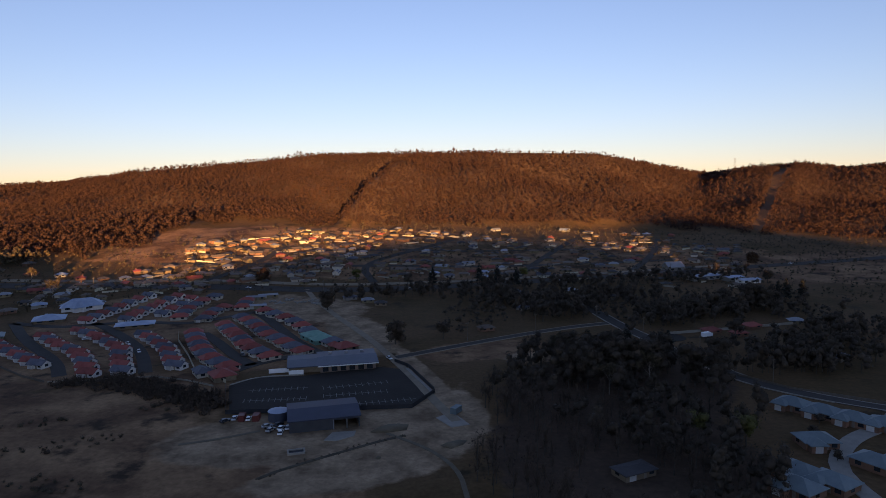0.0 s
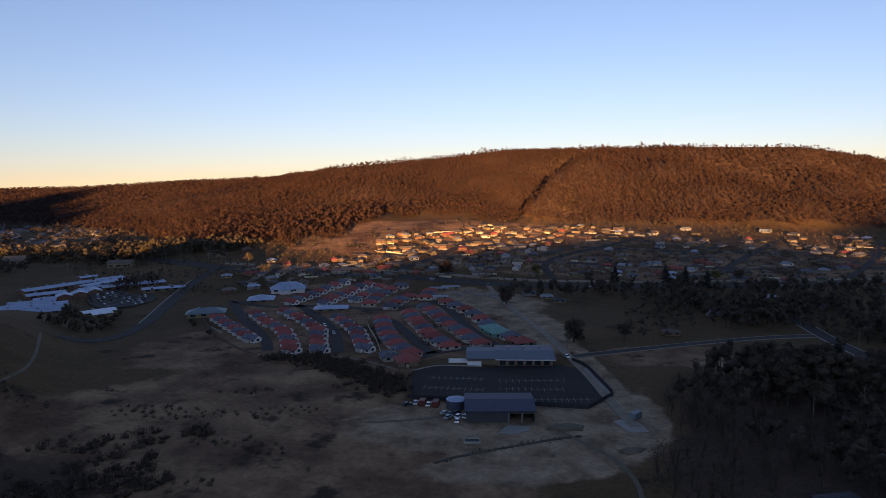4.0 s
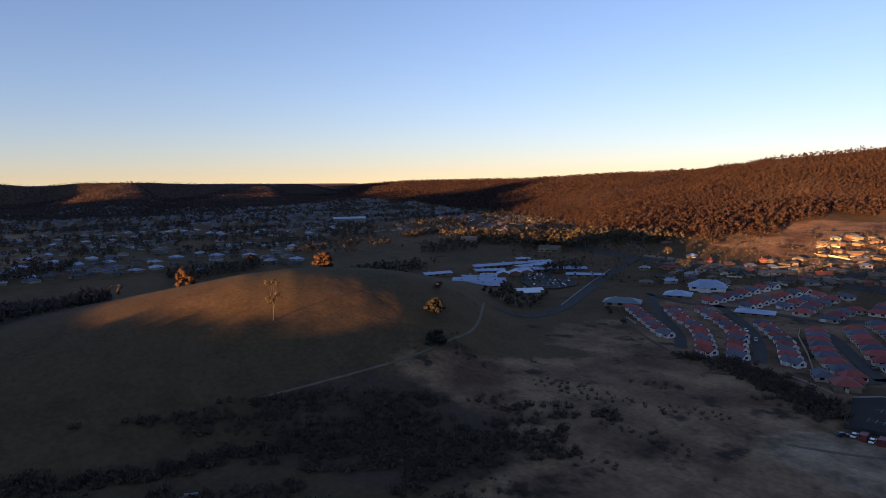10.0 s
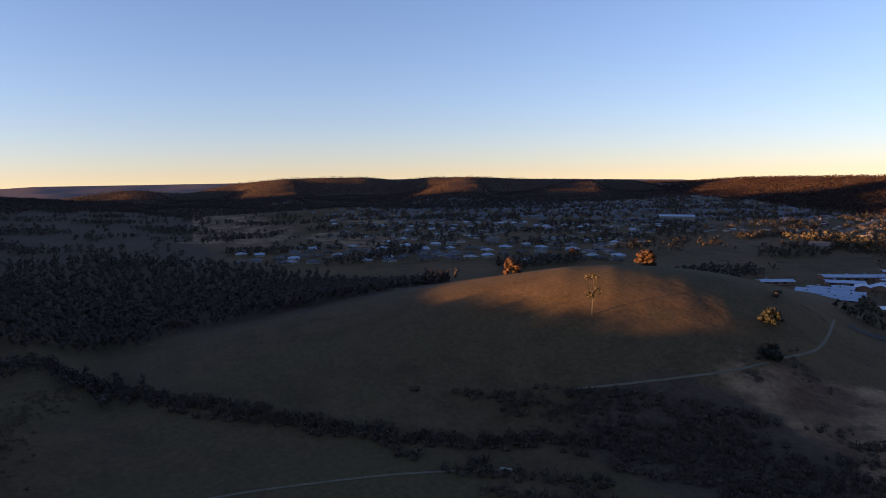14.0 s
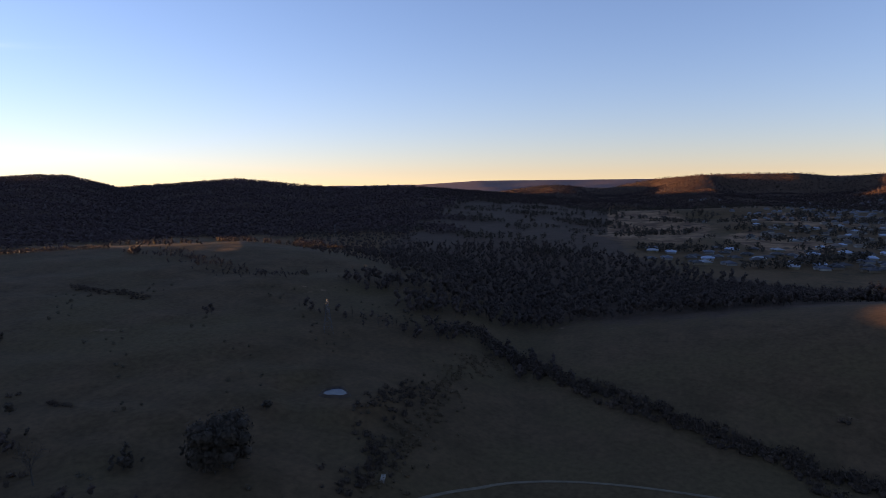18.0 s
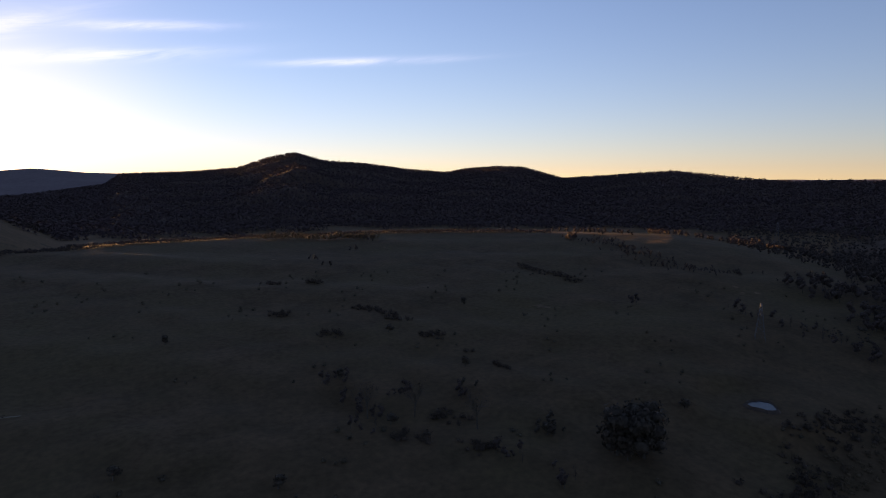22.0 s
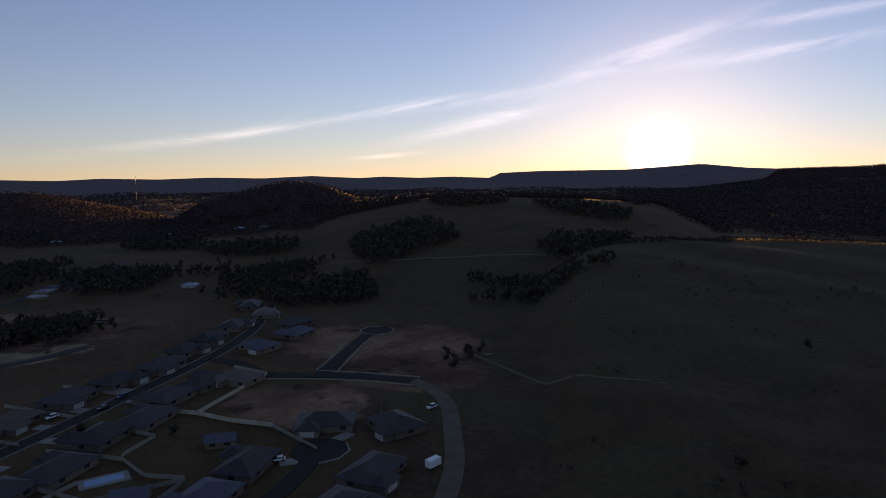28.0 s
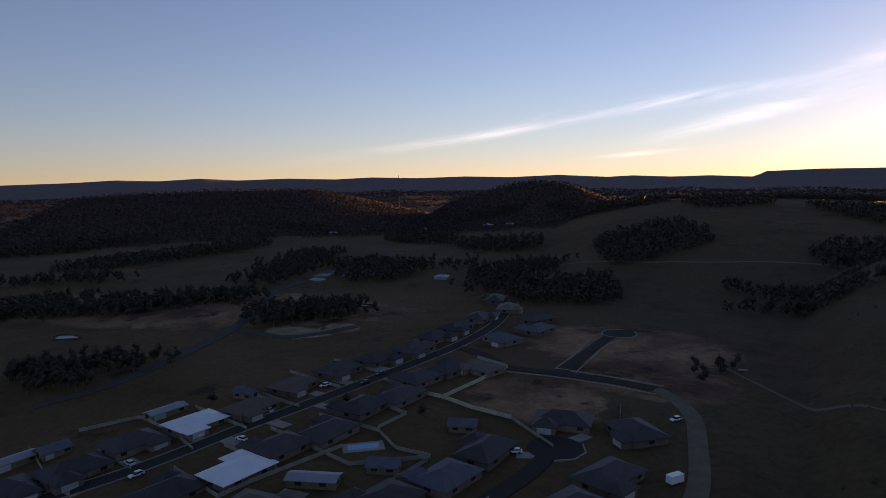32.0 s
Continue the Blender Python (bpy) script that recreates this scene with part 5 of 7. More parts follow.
knots = np.vstack([band([(x, y - 22 - (x % 17)) for x, y in HIGHWAY[6:12]], 16, 6.5, 120), band(((20, 500), (60, 470), (110, 480), (150, 500)), 40, 6, 121), band(((130, 420), (180, 440), (230, 450)), 36, 6, 122), band(((160, 330), (200, 345), (215, 370)), 26, 6, 123),
                   band(((60, 430), (90, 440), (95, 470)), 16, 5, 124), band(((150, 306), (175, 306), (194, 312)), 16, 4.5, 125), band(((173, 325), (190, 330)), 12, 5, 126), band(((220, 366), (247, 377)), 16, 5, 127), band(((143, 432), (165, 430), (190, 438)), 22, 5, 128)])
wood("lane_trees", "dark leafy trees among lanes and small houses", knots, 1.05 + 0.35 * rng.uniform(-1, 1, len(knots)), NEAR, [M["dark_leaf"], M["bark_dark"]], 120, "trees")
knots = band(((-378, -394), (-367, -369), (-358, -344), (-347, -317), (-339, -296), (-334, -277), (-340, -262), (-364, -251)), 20, 3.4, 91)
wood("shoulder_trees", "belt of dark trees over the grassy shoulder", knots, 0.24 + 0.1 * rng.uniform(-1, 1, len(knots)), NEAR, [M["grove"], M["bark_dark"]], 91, "trees")
knots = np.vstack([band(((-362, -408), (-356, -398)), 8, 2, 112), band(((-258, -242), (-252, -236)), 5, 2.5, 113), band(((-287, -199), (-286, -188), (-292, -172), (-291, -151), (-292, -135)), 9, 4.5, 92), band(((-296, -140), (-315, -115), (-312, -102), (-300, -90), (-285, -68)), 16, 3.4, 93)])
wood("creek_trees", "dense dark trees at the head of the creek", knots, 0.5 + 0.2 * rng.uniform(-1, 1, len(knots)), NEAR + BARE, [M["grove"], M["bark_dark"]], 92, "trees")
knots = np.vstack([band(((-126, -157), (-130, -150), (-122, -149)), 6, 3, 94), band(((-136, -140), (-136, -134)), 4, 3, 95), band(((-119, -188), (-124, -185)), 5, 3, 96)])
wood("slope_thicket", "low dark thicket on the grazed slope", knots, 0.32 + 0.12 * rng.uniform(-1, 1, len(knots)), NEAR, [M["dark_leaf"], M["bark_dark"]], 93, "shrubs")
knots = np.vstack([band(((-264, -347), (-265, -335), (-263, -319), (-264, -306), (-264, -291)), 7, 2.2, 97), band(((-143, -224), (-144, -220)), 3, 1.6, 98), band(((-145, -207), (-145, -197)), 3, 1.4, 99),
                   band(((-194, -115), (-204, -111), (-222, -111), (-231, -108)), 10, 2.0, 101), band(((-181, -104), (-170, -92), (-158, -94), (-146, -94)), 8, 2.0, 102)])
knots = np.vstack([knots] + [band((a, (a[0] + 4, a[1] - 5)), 6, 1.5, 140 + i) for i, a in enumerate(((-105, -268), (-94, -312), (-110, -374), (-135, -300), (-140, -288), (-140, -274), (-141, -245), (-132, -364), (-106, -172), (-102, -148), (-89, -163)))])
brush("slope_scrub", "dark brown scrub in patches on the grass", knots, 1.1, M["twig"], 94, SHRUB)
knots = np.vstack([band((a, (a[0] + 3, a[1] - 4)), 5, 2.0, 160 + i) for i, a in enumerate(((-85, -215), (-84, -199), (-86, -185), (-77, -176), (-99, -193), (-117, -182), (-106, -139), (-110, -122)))])
wood("slope_trees", "soft dark clumps of low trees on the grazed slope", knots, 0.42 + 0.14 * rng.uniform(-1, 1, len(knots)), NEAR + BARE[:1], [M["grove"], M["bark_dark"]], 160, "trees")
knots = np.vstack([band((a, (a[0] + 3, a[1] - 3)), 4, 2.5, 180 + i) for i, a in enumerate(((-152, -426), (-154, -407), (-195, -454), (-219, -481)))])
wood("slope_trees", "small dark trees near the grassy crest", knots, 0.4 + 0.12 * rng.uniform(-1, 1, len(knots)), NEAR, [M["grove"], M["bark_dark"]], 180, "trees")
knots = band(((-150, -540), (-175, -528), (-193, -515), (-212, -508), (-232, -500)), 7, 2.2, 185)
wood("crest_trees", "reddish low trees catching the last sun on the crest", knots, 0.5 + 0.15 * rng.uniform(-1, 1, len(knots)), NEAR, [M["reed"], M["bark_dark"]], 185, "trees")
knots = np.vstack([band(((-158, 300), (-145, 298), (-132, 292), (-120, 284), (-108, 276), (-100, 268)), 13, 1.6, 186), band(((-180, 299), (-168, 302)), 5, 1.6, 187)])
brush("hedge_scrub", "dense dark hedge scrub beside the car park", knots, 2.0, M["twig"], 186, SHRUB)
tagged(new("drain", strip(((-60, 200), (-56.4, 204.5), (-44.4, 214), (-32, 223), (-24, 229), (-15, 234)), 1.6, 0.12).mesh("drain", M["scrub"])), "dark ditch across the bare earth", "ditch", kind="structure")
brush("drain_weeds", "dark weeds in the ditch", band(((-60, 200), (-56.4, 204.5), (-44.4, 214), (-32, 223), (-24, 229), (-15, 234)), 2.5, 2.0, 90), 0.45, M["scrub"], 90, SHRUB)
for pts in (((-22, 236), (-6, 222), (4, 205), (6, 186)), ((-70, 240), (-84, 232), (-96, 228))):
    road("vehicle_track", pts, 1.6, M["track"], "worn wheel track on bare earth", 0.14, "track")

# ---- buildings ----
def window_shape(x, y, z, w, h, face):
    """A window set 6 cm proud of a wall; face: the side it looks to."""
    s = Shape()
    if face in "NS":
        s.box(x, y, z, w, 0.12, h)
    else:
        s.box(x, y, z, 0.12, w, h)
    return s


def house(label, category, group, w, d, roof_m, wall_m, rise=2.2, h=2.7, wing=None, style="hip", veranda=False, chimney=False, detail=True):
    """A single-storey house: walls, roof, doors, windows, and perhaps a front wing, veranda or chimney."""
    def build():
        ob = thing(group.rstrip("s").replace(" ", "_") or "house", label, category, group)
        walls, roof = Shape(), Shape()
        if style == "hip":
            walls.box(0, 0, -1.2, w, d, h + 1.2)
            roof.hip(0, 0, h, w, d, rise)
        else:
            walls.gable_wall(0, 0, -1.2, w, d, h + 1.2, rise)
            roof.gable(0, 0, h, w, d, rise)
        if wing:
            wx, ww, wd = wing
            walls.box(wx, -d / 2 - wd / 2 + 0.01, -1.2, ww, wd, h + 1.17)
            roof.hip(wx, -d / 2 - wd / 2 + 1.2, h + 0.03, ww, wd + 2.4, rise * 0.8)
        part("wall", walls, wall_m, ob)
        part("roof", roof, roof_m, ob)
        front = -d / 2 - (wing[2] if wing else 0)
        if detail:
            gx = wing[0] if wing else -w * 0.28
            part("garage_door", window_shape(gx, front, 0.0, 4.6 if w > 12 else 2.6, 2.2, "S"), M["garage"], ob)
            part("front_door", window_shape(w * 0.12 if gx < 0 else -w * 0.12, -d / 2, 0.0, 1.0, 2.1, "S"), M["door"], ob)
            for x, y, face in ((w * 0.34 if gx < 0 else -w * 0.34, -d / 2, "S"), (-w * 0.25, d / 2, "N"), (w * 0.25, d / 2, "N"), (w / 2, 0, "E"), (-w / 2, d * 0.1, "W")):
                part("window", window_shape(x, y, 0.9, 1.9, 1.3, face), M["glass"], ob)
        else:
            for x in (-0.25, 0.25):
                part("window", window_shape(w * x, -d / 2, 0.9, 1.8, 1.3, "S"), M["glass"], ob)
        if chimney:
            part("chimney", Shape().box(w * 0.2, d * 0.1, h, 0.9, 0.7, rise + 0.7), M["wall_brick"], ob)
        if veranda:
            v = Shape().box(0, -d / 2 - 1.4, h - 0.35, w * 0.8, 2.6, 0.15)
            part("veranda_roof", v, roof_m, ob)
            for x in (-0.38, 0, 0.38):
                part("post", Shape().box(w * x, -d / 2 - 2.5, -0.6, 0.16, 0.16, h + 0.3), M["trim"], ob)
        return ob
    return build


rng = random.Random(7)
UNIT = {
    "u_red": house("white-walled village unit with a red tiled gable roof", "house", "village units", 10.2, 5.6, M["roof_red"], M["wall_white"], 1.9, 2.4, (-1.6, 3.4, 1.3), "gable", chimney=True),
    "u_slate": house("white-walled village unit with a slate gable roof", "house", "village units", 10.2, 5.6, M["roof_slate"], M["wall_white"], 1.9, 2.4, (-1.6, 3.4, 1.3), "gable"),
    "h_red": house("estate house with a red hipped tile roof", "house", "estate houses", 10.4, 6.4, M["roof_red"], M["wall_pale"], 2.3, 2.4, (-2.6, 4.4, 0.9)),
    "h_slate": house("estate house with a blue-grey hipped tile roof", "house", "estate houses", 10.4, 6.4, M["roof_slate"], M["wall_pale"], 2.3, 2.4, (-2.6, 4.4, 0.9)),
    "h_red2": house("wide estate house with a red hipped roof", "house", "estate houses", 11.5, 10, M["roof_red"], M["wall_tan"], 2.6, 2.6, (3.5, 5.6, 3.0)),
    "h_tarp": house("unfinished house wrapped in green sarking", "house", "houses under construction", 12.0, 9.5, M["tarp"], M["tarp"], 2.0, 2.6),
}
ROWS = (
    (((-259, 373), (-207, 329)), 7, ("u_red", "u_slate"), 45), (((-240, 389), (-218, 367), (-203, 356), (-188, 337), (-173, 313)), 9, ("u_red", "u_slate", "u_red"), 45),
    (((-226, 402), (-209, 389), (-191, 371), (-178, 356), (-169, 337), (-158, 316)), 10, ("u_red", "u_slate", "u_red"), 45),
    (((-181, 391), (-165, 373), (-152, 356), (-144, 340), (-135, 324)), 8, ("u_slate", "u_red"), 45), (((-238, 433), (-237, 458), (-234, 484), (-228, 505)), 7, ("u_red", "u_slate"), 75),
    (((-212, 434), (-213, 464), (-210, 488), (-205, 505)), 7, ("u_slate", "u_red", "u_red"), 75),
    (((-152, 393), (-144, 375), (-136, 359), (-128, 345), (-119, 332), (-108, 320)), 8, ("h_red", "h_slate"), 90),
    (((-140, 413), (-130, 395), (-121, 381), (-112, 363), (-103, 351), (-92, 338)), 8, ("h_red", "h_slate", "h_red"), -90),
    (((-136, 436), (-124, 419), (-114, 402), (-106, 387), (-97, 376), (-87, 361), (-77, 348)), 9, ("h_slate", "h_red"), 90),
    (((-126, 456), (-107, 434), (-97, 420), (-89, 406), (-83, 394)), 6, ("h_red", "h_slate"), -90),
    (((-78, 383), (-71, 373)), 2, ("h_tarp",), -90), (((-64, 367), (-55, 355)), 2, ("h_slate", "h_red2"), -90),
    (((-179, 439), (-184, 470), (-183, 494), (-178, 506)), 6, ("h_red", "h_slate"), 90), (((-160, 432), (-162, 455), (-159, 471)), 4, ("h_slate", "h_red"), -90),
    (((-195, 451), (-194, 474), (-193, 500)), 4, ("u_slate", "u_red"), 75), (((-146, 470), (-150, 495)), 3, ("h_red", "h_slate"), 90), (((-118, 312), (-106, 306)), 2, ("h_slate", "h_red2"), 150),
)
for pts, n, kinds, turn in ROWS:
    for i, (x, y, head) in enumerate(along(pts, count=n + (1 if n > 6 else 0))):
        key = kinds[i % len(kinds)]
        if key[0] == "u":
            # every unit turns a white gable end to the street
            head, turn = math.degrees(math.atan2(-y, -x)), 43.0 + 5.0 * math.sin(x * 0.31)
        place(key, UNIT[key], x, y, head + turn)

TINTS = (("roof_brown", "wall_cream", "cream house with a brown tiled roof"), ("roof_grey", "wall_cream", "cream house with a grey metal roof"), ("roof_dark", "wall_tan", "tan house with a charcoal tiled roof"),
         ("roof_red", "wall_brick", "brick house with a red tiled roof"), ("roof_zinc", "wall_shade", "pale house with a zinc roof"), ("roof_brown", "wall_brick", "red brick house with a brown roof"),
         ("roof_slate", "wall_shade", "pale house with a slate roof"), ("roof_grey", "wall_pale", "cream-painted house with a grey roof"), ("roof_brown", "wall_pale", "cream-painted house with a brown roof"))
HILL = {}
for i, (r, w, text) in enumerate(TINTS):
    for j, (ww, dd, wing) in enumerate(((10, 6.8, (-2.8, 4.2, 1.8)), (8.6, 6.4, None), (7.4, 5.6, (1.9, 3.0, 1.2)), (12.0, 5.6, None))):
        HILL[(i, j)] = house("small " + text, "house", "hillside houses", ww, dd, M[r], M[w], 1.6, 2.1, wing, "gable" if j == 3 else "hip", detail=False, chimney=(i % 3 == 0))
rg = np.random.RandomState(5)


def near_road(x, y, gap):
    for pts in (((-200, 552), (-170, 620), (-165, 690)), ((-60, 560), (-80, 620), (-30, 690), (10, 760)), ((60, 570), (95, 660), (160, 800)), ((165, 592), (215, 680), (260, 800))):
        for a, b, _ in along(pts, 8):
            if math.hypot(a - x, b - y) < gap:
                return True
    return False


EAST = RANGES["east"]
upper_walls, upper_roofs = (Shape(), Shape()), (Shape(), Shape())
yards = (Shape(), Shape())


def yard_fence(shape, x, y, turn, long, high):
    """A thin fence beside a garden."""
    c, q = math.cos(radians(turn)), math.sin(radians(turn))
    e, t = long / 2, 0.08
    z = float(ground_z(x, y))
    vs = [(x + c * i * e - q * j * t, y + q * i * e + c * j * t, z + h) for h in (-0.8, high) for i, j in ((-1, -1), (1, -1), (1, 1), (-1, 1))]
    shape.add(vs, [(0, 3, 2, 1), (4, 5, 6, 7), (0, 1, 5, 4), (1, 2, 6, 5), (2, 3, 7, 6), (3, 0, 4, 7)])


for f in (0.05, 0.10, 0.155, 0.21, 0.265, 0.32, 0.375, 0.43, 0.49, 0.55, 0.61, 0.67, 0.73, 0.80, 0.87):
    az = -24.0 if f < 0.7 else -19.0
    while az < (33 if f < 0.4 else 21):
        foot = float(np.interp(az, EAST["az"], EAST["foot"]))
        d = 566 + f * (foot - 566) + rg.uniform(-8, 8) + 11 * math.sin(az * 0.8 + f * 5)
        a = radians(az)
        px, py = -d * math.sin(a), d * math.cos(a)
        skip = rg.uniform() < (0.20 if az > 4 else 0.28) + (0.25 if f > 0.7 and az < 0 else 0) + 0.35 * float(wave(px, py, 70, 85) > 0.75)
        if not skip and not near_road(px, py, 8.0):
            low = f < 0.44
            i = int(rg.choice(([0, 2, 3, 5, 8, 8, 2, 0, 3, 5, 7, 6] if low else [0, 1, 2, 2, 3, 5, 5, 5, 6, 2, 8, 5]) if az > 3 else [1, 4, 6, 0, 2, 5, 8, 6, 7, 3]))
            j = int(rg.choice([0, 1, 2, 2, 3]))
            turn = rg.choice([0, 180, 90]) + az + 25 * math.sin(px * 0.021) + rg.uniform(-25, 25)
            if rg.uniform() < (0.5 if f > 0.4 else 0.38):
                z = float(ground_z(px, py))
                w, e = rg.uniform(4.5, 10), rg.uniform(4.5, 8)
                upper_walls[int(rg.uniform() < 0.3)].box(px, py, z - 1.2, w, e, 3.1)
                upper_roofs[0 if i in (0, 3, 5) else 1].hip(px, py, z + 1.9, w, e, 1.4)
            else:
                place(("hill", i, j), HILL[(i, j)], px, py, turn)
            if rg.uniform() < 0.3:
                yard_fence(yards[int(rg.uniform() < 0.4)], px + rg.uniform(-3, 3), py - 7.5, turn + rg.uniform(-8, 8), rg.uniform(6, 15), rg.uniform(1.0, 1.7))
        az += math.degrees(rg.uniform(11.0, 17.5) / d)
tagged(new("garden_fences", yards[0].mesh("garden_fences", M["fence"])), "grey paling fences between the hillside gardens", "fences", kind="stuff")
tagged(new("garden_fences", yards[1].mesh("garden_fences", M["fence_pale"])), "cream steel fences between the hillside gardens", "fences", kind="stuff")
tagged(new("upper_houses", upper_walls[0].mesh("upper_houses", M["wall_tan"])), "tan brick walls of small houses packed on the upper slope", "houses", kind="stuff")
tagged(new("upper_houses", upper_walls[1].mesh("upper_houses", M["wall_cream"])), "cream walls of small houses packed on the upper slope", "houses", kind="stuff")
tagged(new("upper_house_roofs", upper_roofs[0].mesh("upper_house_roofs", M["roof_brown"])), "brown roofs of small houses on the upper slope", "houses", kind="stuff")
tagged(new("upper_house_roofs", upper_roofs[1].mesh("upper_house_roofs", M["roof_dark"])), "dark roofs of small houses on the upper slope", "houses", kind="stuff")
# houses across the railway and along the village road
for x, y, i, j, t in ((25, 397, 5, 1, 20), (55, 458, 6, 1, 60), (-58, 493, 1, 1, 10), (-73, 505, 6, 0, 15), (-47, 480, 2, 1, 5), (197, 326, 6, 0, 30), (219, 406, 1, 1, -10), (186, 395, 3, 0, 12), (157, 384, 3, 0, 12), (170, 376, 3, 1, 12),
                      (126, 495, 2, 1, 0), (41, 508, 1, 0, 10), (56, 520, 6, 1, 5), (78, 508, 2, 0, 20), (100, 522, 1, 0, 30), (145, 520, 0, 1, 20), (-310, 482, 2, 1, 30), (-296, 476, 4, 0, 30), (-308, 460, 5, 0, 30), (-340, 505, 1, 1, 25),
                      (-420, 600, 1, 0, 25), (-445, 618, 4, 1, 25), (-400, 588, 0, 0, 25), (-470, 640, 1, 1, 30), (-500, 660, 4, 0, 35), (-360, 572, 3, 0, 20), (-330, 565, 4, 1, 15), (-385, 610, 5, 0, 20)):
    place(("hill", i, j), HILL[(i, j)], x, y, t)

# brick units with blue-green roofs
unit_row = house("brick villa unit with a blue-green metal hip roof", "house", "villa units", 11.5, 9, M["roof_green"], M["wall_brick"], 2.4, 2.7, (-2.6, 5.2, 2.6))
for x, y, t in ((139, 257, -52), (146, 248, -52), (153, 240, -52), (161, 234, -52), (128, 221, 0), (110, 197, -60), (116, 190, -60), (104, 187, -60), (137, 203, 120), (146, 196, 120), (170, 224, 128)):
    place("villa", unit_row, x, y, t)
place("grove_house", house("low house with a pale fascia among trees", "house", "", 12, 7, M["roof_dark"], M["wall_tan"], 1.0, 2.3), 59, 200, 25)


def big_building(name, label, category, boxes, roof_m, wall_m, hipped=False, x=0.0, y=0.0, turn=0.0, glass=True):
    """A large low building of several wings: (x, y, width, depth, height, rise, turn)."""
    ob = thing(name, label, category)
    ob.matrix_basis = pose(x, y, float(ground_z(x, y)), 0, 0, turn)
    for bx, by, w, d, h, rise, t in boxes:
        m = pose(bx, by, 0, 0, 0, t)
        q = part("wing", Shape().box(0, 0, -1.5, w, d, h + 1.5) if hipped else Shape().gable_wall(0, 0, -1.5, w, d, h + 1.5, rise), wall_m, ob)
        q.matrix_basis = m
        part("roof", Shape().hip(0, 0, h, w, d, rise, 1.0) if hipped else Shape().gable(0, 0, h, w, d, rise, 0.7), roof_m, q)
        if glass:
            for i in range(int(w // 7)):
                for sd in (-1, 1):
                    part("window", window_shape(-w / 2 + 4 + i * 7, sd * d / 2, 1.0, 3.2, 1.5, "S"), M["glass"], q)
        vents = int(w // 14)
        for i in range(vents):
            part("roof_vent", Shape().box(-w / 2 + 7 + i * 14, d * 0.22, h + rise * 0.4, 1.6, 1.6, 1.3), M["steel"], q)
    return ob


big_building("hospital", "hospital of long wings with pale blue-white metal roofs", "hospital",
             ((-36, -51, 26, 11, 2.8, 1.2, 76), (15, -45, 44, 10, 2.8, 1.1, 42), (25, -54, 44, 10, 2.8, 1.1, 42), (36, -63, 38, 11, 2.8, 1.2, 42), (5, -36, 30, 9, 2.8, 1.0, 42),
              (-28.5, 33, 78, 12, 3.8, 1.3, 72.7), (-14, -6, 27, 11, 3.2, 1.2, 57), (-6, 43, 44, 11, 4.0, 1.2, 85), (19, 42, 35, 14, 3.4, 1.3, 52), (-37, 61, 14, 9, 5.6, 0.8, 64), (-18, 66, 24, 10, 3.6, 1.1, 80),
              (7, -9, 12, 10, 3.2, 1.6, 140), (10, 3, 12, 10, 3.2, 1.6, 140), (13, 15, 12, 10, 3.2, 1.6, 140), (4, -24, 14, 9, 3.0, 1.1, 52), (32, 58, 22, 11, 3.2, 1.2, 52), (2, 24, 22, 8, 3.4, 0.8, 75)),
             M["roof_zinc"], M["wall_brick"], x=-430, y=420)
big_building("clinic", "white clinic with a star of pale metal roofs", "clinic", ((0, 0, 26, 14, 2.7, 5.0, 25), (2, 2, 22, 12, 2.8, 4.4, 80), (-4, -3, 20, 10, 2.6, 3.6, -35)), M["roof_zinc"], M["wall_white"], hipped=True, x=-263, y=474)
big_building("day_centre", "low day centre with a broad pale metal roof", "building", ((0, 0, 18, 15, 2.4, 2.8, 25),), M["roof_zinc"], M["wall_tan"], hipped=True, x=-266, y=438)
big_building("community_hall", "long low hall with a pale grey roof", "building", ((0, 0, 22, 11, 2.4, 1.6, 20),), M["roof_zinc"], M["wall_tan"], hipped=True, x=-199, y=418)
big_building("nursing_wing", "pale cream building with a grey-green roof", "building", ((0, 0, 24, 13, 2.9, 2.8, 30),), M["roof_green"], M["wall_cream"], hipped=True, x=-276, y=384)
big_building("ambulance_shed", "long open shed with a pale metal roof", "shed", ((0, 0, 32, 8, 2.8, 1.0, 39),), M["roof_zinc"], M["wall_tan"], x=-366, y=455)
big_building("hospital_annexe", "small annexe with a pale metal roof", "building", ((0, 0, 20, 10, 2.6, 0.8, 58), (8, -6, 12, 8, 2.6, 0.8, 58)), M["roof_white"], M["wall_cream"], x=-354, y=372)
big_building("service_station", "long pale service building beside the highway", "building", ((0, 0, 28, 11, 3.6, 0.8, 20), (22, -7, 16, 10, 3.2, 0.8, 20)), M["roof_zinc"], M["wall_shade"], x=222, y=563)
big_building("roadside_store", "white low-roofed store beside the highway", "building", ((0, 0, 18, 9, 3.2, 0.7, 15),), M["roof_zinc"], M["wall_white"], x=252, y=544)
big_building("church_hall", "pale hall with a steep grey roof", "building", ((0, 0, 16, 11, 4, 4.0, 15),), M["roof_grey"], M["wall_shade"], x=211, y=606)
big_building("factory", "long white factory roof in the far town", "factory", ((0, 0, 60, 40, 9, 2.0, 60),), M["roof_zinc"], M["wall_shade"], x=-1095, y=657, glass=False)
big_building("pavilion", "small white pavilion on the open grass", "building", ((0, 0, 20, 14, 4.5, 4.0, 30),), M["roof_brown"], M["wall_cream"], x=-633, y=556)
big_building("barn", "cream barn at the edge of the woods", "barn", ((0, 0, 24, 12, 5.0, 2.4, 20),), M["roof_brown"], M["wall_cream"], x=-500, y=560)

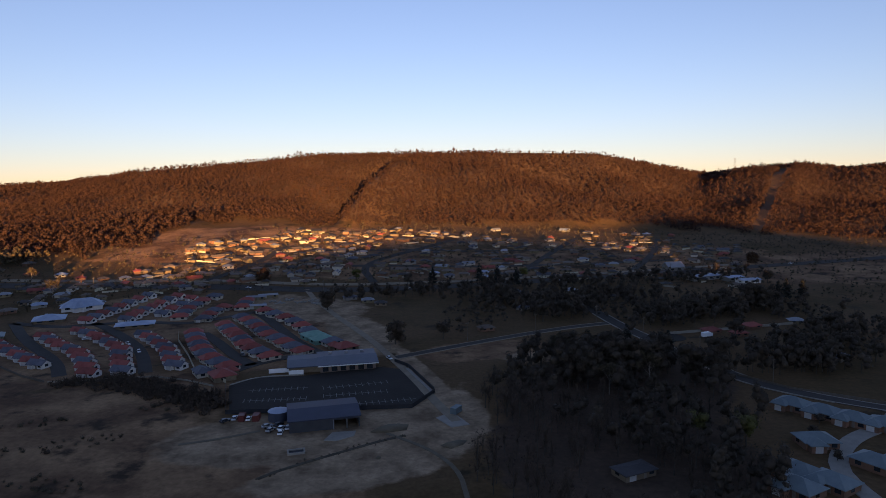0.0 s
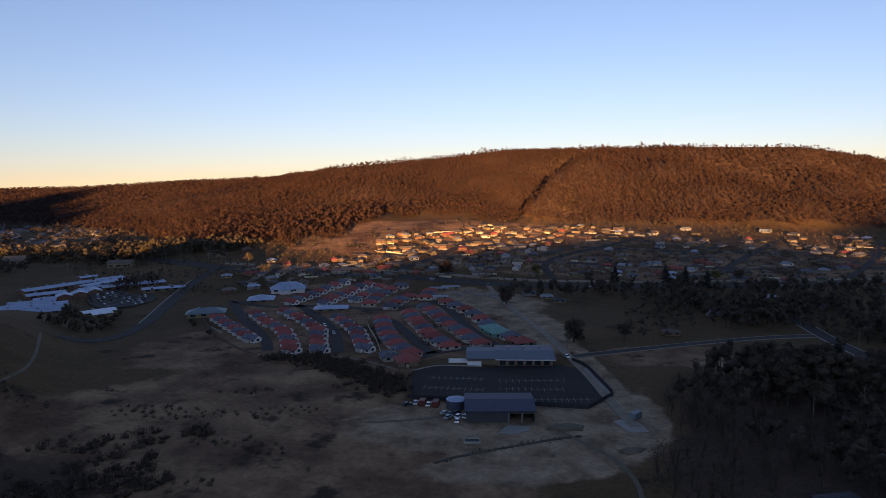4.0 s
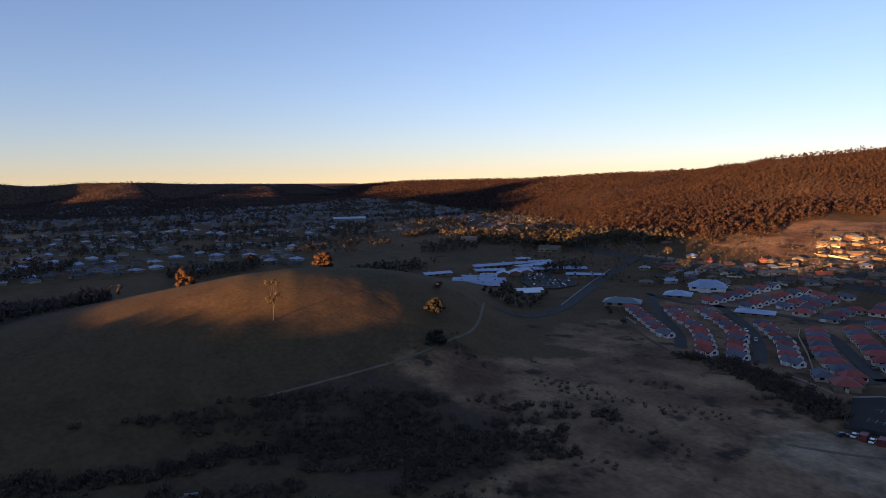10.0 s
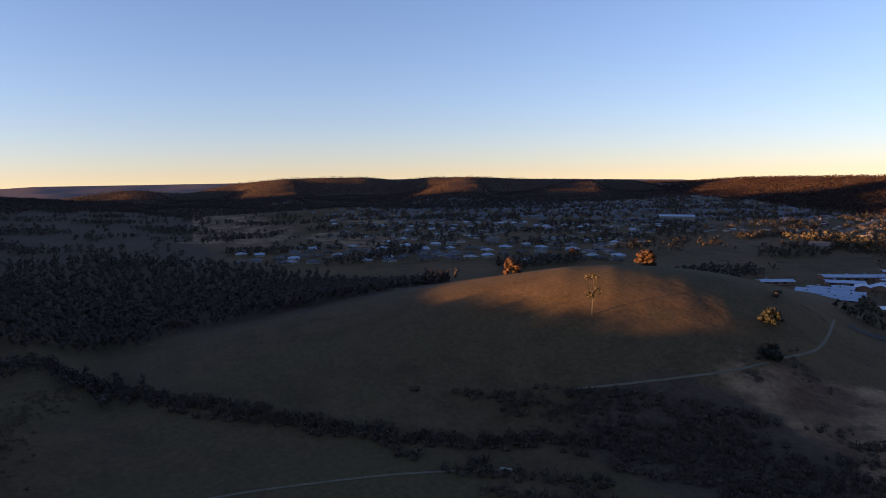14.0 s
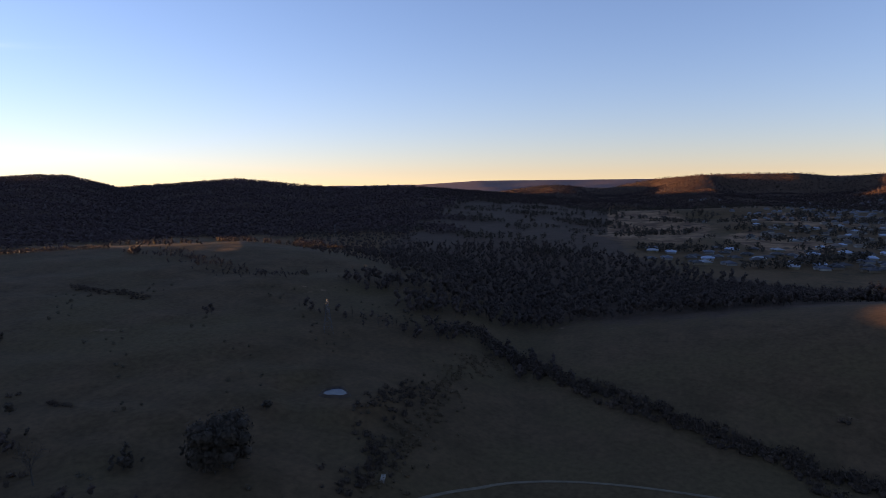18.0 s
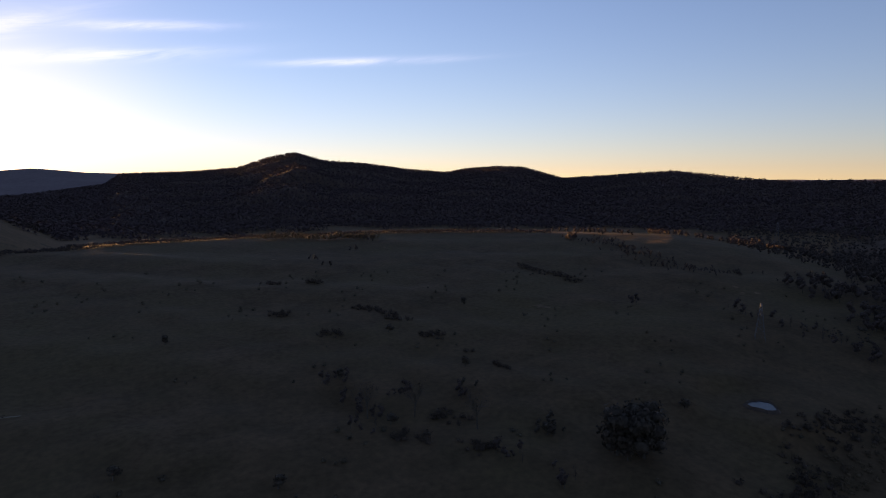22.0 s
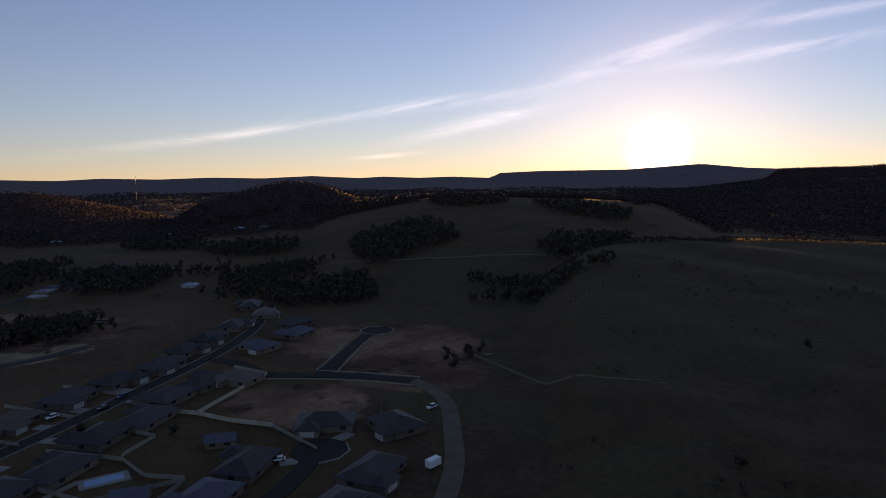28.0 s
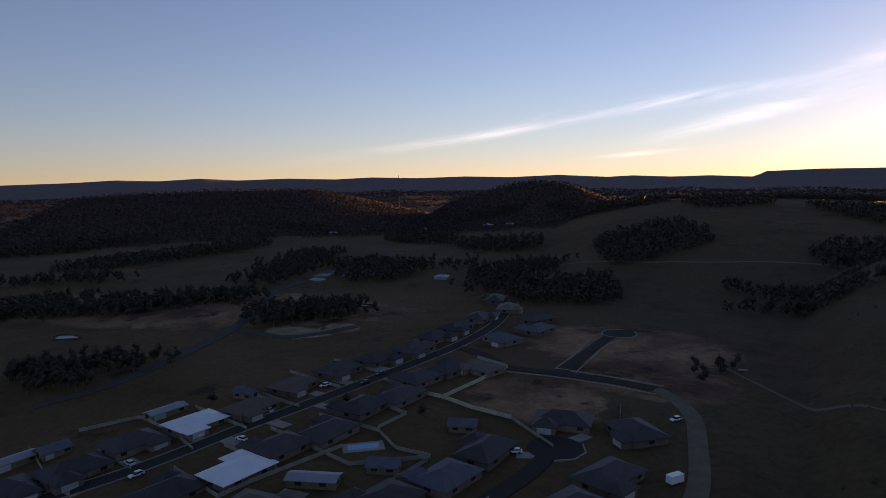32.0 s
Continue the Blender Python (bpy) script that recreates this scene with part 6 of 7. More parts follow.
# club hall
club = thing("club_hall", "wide club hall with a blue-grey metal roof and white fascia", "hall")
club.matrix_basis = pose(-58, 322, 0.1, 0, 0, 12)
part("hall_wall", Shape().box(9, 3, -1, 27, 22, 5.0), M["wall_dim"], club)
part("hall_roof", Shape().gable(9, 3, 4.0, 28, 25, 0.9, 0.8, 0.4), M["roof_navy"], club)
part("lounge_wall", Shape().box(-12, 4, -1, 15, 20, 4.3), M["wall_tan"], club)
part("lounge_roof", Shape().gable(-12, 4, 3.3, 15, 21, 0.7, 0.8, 0.4), M["roof_navy"], club)
part("fascia", Shape().box(9, -10.2, 3.35, 29.4, 0.4, 0.4), M["trim"], club, "white metal fascia")
for i in range(6):
    part("window", window_shape(-2 + i * 4.3, -8.0, 0.3, 2.8, 2.2, "S"), M["glass"], club)
part("entrance_wall", Shape().box(-24, -3, -1, 10, 0.4, 3.0), M["trim"], club, "low white screen wall")
part("entrance_wall", Shape().box(-16, -8, -1, 7, 0.4, 3.0), M["trim"], club, "low white screen wall")
for i in range(3):
    part("roof_vent", Shape().box(1 + i * 8, 9, 4.2, 1.8, 1.8, 1.4), M["steel"], club)

# works shed, tank, containers
shed = thing("works_shed", "dark steel works shed with a navy roof and an open bay", "shed")
shed.matrix_basis = pose(-48, 250, 0.1, 0, 0, 14)
part("wall", Shape().box(0, 10, -1, 26, 0.3, 5.6), M["wall_dark"], shed)
part("wall", Shape().box(-13, 0, -1, 0.3, 20, 5.6), M["wall_dark"], shed)
part("wall", Shape().box(13, 0, -1, 0.3, 20, 5.6), M["wall_dark"], shed)
part("wall", Shape().box(-5, -10, -1, 16, 0.3, 5.6), M["wall_dark"], shed)
part("lintel", Shape().box(8, -10, 3.4, 10, 0.3, 1.2), M["wall_dark"], shed)
for x in (3.2, 8.2):
    part("post", Shape().box(x, -10, -1, 0.4, 0.4, 4.6), M["steel"], shed)
part("roof", Shape().gable(0, 0, 4.6, 26, 20, 1.1, 0.7, 0.3), M["roof_night"], shed)
tank = thing("water_tank", "round pale steel water tank", "tank")
tank.matrix_basis = pose(-66, 252, 0)
part("drum", Shape().tube((0, 0, -0.5), (0, 0, 3.6), 4.0, 4.0, 28), M["roof_navy"], tank)
part("lid", Shape().tube((0, 0, 3.6), (0, 0, 4.3), 4.1, 0.4, 28), M["roof_zinc"], tank, "shallow pale conical lid")
for x, y, t in ((-80.3, 251.5, 96), (-74.6, 251.5, 93)):
    def container():
        ob = thing("shipping_container", "red steel shipping container on bare earth", "container", "shipping containers")
        part("box", Shape().box(0, 0, 0, 4.0, 2.4, 2.4), M["red_paint"], ob)
        for i in range(8):
            part("rib", Shape().box(-1.9 + i * 0.54, -1.33, 0.15, 0.2, 0.08, 2.3), M["red_paint"], ob)
        part("container_door", Shape().box(2.13, 0, 0.1, 0.08, 2.3, 2.4), M["red_paint"], ob)
        return ob
    place("container", container, x, y, t)

# fences
def fence(points, height, m, label, step=3.0, thick=0.08):
    ob = thing("fence", label, "fence", "", "")
    pts = along(points, step)
    ob.matrix_basis = pose(pts[0][0], pts[0][1], float(ground_z(pts[0][0], pts[0][1])))
    inv = ob.matrix_basis.inverted()
    me = Shape().box(0, 0, -0.5, step * 1.02, thick, height + 0.5).mesh("panel", m)
    for (x0, y0, _), (x1, y1, _) in zip(pts, pts[1:]):
        x, y = (x0 + x1) / 2, (y0 + y1) / 2
        q = part("panel", me, None, ob)
        q.matrix_basis = inv @ pose(x, y, float(ground_z(x, y)), 0, 0, math.degrees(math.atan2(y1 - y0, x1 - x0)))
    return ob


fence(((-101, 295), (-89, 258), (-14, 262.5), (-4.5, 282), (-18, 320), (-26, 330)), 1.9, M["fence_dark"], "dark steel fence round the car park")
fence(((-250, 352), (-235, 341)), 1.3, M["fence"], "pale boundary fence of the village")
fence(((-270, 372), (-235, 335), (-205, 312), (-189, 303)), 1.2, M["timber"], "weathered timber boundary fence of the village")
fence(((-163, 398), (-156, 379), (-137, 345), (-122, 315), (-102, 299)), 1.9, M["fence_pale"], "pale wall between the village and the estate")
fence(((-187, 302.5), (-178, 304), (-162, 306), (-140, 309.5), (-122, 303), (-106, 294)), 0.8, M["fence"], "low pale wall along the village edge")
fence(((136, 300), (150, 280), (182, 258)), 1.2, M["timber"], "dark timber fence beside the road")
fence(((130, 380), (170, 390), (215, 402)), 1.6, M["fence"], "pale paling fence behind houses")

yard_box = thing("site_box", "pale green steel site box on the concrete pad", "container")
yard_box.matrix_basis = pose(4, 256.5, float(ground_z(4, 256.5)) + 0.2, 0, 0, 60)
part("box", Shape().box(0, 0, 0, 5.0, 2.6, 2.5), M["roof_green"], yard_box)
part("container_door", Shape().box(2.53, 0, 0.15, 0.06, 2.2, 2.1), M["roof_green"], yard_box)
tray = thing("concrete_form", "low pale concrete form with a dark middle on bare earth", "formwork")
tray.matrix_basis = pose(-52, 220, float(ground_z(-52, 220)), 0, 0, 15)
for q in (-1, 1):
    part("side", Shape().box(0, q * 1.7, 0, 6.0, 0.5, 0.7), M["concrete"], tray)
    part("side", Shape().box(q * 2.75, 0, 0, 0.5, 2.9, 0.7), M["concrete"], tray)
part("floor", Shape().box(0, 0, 0, 5.0, 2.9, 0.25), M["fence_dark"], tray)
for x, y, rx, ry, hh in ((-21, 240.5, 9, 4.5, 0.9), (3, 226, 6, 4, 0.6), (-23, 214.6, 1.2, 1.0, 0.9)):
    r = np.random.RandomState(int(abs(x) * 7))
    lv, lf = lump(r, (0, 0, 0), 1.0, 1.0)
    mound = tagged(new("earth_mound", tri_mesh("earth_mound", lv * np.array((rx, ry, hh)), lf, [M["track"]])), "low mound of dark spoil on the bare yard", "mound", "earth mounds")
    mound.matrix_basis = pose(x, y, float(ground_z(x, y)), 0, 0, 25)
for az0, az1, d, k in ((14.5, 17.0, 735, -0.06), (10.2, 12.4, 765, 0.08), (6.5, 8.0, 745, 0.09), (12, 13.2, 690, -0.1), (19, 21.0, 640, 0.08), (1.5, 3.4, 735, -0.09)):
    pts = [(-(d + k * (a - az0) * 100) * math.sin(radians(a)), (d + k * (a - az0) * 100) * math.cos(radians(a))) for a in np.linspace(az0, az1, 6)]
    fence(pts, 1.5, M["fence_pale"], "pale cream fence above the hillside gardens", 6.0)

# power poles along the highway and lanes
def pole():
    ob = thing("power_pole", "tall timber power pole with a crossarm", "power pole", "power poles")
    part("pole", Shape().tube((0, 0, -1), (0, 0, 11), 0.2, 0.14), M["timber"], ob)
    part("crossarm", Shape().box(0, 0, 10.0, 2.4, 0.16, 0.16), M["timber"], ob)
    for x in (-1.0, 0.0, 1.0):
        part("insulator", Shape().tube((x, 0, 10.1), (x, 0, 10.5), 0.08), M["steel"], ob)
    return ob


for x, y, _ in along([(a, b - 11) for a, b in HIGHWAY[1:14]], 62):
    place("pole", pole, x, y, 80)
for x, y, _ in along(((-30, 352), (30, 380), (102, 418), (128, 345), (148, 290), (185, 262)), 45):
    place("pole", pole, x, y, 40)

# far town, thinned by clearings


def town_house(i):
    def build():
        r, w, text = TINTS[i]
        ob = thing("town_house", "small distant " + text, "house", "far town houses")
        part("wall", Shape().box(0, 0, -2, 9.5, 7, 4.4), M["wall_shade"], ob)
        part("roof", Shape().hip(0, 0, 2.4, 9.5, 7, 1.8, 0.5), M[r], ob)
        return ob
    return build


spots = []
for x, y, _ in polar_grid(42, 94, 860, 1900, 24, 91):
    d, az = math.hypot(x, y), math.degrees(math.atan2(-x, y))
    if range_depth(np.array(x), np.array(y), "east") > -0.01 and az < 60:
        continue
    dense = float(wave(x, y, 300, 34)) + 0.9 - max(0, az - 84) * 0.22 + (0.6 if 60 < az < 80 else 0) - (1.5 if d < 1000 and az < 62 else 0)
    if dense > rg.uniform(-0.3, 1.5):
        spots.append((d, x + rg.uniform(-9, 9), y + rg.uniform(-9, 9), rg.choice([20, 110]) + rg.uniform(-6, 6), int(rg.choice([0, 1, 0, 2, 6, 2, 2, 5, 5, 4]))))
spots.sort()
for d, x, y, t, i in spots[:290]:
    place(("town", i), town_house(i), x, y, t)
for x, y, _ in polar_grid(50.5, 61, 1950, 2500, 24, 93):
    if rg.uniform() < 0.55:
        spots.append((3000, x, y, rg.choice([20, 110]), 0))
walls, roofs = Shape(), Shape()
for d, x, y, t, i in spots[290:]:
    z = float(ground_z(x, y))
    if t > 60:
        walls.box(x, y, z - 2, 7, 10, 4.6), roofs.hip(x, y, z + 2.6, 7, 10, 1.8, 0.5)
    else:
        walls.box(x, y, z - 2, 10, 7, 4.6), roofs.hip(x, y, z + 2.6, 10, 7, 1.8, 0.5)
town = tagged(new("far_town", walls.mesh("far_town", M["wall_shade"])), "pale walls of the farthest town houses", "houses", kind="stuff")
tagged(new("far_town_roofs", roofs.mesh("far_town_roofs", M["roof_slate"])), "slate roofs of the farthest town houses", "houses", kind="stuff")
# the nearer valley estate beyond the woods
VALLEY = {}
for i in (2, 6, 1, 4):
    r, w, text = TINTS[i]
    VALLEY[i] = house("single-storey " + text, "house", "valley estate houses", 12, 9, M[r], M[w], 2.0, 2.3, (-3, 5, 2.4), detail=False)
for az, d in [(a, r) for r in (690, 715, 742, 775, 812) for a in np.arange(64, 97, 1.5)]:
    if rg.uniform() < 0.8 - max(0, az - 88) * 0.07:
        a = radians(az + rg.uniform(-0.5, 0.5))
        dd = d + rg.uniform(-10, 10)
        i = int(rg.choice([2, 6, 6, 2, 1, 4, 2]))
        place(("valley", i), VALLEY[i], -dd * math.sin(a), dd * math.cos(a), rg.choice([0, 90, 20]) + rg.uniform(-6, 6))

# ---- the west estate ----
WEST = {
    "w_dark": house("large brown-brick house with a charcoal hip roof", "house", "new estate houses", 18.5, 11.5, M["roof_dark"], M["wall_dim"], 2.8, 2.5, (-5, 7.5, 4.0)),
    "w_dark2": house("large brown-brick house with a dark hip roof", "house", "new estate houses", 17, 12.5, M["roof_dark"], M["wall_dim"], 2.8, 2.5, (4.6, 6.6, 3.6)),
    "w_brown": house("large brick house with a brown hip roof", "house", "new estate houses", 17, 11.5, M["roof_brown"], M["wall_dim"], 2.7, 2.5, (-4.6, 6.4, 3.6)),
    "w_slate": house("large house with a blue-grey hip roof", "house", "new estate houses", 17, 12, M["roof_slate"], M["wall_dim"], 2.7, 2.5, (4.6, 6.4, 3.6)),
    "w_white": house("large house with a bright white metal roof", "house", "new estate houses", 18, 12, M["roof_white"], M["wall_dim"], 2.0, 2.5, (-5, 7.5, 3.6)),
    "w_gable": house("garden shed with a dark gable roof and pale walls", "shed", "garden sheds", 9, 6, M["roof_slate"], M["wall_cream"], 1.6, 2.4, None, "gable"),
    "w_car": house("long carport with a pale grey roof", "garage", "garages", 14, 5.5, M["roof_grey"], M["wall_cream"], 0.7, 2.5, None, "gable"),
}
for key, x, y, t in (
        ("w_white", 214, -103, -84), ("w_dark2", 216, -82, -84), ("w_dark", 211, -63, -86), ("w_dark2", 214, -44, -86), ("w_brown", 210, -122, -82), ("w_brown", 220, -147, -80), ("w_dark", 223, -172, -84), ("w_dark2", 223, -194, -86), ("w_dark", 222, -217, -88),
        ("w_dark2", 231, -240, -84), ("w_dark", 236, -263, -80), ("w_dark2", 243, -290, -70), ("w_brown", 246, -322, -60), ("w_dark", 270, -340, 120),
        ("w_white", 167, -92, 97), ("w_dark", 172, -73, 96), ("w_dark2", 173, -54, 96), ("w_dark2", 172, -109, 97), ("w_dark", 170, -126, 99), ("w_dark2", 180, -149, 101), ("w_dark", 178, -166, 98), ("w_dark2", 188, -186, 94), ("w_dark", 187, -205, 92), ("w_brown", 178, -214, 180),
        ("w_slate", 202, -260, 172), ("w_slate", 200, -288, 92), ("w_dark", 214, -308, 80),
        ("w_car", 235, -53, -80), ("w_gable", 233, -64, -80), ("w_car", 235, -102, -82), ("w_car", 146, -103, 35), ("w_gable", 138, -122, 35), ("w_gable", 141, -160, 35), ("w_gable", 226, -130, 20),
        ("w_dark", 122, -149, 100), ("w_slate", 119, -128, 95), ("w_dark", 118, -185, 205), ("w_dark2", 95, -192, 150), ("w_dark2", 122, -108, 95), ("w_dark", 86, -158, -95), ("w_dark2", 84, -136, -95), ("w_brown", 143, -84, 20)):
    place(key, WEST[key], x, y, t)
for pts in (((246, -76), (240, -95), (215, -95.5), (196, -93)), ((243, -60), (214, -57)), ((232, -112), (196, -112)), ((236, -134), (200, -136)), ((240, -159), (206, -160)), ((240, -183), (210, -184)), ((188, -83), (160, -82)), ((190, -100.5), (160, -101)), ((190, -117.5), (148, -117)),
            ((188, -136), (160, -140)), ((160, -82), (160, -124)), ((165, -157), (163, -141), (146, -134), (134, -137)), ((165, -157), (192, -158)), ((148, -117), (133, -137), (130, -112)), ((134.5, -178), (110, -167)), ((112, -214), (105, -200)), ((104, -128), (104, -118))):
    fence(pts, 1.3, M["fence"], "pale metal fence between house lots")
for pts in (((192, -174), (167, -178), (151, -176.5), (134.5, -178)), ((167, -178), (172, -225.5), (192, -228.5))):
    fence(pts, 1.6, M["fence_pale"], "bright cream metal fence round a grassy lot")
van_box = thing("caravan", "small white caravan parked at the edge of the lots", "caravan")
van_box.matrix_basis = pose(72, -169, float(ground_z(72, -169)), 0, 0, 70)
part("body", Shape().box(0, 0, 0.5, 4.6, 2.2, 2.2), M["car0"], van_box)
part("window", Shape().box(0.4, -1.11, 1.5, 1.4, 0.05, 0.7), M["glass"], van_box)
for x in (-0.5, 0.5):
    for y in (-1.0, 1.0):
        part("wheel", Shape().tube((x, y - 0.1, 0.33), (x, y + 0.1, 0.33), 0.33, n=10), M["tyre"], van_box)
for x, y, t in ((204, -98, 5), (203, -77, 5), (201, -59, 5), (203, -126, 8), (206, -150, 8), (212, -166, 5), (212, -189, 5), (190, -104, 8), (192, -122, 8), (194, -143, 12), (199, -181, 5), (112, -158, 40), (108, -178, 80), (214, -222, 0)):
    ob = new("driveway", Shape().box(0, 0, -0.4, 9, 4.5, 0.62).mesh("driveway", M["concrete"]))
    ob.matrix_basis = pose(x, y, float(ground_z(x, y)), 0, 0, t)
    tagged(ob, "pale concrete driveway", "driveway", kind="structure")
pool = thing("swimming_pool", "small blue backyard swimming pool with a pale surround", "pool")
pool.matrix_basis = pose(155, -128.5, 10.0, 0, 0, 55)
part("surround", Shape().box(0, 0, -0.3, 13, 7, 0.5), M["concrete"], pool)
part("water", Shape().box(0, 0, 0.15, 10, 4, 0.08), M["pool"], pool, "clear blue water")


# ---- vehicles ----
def car(i):
    def build():
        text = ("white", "silver", "black", "red", "blue", "grey")[i]
        ob = thing("car", "parked %s car on the asphalt" % text, "car", "parked cars")
        m = M["car%d" % i]
        body = Shape().add([(-2.2, -0.85, 0.35), (2.2, -0.85, 0.35), (2.2, 0.85, 0.35), (-2.2, 0.85, 0.35), (-2.15, -0.85, 0.95), (2.1, -0.82, 0.8), (2.1, 0.82, 0.8), (-2.15, 0.85, 0.95)],
                           [(0, 3, 2, 1), (4, 5, 6, 7), (0, 1, 5, 4), (1, 2, 6, 5), (2, 3, 7, 6), (3, 0, 4, 7)])
        part("body", body, m, ob)
        cab = Shape().add([(-1.9, -0.8, 0.9), (1.0, -0.8, 0.86), (1.0, 0.8, 0.86), (-1.9, 0.8, 0.9), (-1.4, -0.66, 1.45), (0.3, -0.66, 1.45), (0.3, 0.66, 1.45), (-1.4, 0.66, 1.45)],
                          [(0, 1, 5, 4), (1, 2, 6, 5), (2, 3, 7, 6), (3, 0, 4, 7)])
        part("window_band", cab, M["glass"], ob, "dark glass")
        part("cabin_roof", Shape().box(-0.55, 0, 1.44, 1.75, 1.36, 0.06), m, ob)
        for x in (-1.35, 1.35):
            for y in (-0.8, 0.8):
                part("wheel", Shape().tube((x, y - 0.1, 0.33), (x, y + 0.1, 0.33), 0.33, n=10), M["tyre"], ob)
        return ob
    return build


def park(x, y, t, i, lift=0.24):
    return place(("car", i), car(i), x, y, t, lift)


for x, y, t, i in ((206, -62, 5, 1), (193, -74, 96, 0), (206, -99.5, 5, 0), (189, -106, 8, 0), (205, -126, 8, 1), (212.5, -157, 85, 0), (189, -142.5, 10, 1), (116.5, -156, 40, 0), (203, -170, 84, 2), (207, -182, 86, 4), (203, -76, 5, 1), (91, -213, 70, 0)):
    park(x, y, t, i, 0.26)
for k, (x0, y0, x1, y1, n) in enumerate(((-408, 429, -398, 444, 6), (-396, 417, -380, 436, 7), (-383, 406, -365, 432, 9), (-372, 397, -354, 424, 9), (-362, 390, -350, 410, 6))):
    for i in range(n):
        if rg.uniform() < 0.82:
            f = i / (n - 1)
            park(x0 + (x1 - x0) * f, y0 + (y1 - y0) * f, -40 + rg.uniform(-3, 3), int(rg.choice([0, 0, 1, 2, 3, 4, 5])))
for x, y, t, i in ((-300, 540.5, 0, 0), (-160, 534.5, 0, 1), (-30, 540, 5, 0), (110, 570, 10, 0), (330, 626, 15, 0), (-65.8, 239.3, 70, 5), (-62.3, 241, 80, 0), (-61.5, 236.5, 95, 0), (-59.6, 241.5, 85, 1), (-64, 244.5, 60, 2), (-68, 243, 40, 5), (-83.2, 251.8, 95, 1), (-77.4, 251, 95, 0), (-86, 249, 50, 2), (118, 366, -75, 2), (-213, 385, 40, 0), (-182, 372, -50, 0), (-168, 355, -60, 1), (-108, 345, -60, 2), (-88, 372, -60, 1), (-29, 335, -60, 0)):
    park(x, y, t, i, 0.26)
van = thing("delivery_van", "white boxy van parked beside the road", "van")
van.matrix_basis = pose(150, 372, 0.2, 0, 0, 20)
part("box", Shape().box(-0.8, 0, 0.7, 5.0, 2.2, 2.4), M["car0"], van)
part("cab", Shape().box(2.6, 0, 0.6, 1.8, 2.0, 1.7), M["car0"], van)
for x in (-2.4, 2.4):
    for y in (-0.95, 0.95):
        part("wheel", Shape().tube((x, y - 0.12, 0.42), (x, y + 0.12, 0.42), 0.42, n=10), M["tyre"], van)


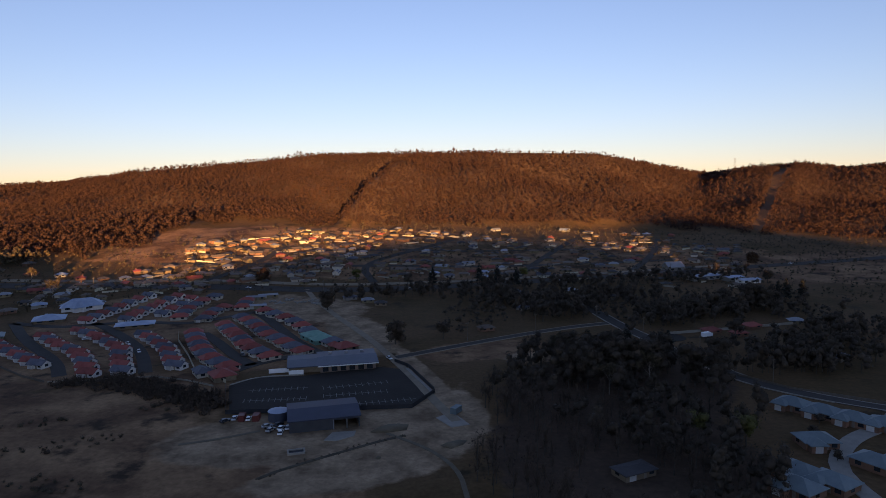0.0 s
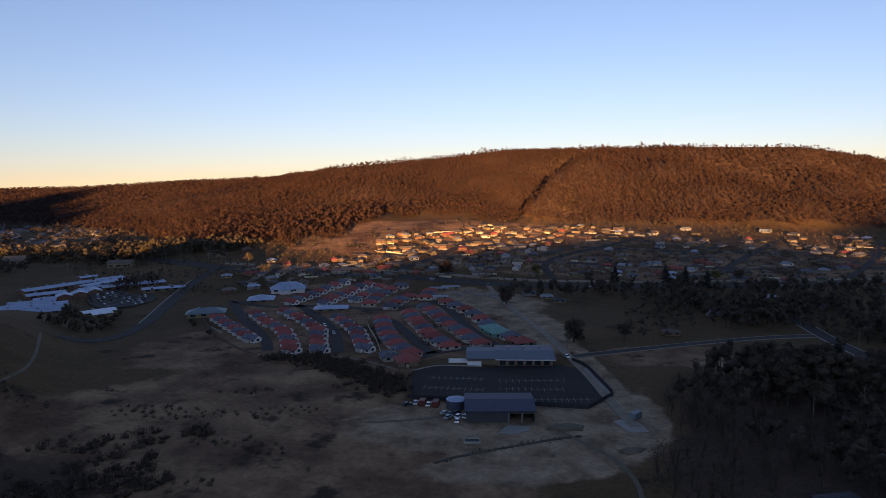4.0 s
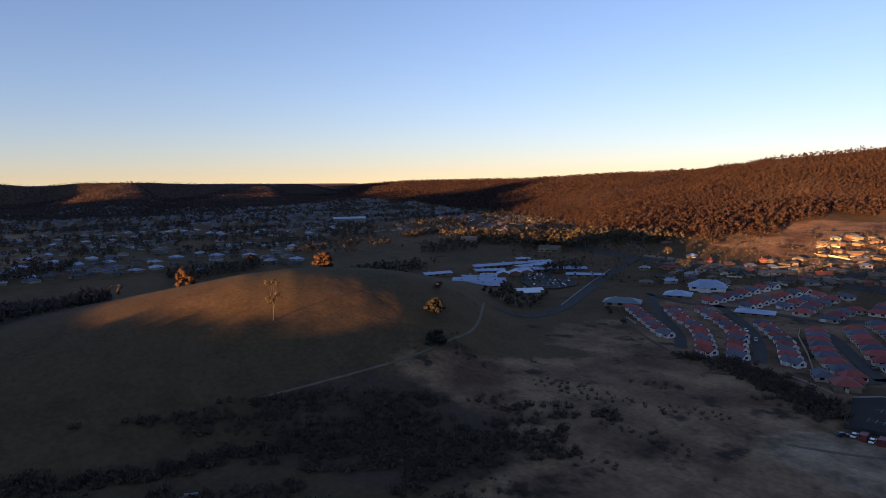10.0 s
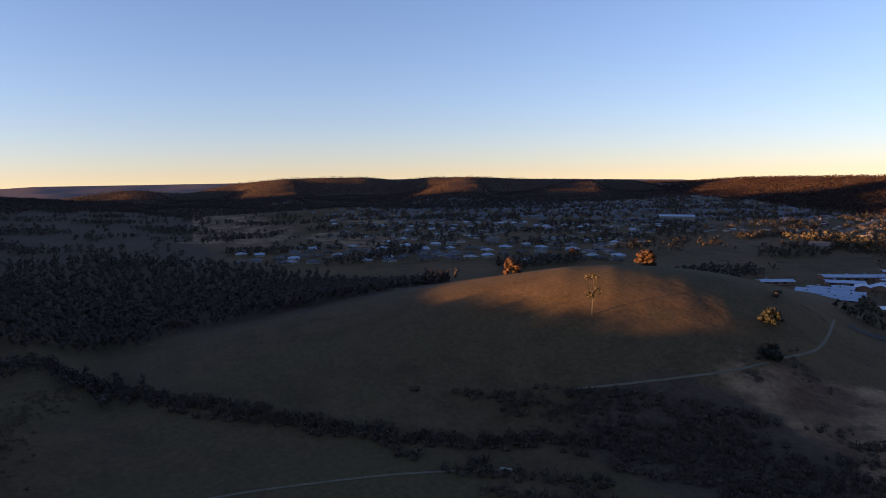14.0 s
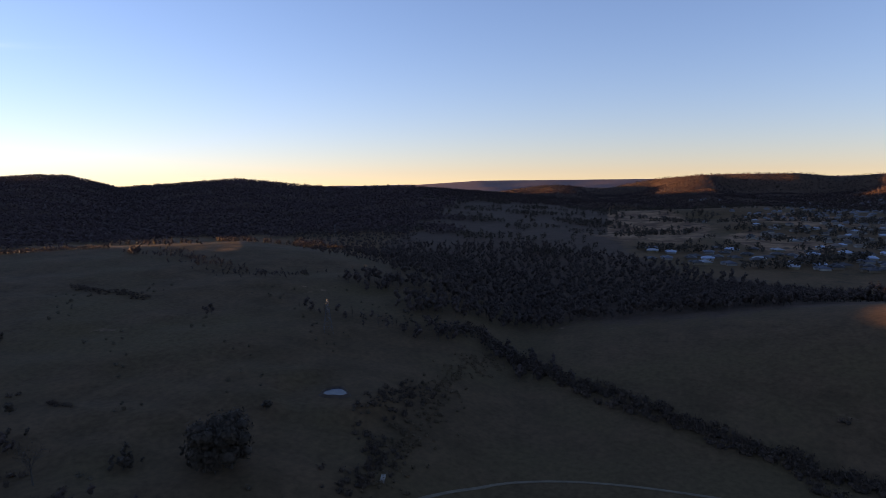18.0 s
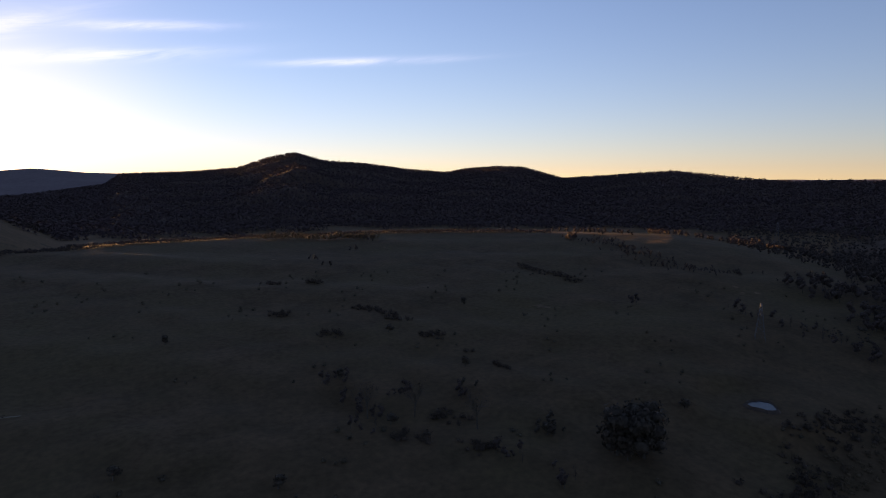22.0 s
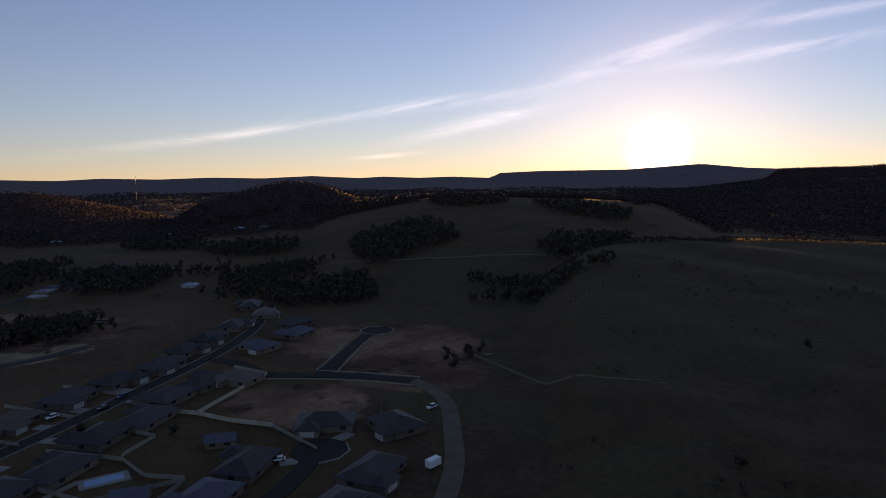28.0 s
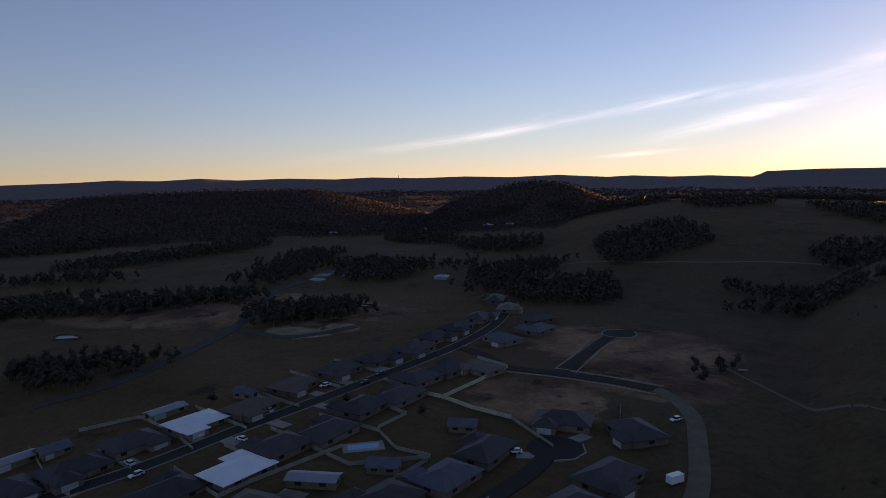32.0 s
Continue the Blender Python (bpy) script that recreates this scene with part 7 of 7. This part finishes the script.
# ---- single trees ----
def tree(kind, seed):
    """A tree with trunk, limbs and a crown of loose sprays."""
    def build():
        r = np.random.RandomState(seed)
        spec = {
            "gum": ("tall gum tree with a pale trunk and open crown", M["gum"], M["bark"], 16, 0.30, 9, 2.3, 620, 0.9),
            "lit_gum": ("tall thin gum tree with clumped crown standing on the knoll", M["gum"], M["bark_dark"], 21, 0.36, 9, 1.7, 760, 0.75),
            "round": ("dense dark evergreen tree with a rounded crown", M["dark_leaf"], M["bark_dark"], 12, 0.38, 10, 2.7, 820, 0.95),
            "big_round": ("large dark spreading tree on the grazed slope", M["dark_leaf"], M["bark_dark"], 14, 0.5, 20, 3.1, 2400, 1.05),
            "tall": ("tall broad dark evergreen tree beside the road", M["dark_leaf"], M["bark_dark"], 20, 0.55, 22, 3.0, 2600, 1.0),
            # knoll trees with shade painted into the leaf colour
            "low_round": ("broad low tree with shade-darkened leaves on the flank of the knoll", M["pine_shade_leaf"], M["bark_dark"], 8.5, 0.4, 34, 1.9, 3000, 0.55),
            "pine": ("tall dark pine tree", M["pine_shade_leaf"], M["bark_dark"], 16, 0.3, 0, 0, 760, 0.95),
            "autumn": ("broad tree in golden-orange autumn leaf", M["autumn"], M["bark_dark"], 11, 0.4, 44, 2.2, 4200, 0.6),
            "olive": ("bushy tree with yellow-green leaves", M["olive"], M["bark_dark"], 12, 0.35, 11, 2.5, 900, 0.8),
            "bare": ("leafless grey-brown winter tree", M["twig"], M["bark_dark"], 13, 0.28, 9, 2.4, 420, 1.0),
            "bush": ("low rounded dark bush", M["dark_leaf"], M["bark_dark"], 4, 0.2, 5, 1.3, 260, 0.6),
        }[kind]
        label, leaf, bark, h, rad, n, cr, leaves, size = spec
        ob = thing("tree" if kind != "bush" else "bush", label, "tree" if kind != "bush" else "bush", "trees in the valley")
        trunk, crown, pieces = Shape(), [], []
        top = h * (0.55 if kind not in ("pine",) else 0.97)
        lean = r.uniform(-0.5, 0.5, 2)
        trunk.tube((0, 0, -1), (lean[0] * 0.5, lean[1] * 0.5, top * 0.55), rad, rad * 0.7)
        trunk.tube((lean[0] * 0.5, lean[1] * 0.5, top * 0.55), (lean[0], lean[1], top), rad * 0.7, rad * 0.3)
        if kind == "pine":
            cs, rs = [], []
            for i in range(16):
                f = i / 15
                k = 3 if f < 0.8 else 1
                for j in range(k):
                    a = r.uniform(0, 6.28)
                    reach = 4.2 * (1 - f) ** 0.6 * r.uniform(0.6, 1.2) + 0.3
                    cs.append((math.cos(a) * reach * 0.6, math.sin(a) * reach * 0.6, h * (0.16 + 0.82 * f)))
                    rs.append(reach * 0.55 + 0.3)
            pieces += [lump(r, c, q * 0.75, 0.55) for c, q in zip(cs[::2], rs[::2])]
        else:
            cs, rs = [], []
            for i in range(n):
                a = 6.28 * i / n + r.uniform(-0.4, 0.4)
                reach = h * r.uniform(0.12, 0.27) if i else 0.0
                z = h * r.uniform((0.24 if kind in ("big_round", "tall", "autumn", "low_round") else 0.42) if kind in ("round", "big_round", "low_round", "tall", "autumn", "olive", "bush") else 0.55, 0.88)
                if kind in ("autumn", "low_round"):
                    u = r.uniform(0.1, 0.86)
                    z, reach = h * u, h * 0.58 * math.sqrt(1 - u * u) * math.sqrt(r.uniform(0.05, 1.0))
                if kind == "lit_gum":
                    z, reach = (h * r.uniform(0.84, 0.94), 2.4) if i % 2 else (h * r.uniform(0.46, 0.58), 3.0)
                c = (lean[0] + math.cos(a) * reach, lean[1] + math.sin(a) * reach, z)
                cs.append(c)
                rs.append(cr * r.uniform(0.7, 1.15))
                trunk.tube((lean[0] * 0.6, lean[1] * 0.6, top * r.uniform(0.5, 0.85)), c, rad * 0.3, rad * 0.08, 5)
            if kind in ("round", "big_round", "low_round", "tall", "autumn", "olive", "bush"):
                pieces += [lump(r, c, q * 0.74, 0.8) for c, q in zip(cs, rs)]
        if kind == "bare":
            for i in range(150):
                j = r.randint(0, n)
                d = r.normal(size=3) * rs[j] * 0.75
                p0 = np.array(cs[j]) * np.array([0.55, 0.55, 0.8])
                p1 = np.array(cs[j]) + d
                w = np.array([0.07, -0.05, 0.0])
                v = np.array([p0 - w, p0 + w, p1])
                pieces.append((v, np.array([(0, 1, 2)])))
        lt = leaf_tris(r, cs, rs, leaves if kind != "bare" else 160, size if kind != "bare" else 0.45, 0.85)
        pieces.append((lt, np.arange(len(lt)).reshape(-1, 3)))
        v, f = soup(pieces)
        part("trunk", trunk, bark, ob)
        q = new("crown", tri_mesh("crown", v, f, [leaf]))
        q.parent = ob
        return ob
    return build


def plant(kind, x, y, seed=0):
    key = ("tree", kind, seed % 3)
    return place(key, tree(kind, 100 + seed % 3 * 17 + len(kind)), x, y, rg.uniform(0, 360), -0.2)


PLANTED = {
    "round": ((-1, 377), (80, 434), (63, 418), (-21, 526), (-31, 547), (99, 539), (87, 580), (164, 552), (197, 465), (226, 463), (207, 444), (163, 429), (183, 569), (266, 539), (225, 379), (213, 320), (178, 322), (165, 369)),
    "big_round": ((-137, -123), (-142, -128), (-132, -128), (-28, 366), (-83, 463)),
    "tall": ((104, 312), (111, 292), (76, 297), (118, 277), (63, 285), (85, 300), (54, 293), (69, 305), (95, 296), (217, 443), (208, 448), (126, 300), (60, 318), (80, 318)),
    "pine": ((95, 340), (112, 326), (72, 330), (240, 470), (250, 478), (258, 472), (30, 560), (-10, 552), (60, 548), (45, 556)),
    "bare": ((20, 277), (26, 268), (24, 251), (36, 238), (30, 258), (43, 210), (52, 222), (34, 246), (80, 204), (40, 262), (48, 250), (58, 240), (16, 262), (-95, -179), (-82, -186), (-107, -161), (70, 212)),
    "olive": ((90, 228), (104, 221), (-75, 560), (70, 575)),
    "gum": ((58, 328), (72, 327), (92, 290), (70, 275), (-535, 527), (-300, 500), (-340, 540), (-420, 560), (-440, 575), (-470, 590), (-400, 565),
            (-500, 600), (-520, 610), (-380, 556)),
    "autumn": ((-373, 204), (-400, 126), (-562, 310), (-652, 273), (-155, 560), (-510, 580), (-545, 590), (300, 640)),
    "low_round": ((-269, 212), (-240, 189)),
    "lit_gum": ((-288, 130),),
    "bush": ((-304, 243), (-299, 238), (-246, 192), (-330, 340), (-340, 345), (-348, 338), (-325, 352), (-352, 350), (-336, 372), (-330, 362), (-318, 340), (-132, -207), (-125, -259), (-174, -140), (-181, -285), (-86, -178), (-86, -219), (-142, -132), (-124, -149), (-44, -156), (-37, -286),
             (-9, -181), (-132, -124), (190, -150), (178, -128), (214, -120), (160, -160), (232, -118), (-270, 360), (-262, 352), (-240, 335), (132, 230), (128, 208), (140, 240)),
}
for kind, spots in PLANTED.items():
    for i, (x, y) in enumerate(spots):
        plant(kind, x, y, i)

# ---- small things of the valley ----
def pond(x, y, rx, ry, turn, label):
    ob = thing("farm_pond", label, "pond")
    ob.matrix_basis = pose(x, y, float(ground_z(x, y)) + 0.45, 0, 0, turn)
    n = 26
    r = np.random.RandomState(int(abs(x)))
    k = 1 + 0.10 * np.sin(np.arange(n) * 6.2832 / n * 3 + r.uniform(0, 6)) + r.uniform(-0.07, 0.07, n)
    pts = [(rx * k[i] * math.cos(6.2832 * i / n), ry * k[i] * math.sin(6.2832 * i / n)) for i in range(n)]
    part("water", Shape().add([(a, b, 0.05) for a, b in pts] + [(0, 0, 0.05)], [(i, (i + 1) % n, n) for i in range(n)]), M["water"], ob, "still water mirroring the sky")
    vs, fs = [], []
    for s, z in ((1.0, 0.0), (1.14, 0.55), (1.45, -0.9)):
        vs += [(a * s, b * s, z + 0.02) for a, b in pts]
    for q in (0, 1):
        fs += [(q * n + i, q * n + (i + 1) % n, (q + 1) * n + (i + 1) % n, (q + 1) * n + i) for i in range(n)]
    part("bank", Shape().add(vs, [f[::-1] for f in fs]), M["twig"], ob, "dark bare earth bank")
    return ob


pond(-201, -130, 4.6, 4.0, 60, "small farm dam mirroring the evening sky")
pond(326, -276, 4.5, 3, 30, "small pale farm dam in the paddock")
pond(400, -121, 7, 4.5, 20, "small pale farm dam in the paddock")


def lattice(name, label, h, base, arms, category):
    """A lattice tower: four tapering legs, rings, braces and cross arms."""
    ob = thing(name, label, category)
    corner = [(1, 1), (1, -1), (-1, -1), (-1, 1)]

    def at(c, z):
        w = base * (1 - 0.86 * z / h) / 2
        return (c[0] * w, c[1] * w, z)
    for c in corner:
        part("leg", Shape().tube(at(c, -1), at(c, h), 0.07, 0.05, 5), M["steel_dull"], ob)
    levels = [h * q for q in (0.0, 0.2, 0.38, 0.54, 0.68, 0.8, 0.9, 1.0)]
    for z0, z1 in zip(levels, levels[1:]):
        s = Shape()
        for c, e in zip(corner, corner[1:] + corner[:1]):
            s.tube(at(c, z0), at(e, z1), 0.028, n=4).tube(at(e, z0), at(c, z1), 0.028, n=4).tube(at(c, z1), at(e, z1), 0.028, n=4)
        part("brace", s, M["steel_dull"], ob)
    for z, w in arms:
        s = Shape()
        for sg in (-1, 1):
            s.tube((0, 0, z + 0.8), (sg * w, 0, z), 0.08, n=4).tube((0, 0, z), (sg * w, 0, z), 0.08, n=4)
        part("cross_arm", s, M["steel_dull"], ob)
    return ob


tower = lattice("transmission_tower", "grey steel lattice transmission tower on the grass slope", 16, 4.2, ((11.0, 3.0), (13.0, 2.6), (15.0, 2.0)), "pylon")
tower.matrix_basis = pose(-263, -173, float(ground_z(-263, -173)), 0, 0, 40)
for x, y, t in ((560, 1282, 25), (-660, -420, 40)):
    b = lattice("transmission_tower", "distant steel lattice transmission tower", 30, 6, ((21, 5), (25, 4.5), (28.5, 3.5)), "pylon")
    b.matrix_basis = pose(x, y, float(ground_z(x, y)), 0, 0, t)
mast = thing("radio_mast", "tall thin pale radio mast", "mast")
mast.matrix_basis = pose(939, -885, float(ground_z(939, -885)))
part("pole", Shape().tube((0, 0, -1), (0, 0, 62), 0.5, 0.3, 8), M["steel_dull"], mast)
part("antenna", Shape().tube((0, 0, 54), (0, 0, 60), 0.9, 0.8, 8), M["steel"], mast)
for x, y, t in ((-159, -88, 20), (-194, 59, 60)):
    def trough():
        ob = thing("water_trough", "small pale concrete water trough with posts", "trough", "water troughs")
        part("basin", Shape().box(0, 0, -0.3, 4.0, 1.2, 0.9), M["concrete"], ob)
        for q in (-2.2, 2.2):
            part("post", Shape().box(q, 0.9, -0.5, 0.15, 0.15, 1.5), M["timber"], ob)
        return ob
    place("trough", trough, x, y, t)
for x, y, i in ((726, -559, 4), (686, -695, 4), (560, -690, 4), (531, -700, 1), (271, -721, 2), (431, -314, 1), (435, -346, 4), (420, -358, 1), (364, -388, 4), (455, -345, 6), (445, -330, 1)):
    place(("hill", i, 0), HILL[(i, 0)], x, y, rg.uniform(-40, 40))
place("trough", None, 94, -287, 30)
for x, y, s in ((-131, 498, 5), (-119, 503, 6), (-108, 494, 5), (-124, 490, 4), (-100, 500, 5), (-96, 488, 4)):
    r = np.random.RandomState(int(x * -3))
    heap = thing("rubble_heap", "heap of pale rubble and spoil on bare earth", "rubble", "rubble heaps")
    heap.matrix_basis = pose(x, y, float(ground_z(x, y)))
    for _ in range(18):
        v, f = lump(r, (r.normal() * s * 0.5, r.normal() * s * 0.4, r.uniform(0, 0.8)), r.uniform(0.5, 1.5), 0.6)
        q = new("boulder", tri_mesh("boulder", v, f, [M["rubble"]]))
        q.parent = heap
for x, y, t in ((-146, 506, 10), (-138, 512, 20), (-137, 474, 15)):
    place("w_car", WEST["w_car"], x, y, t)
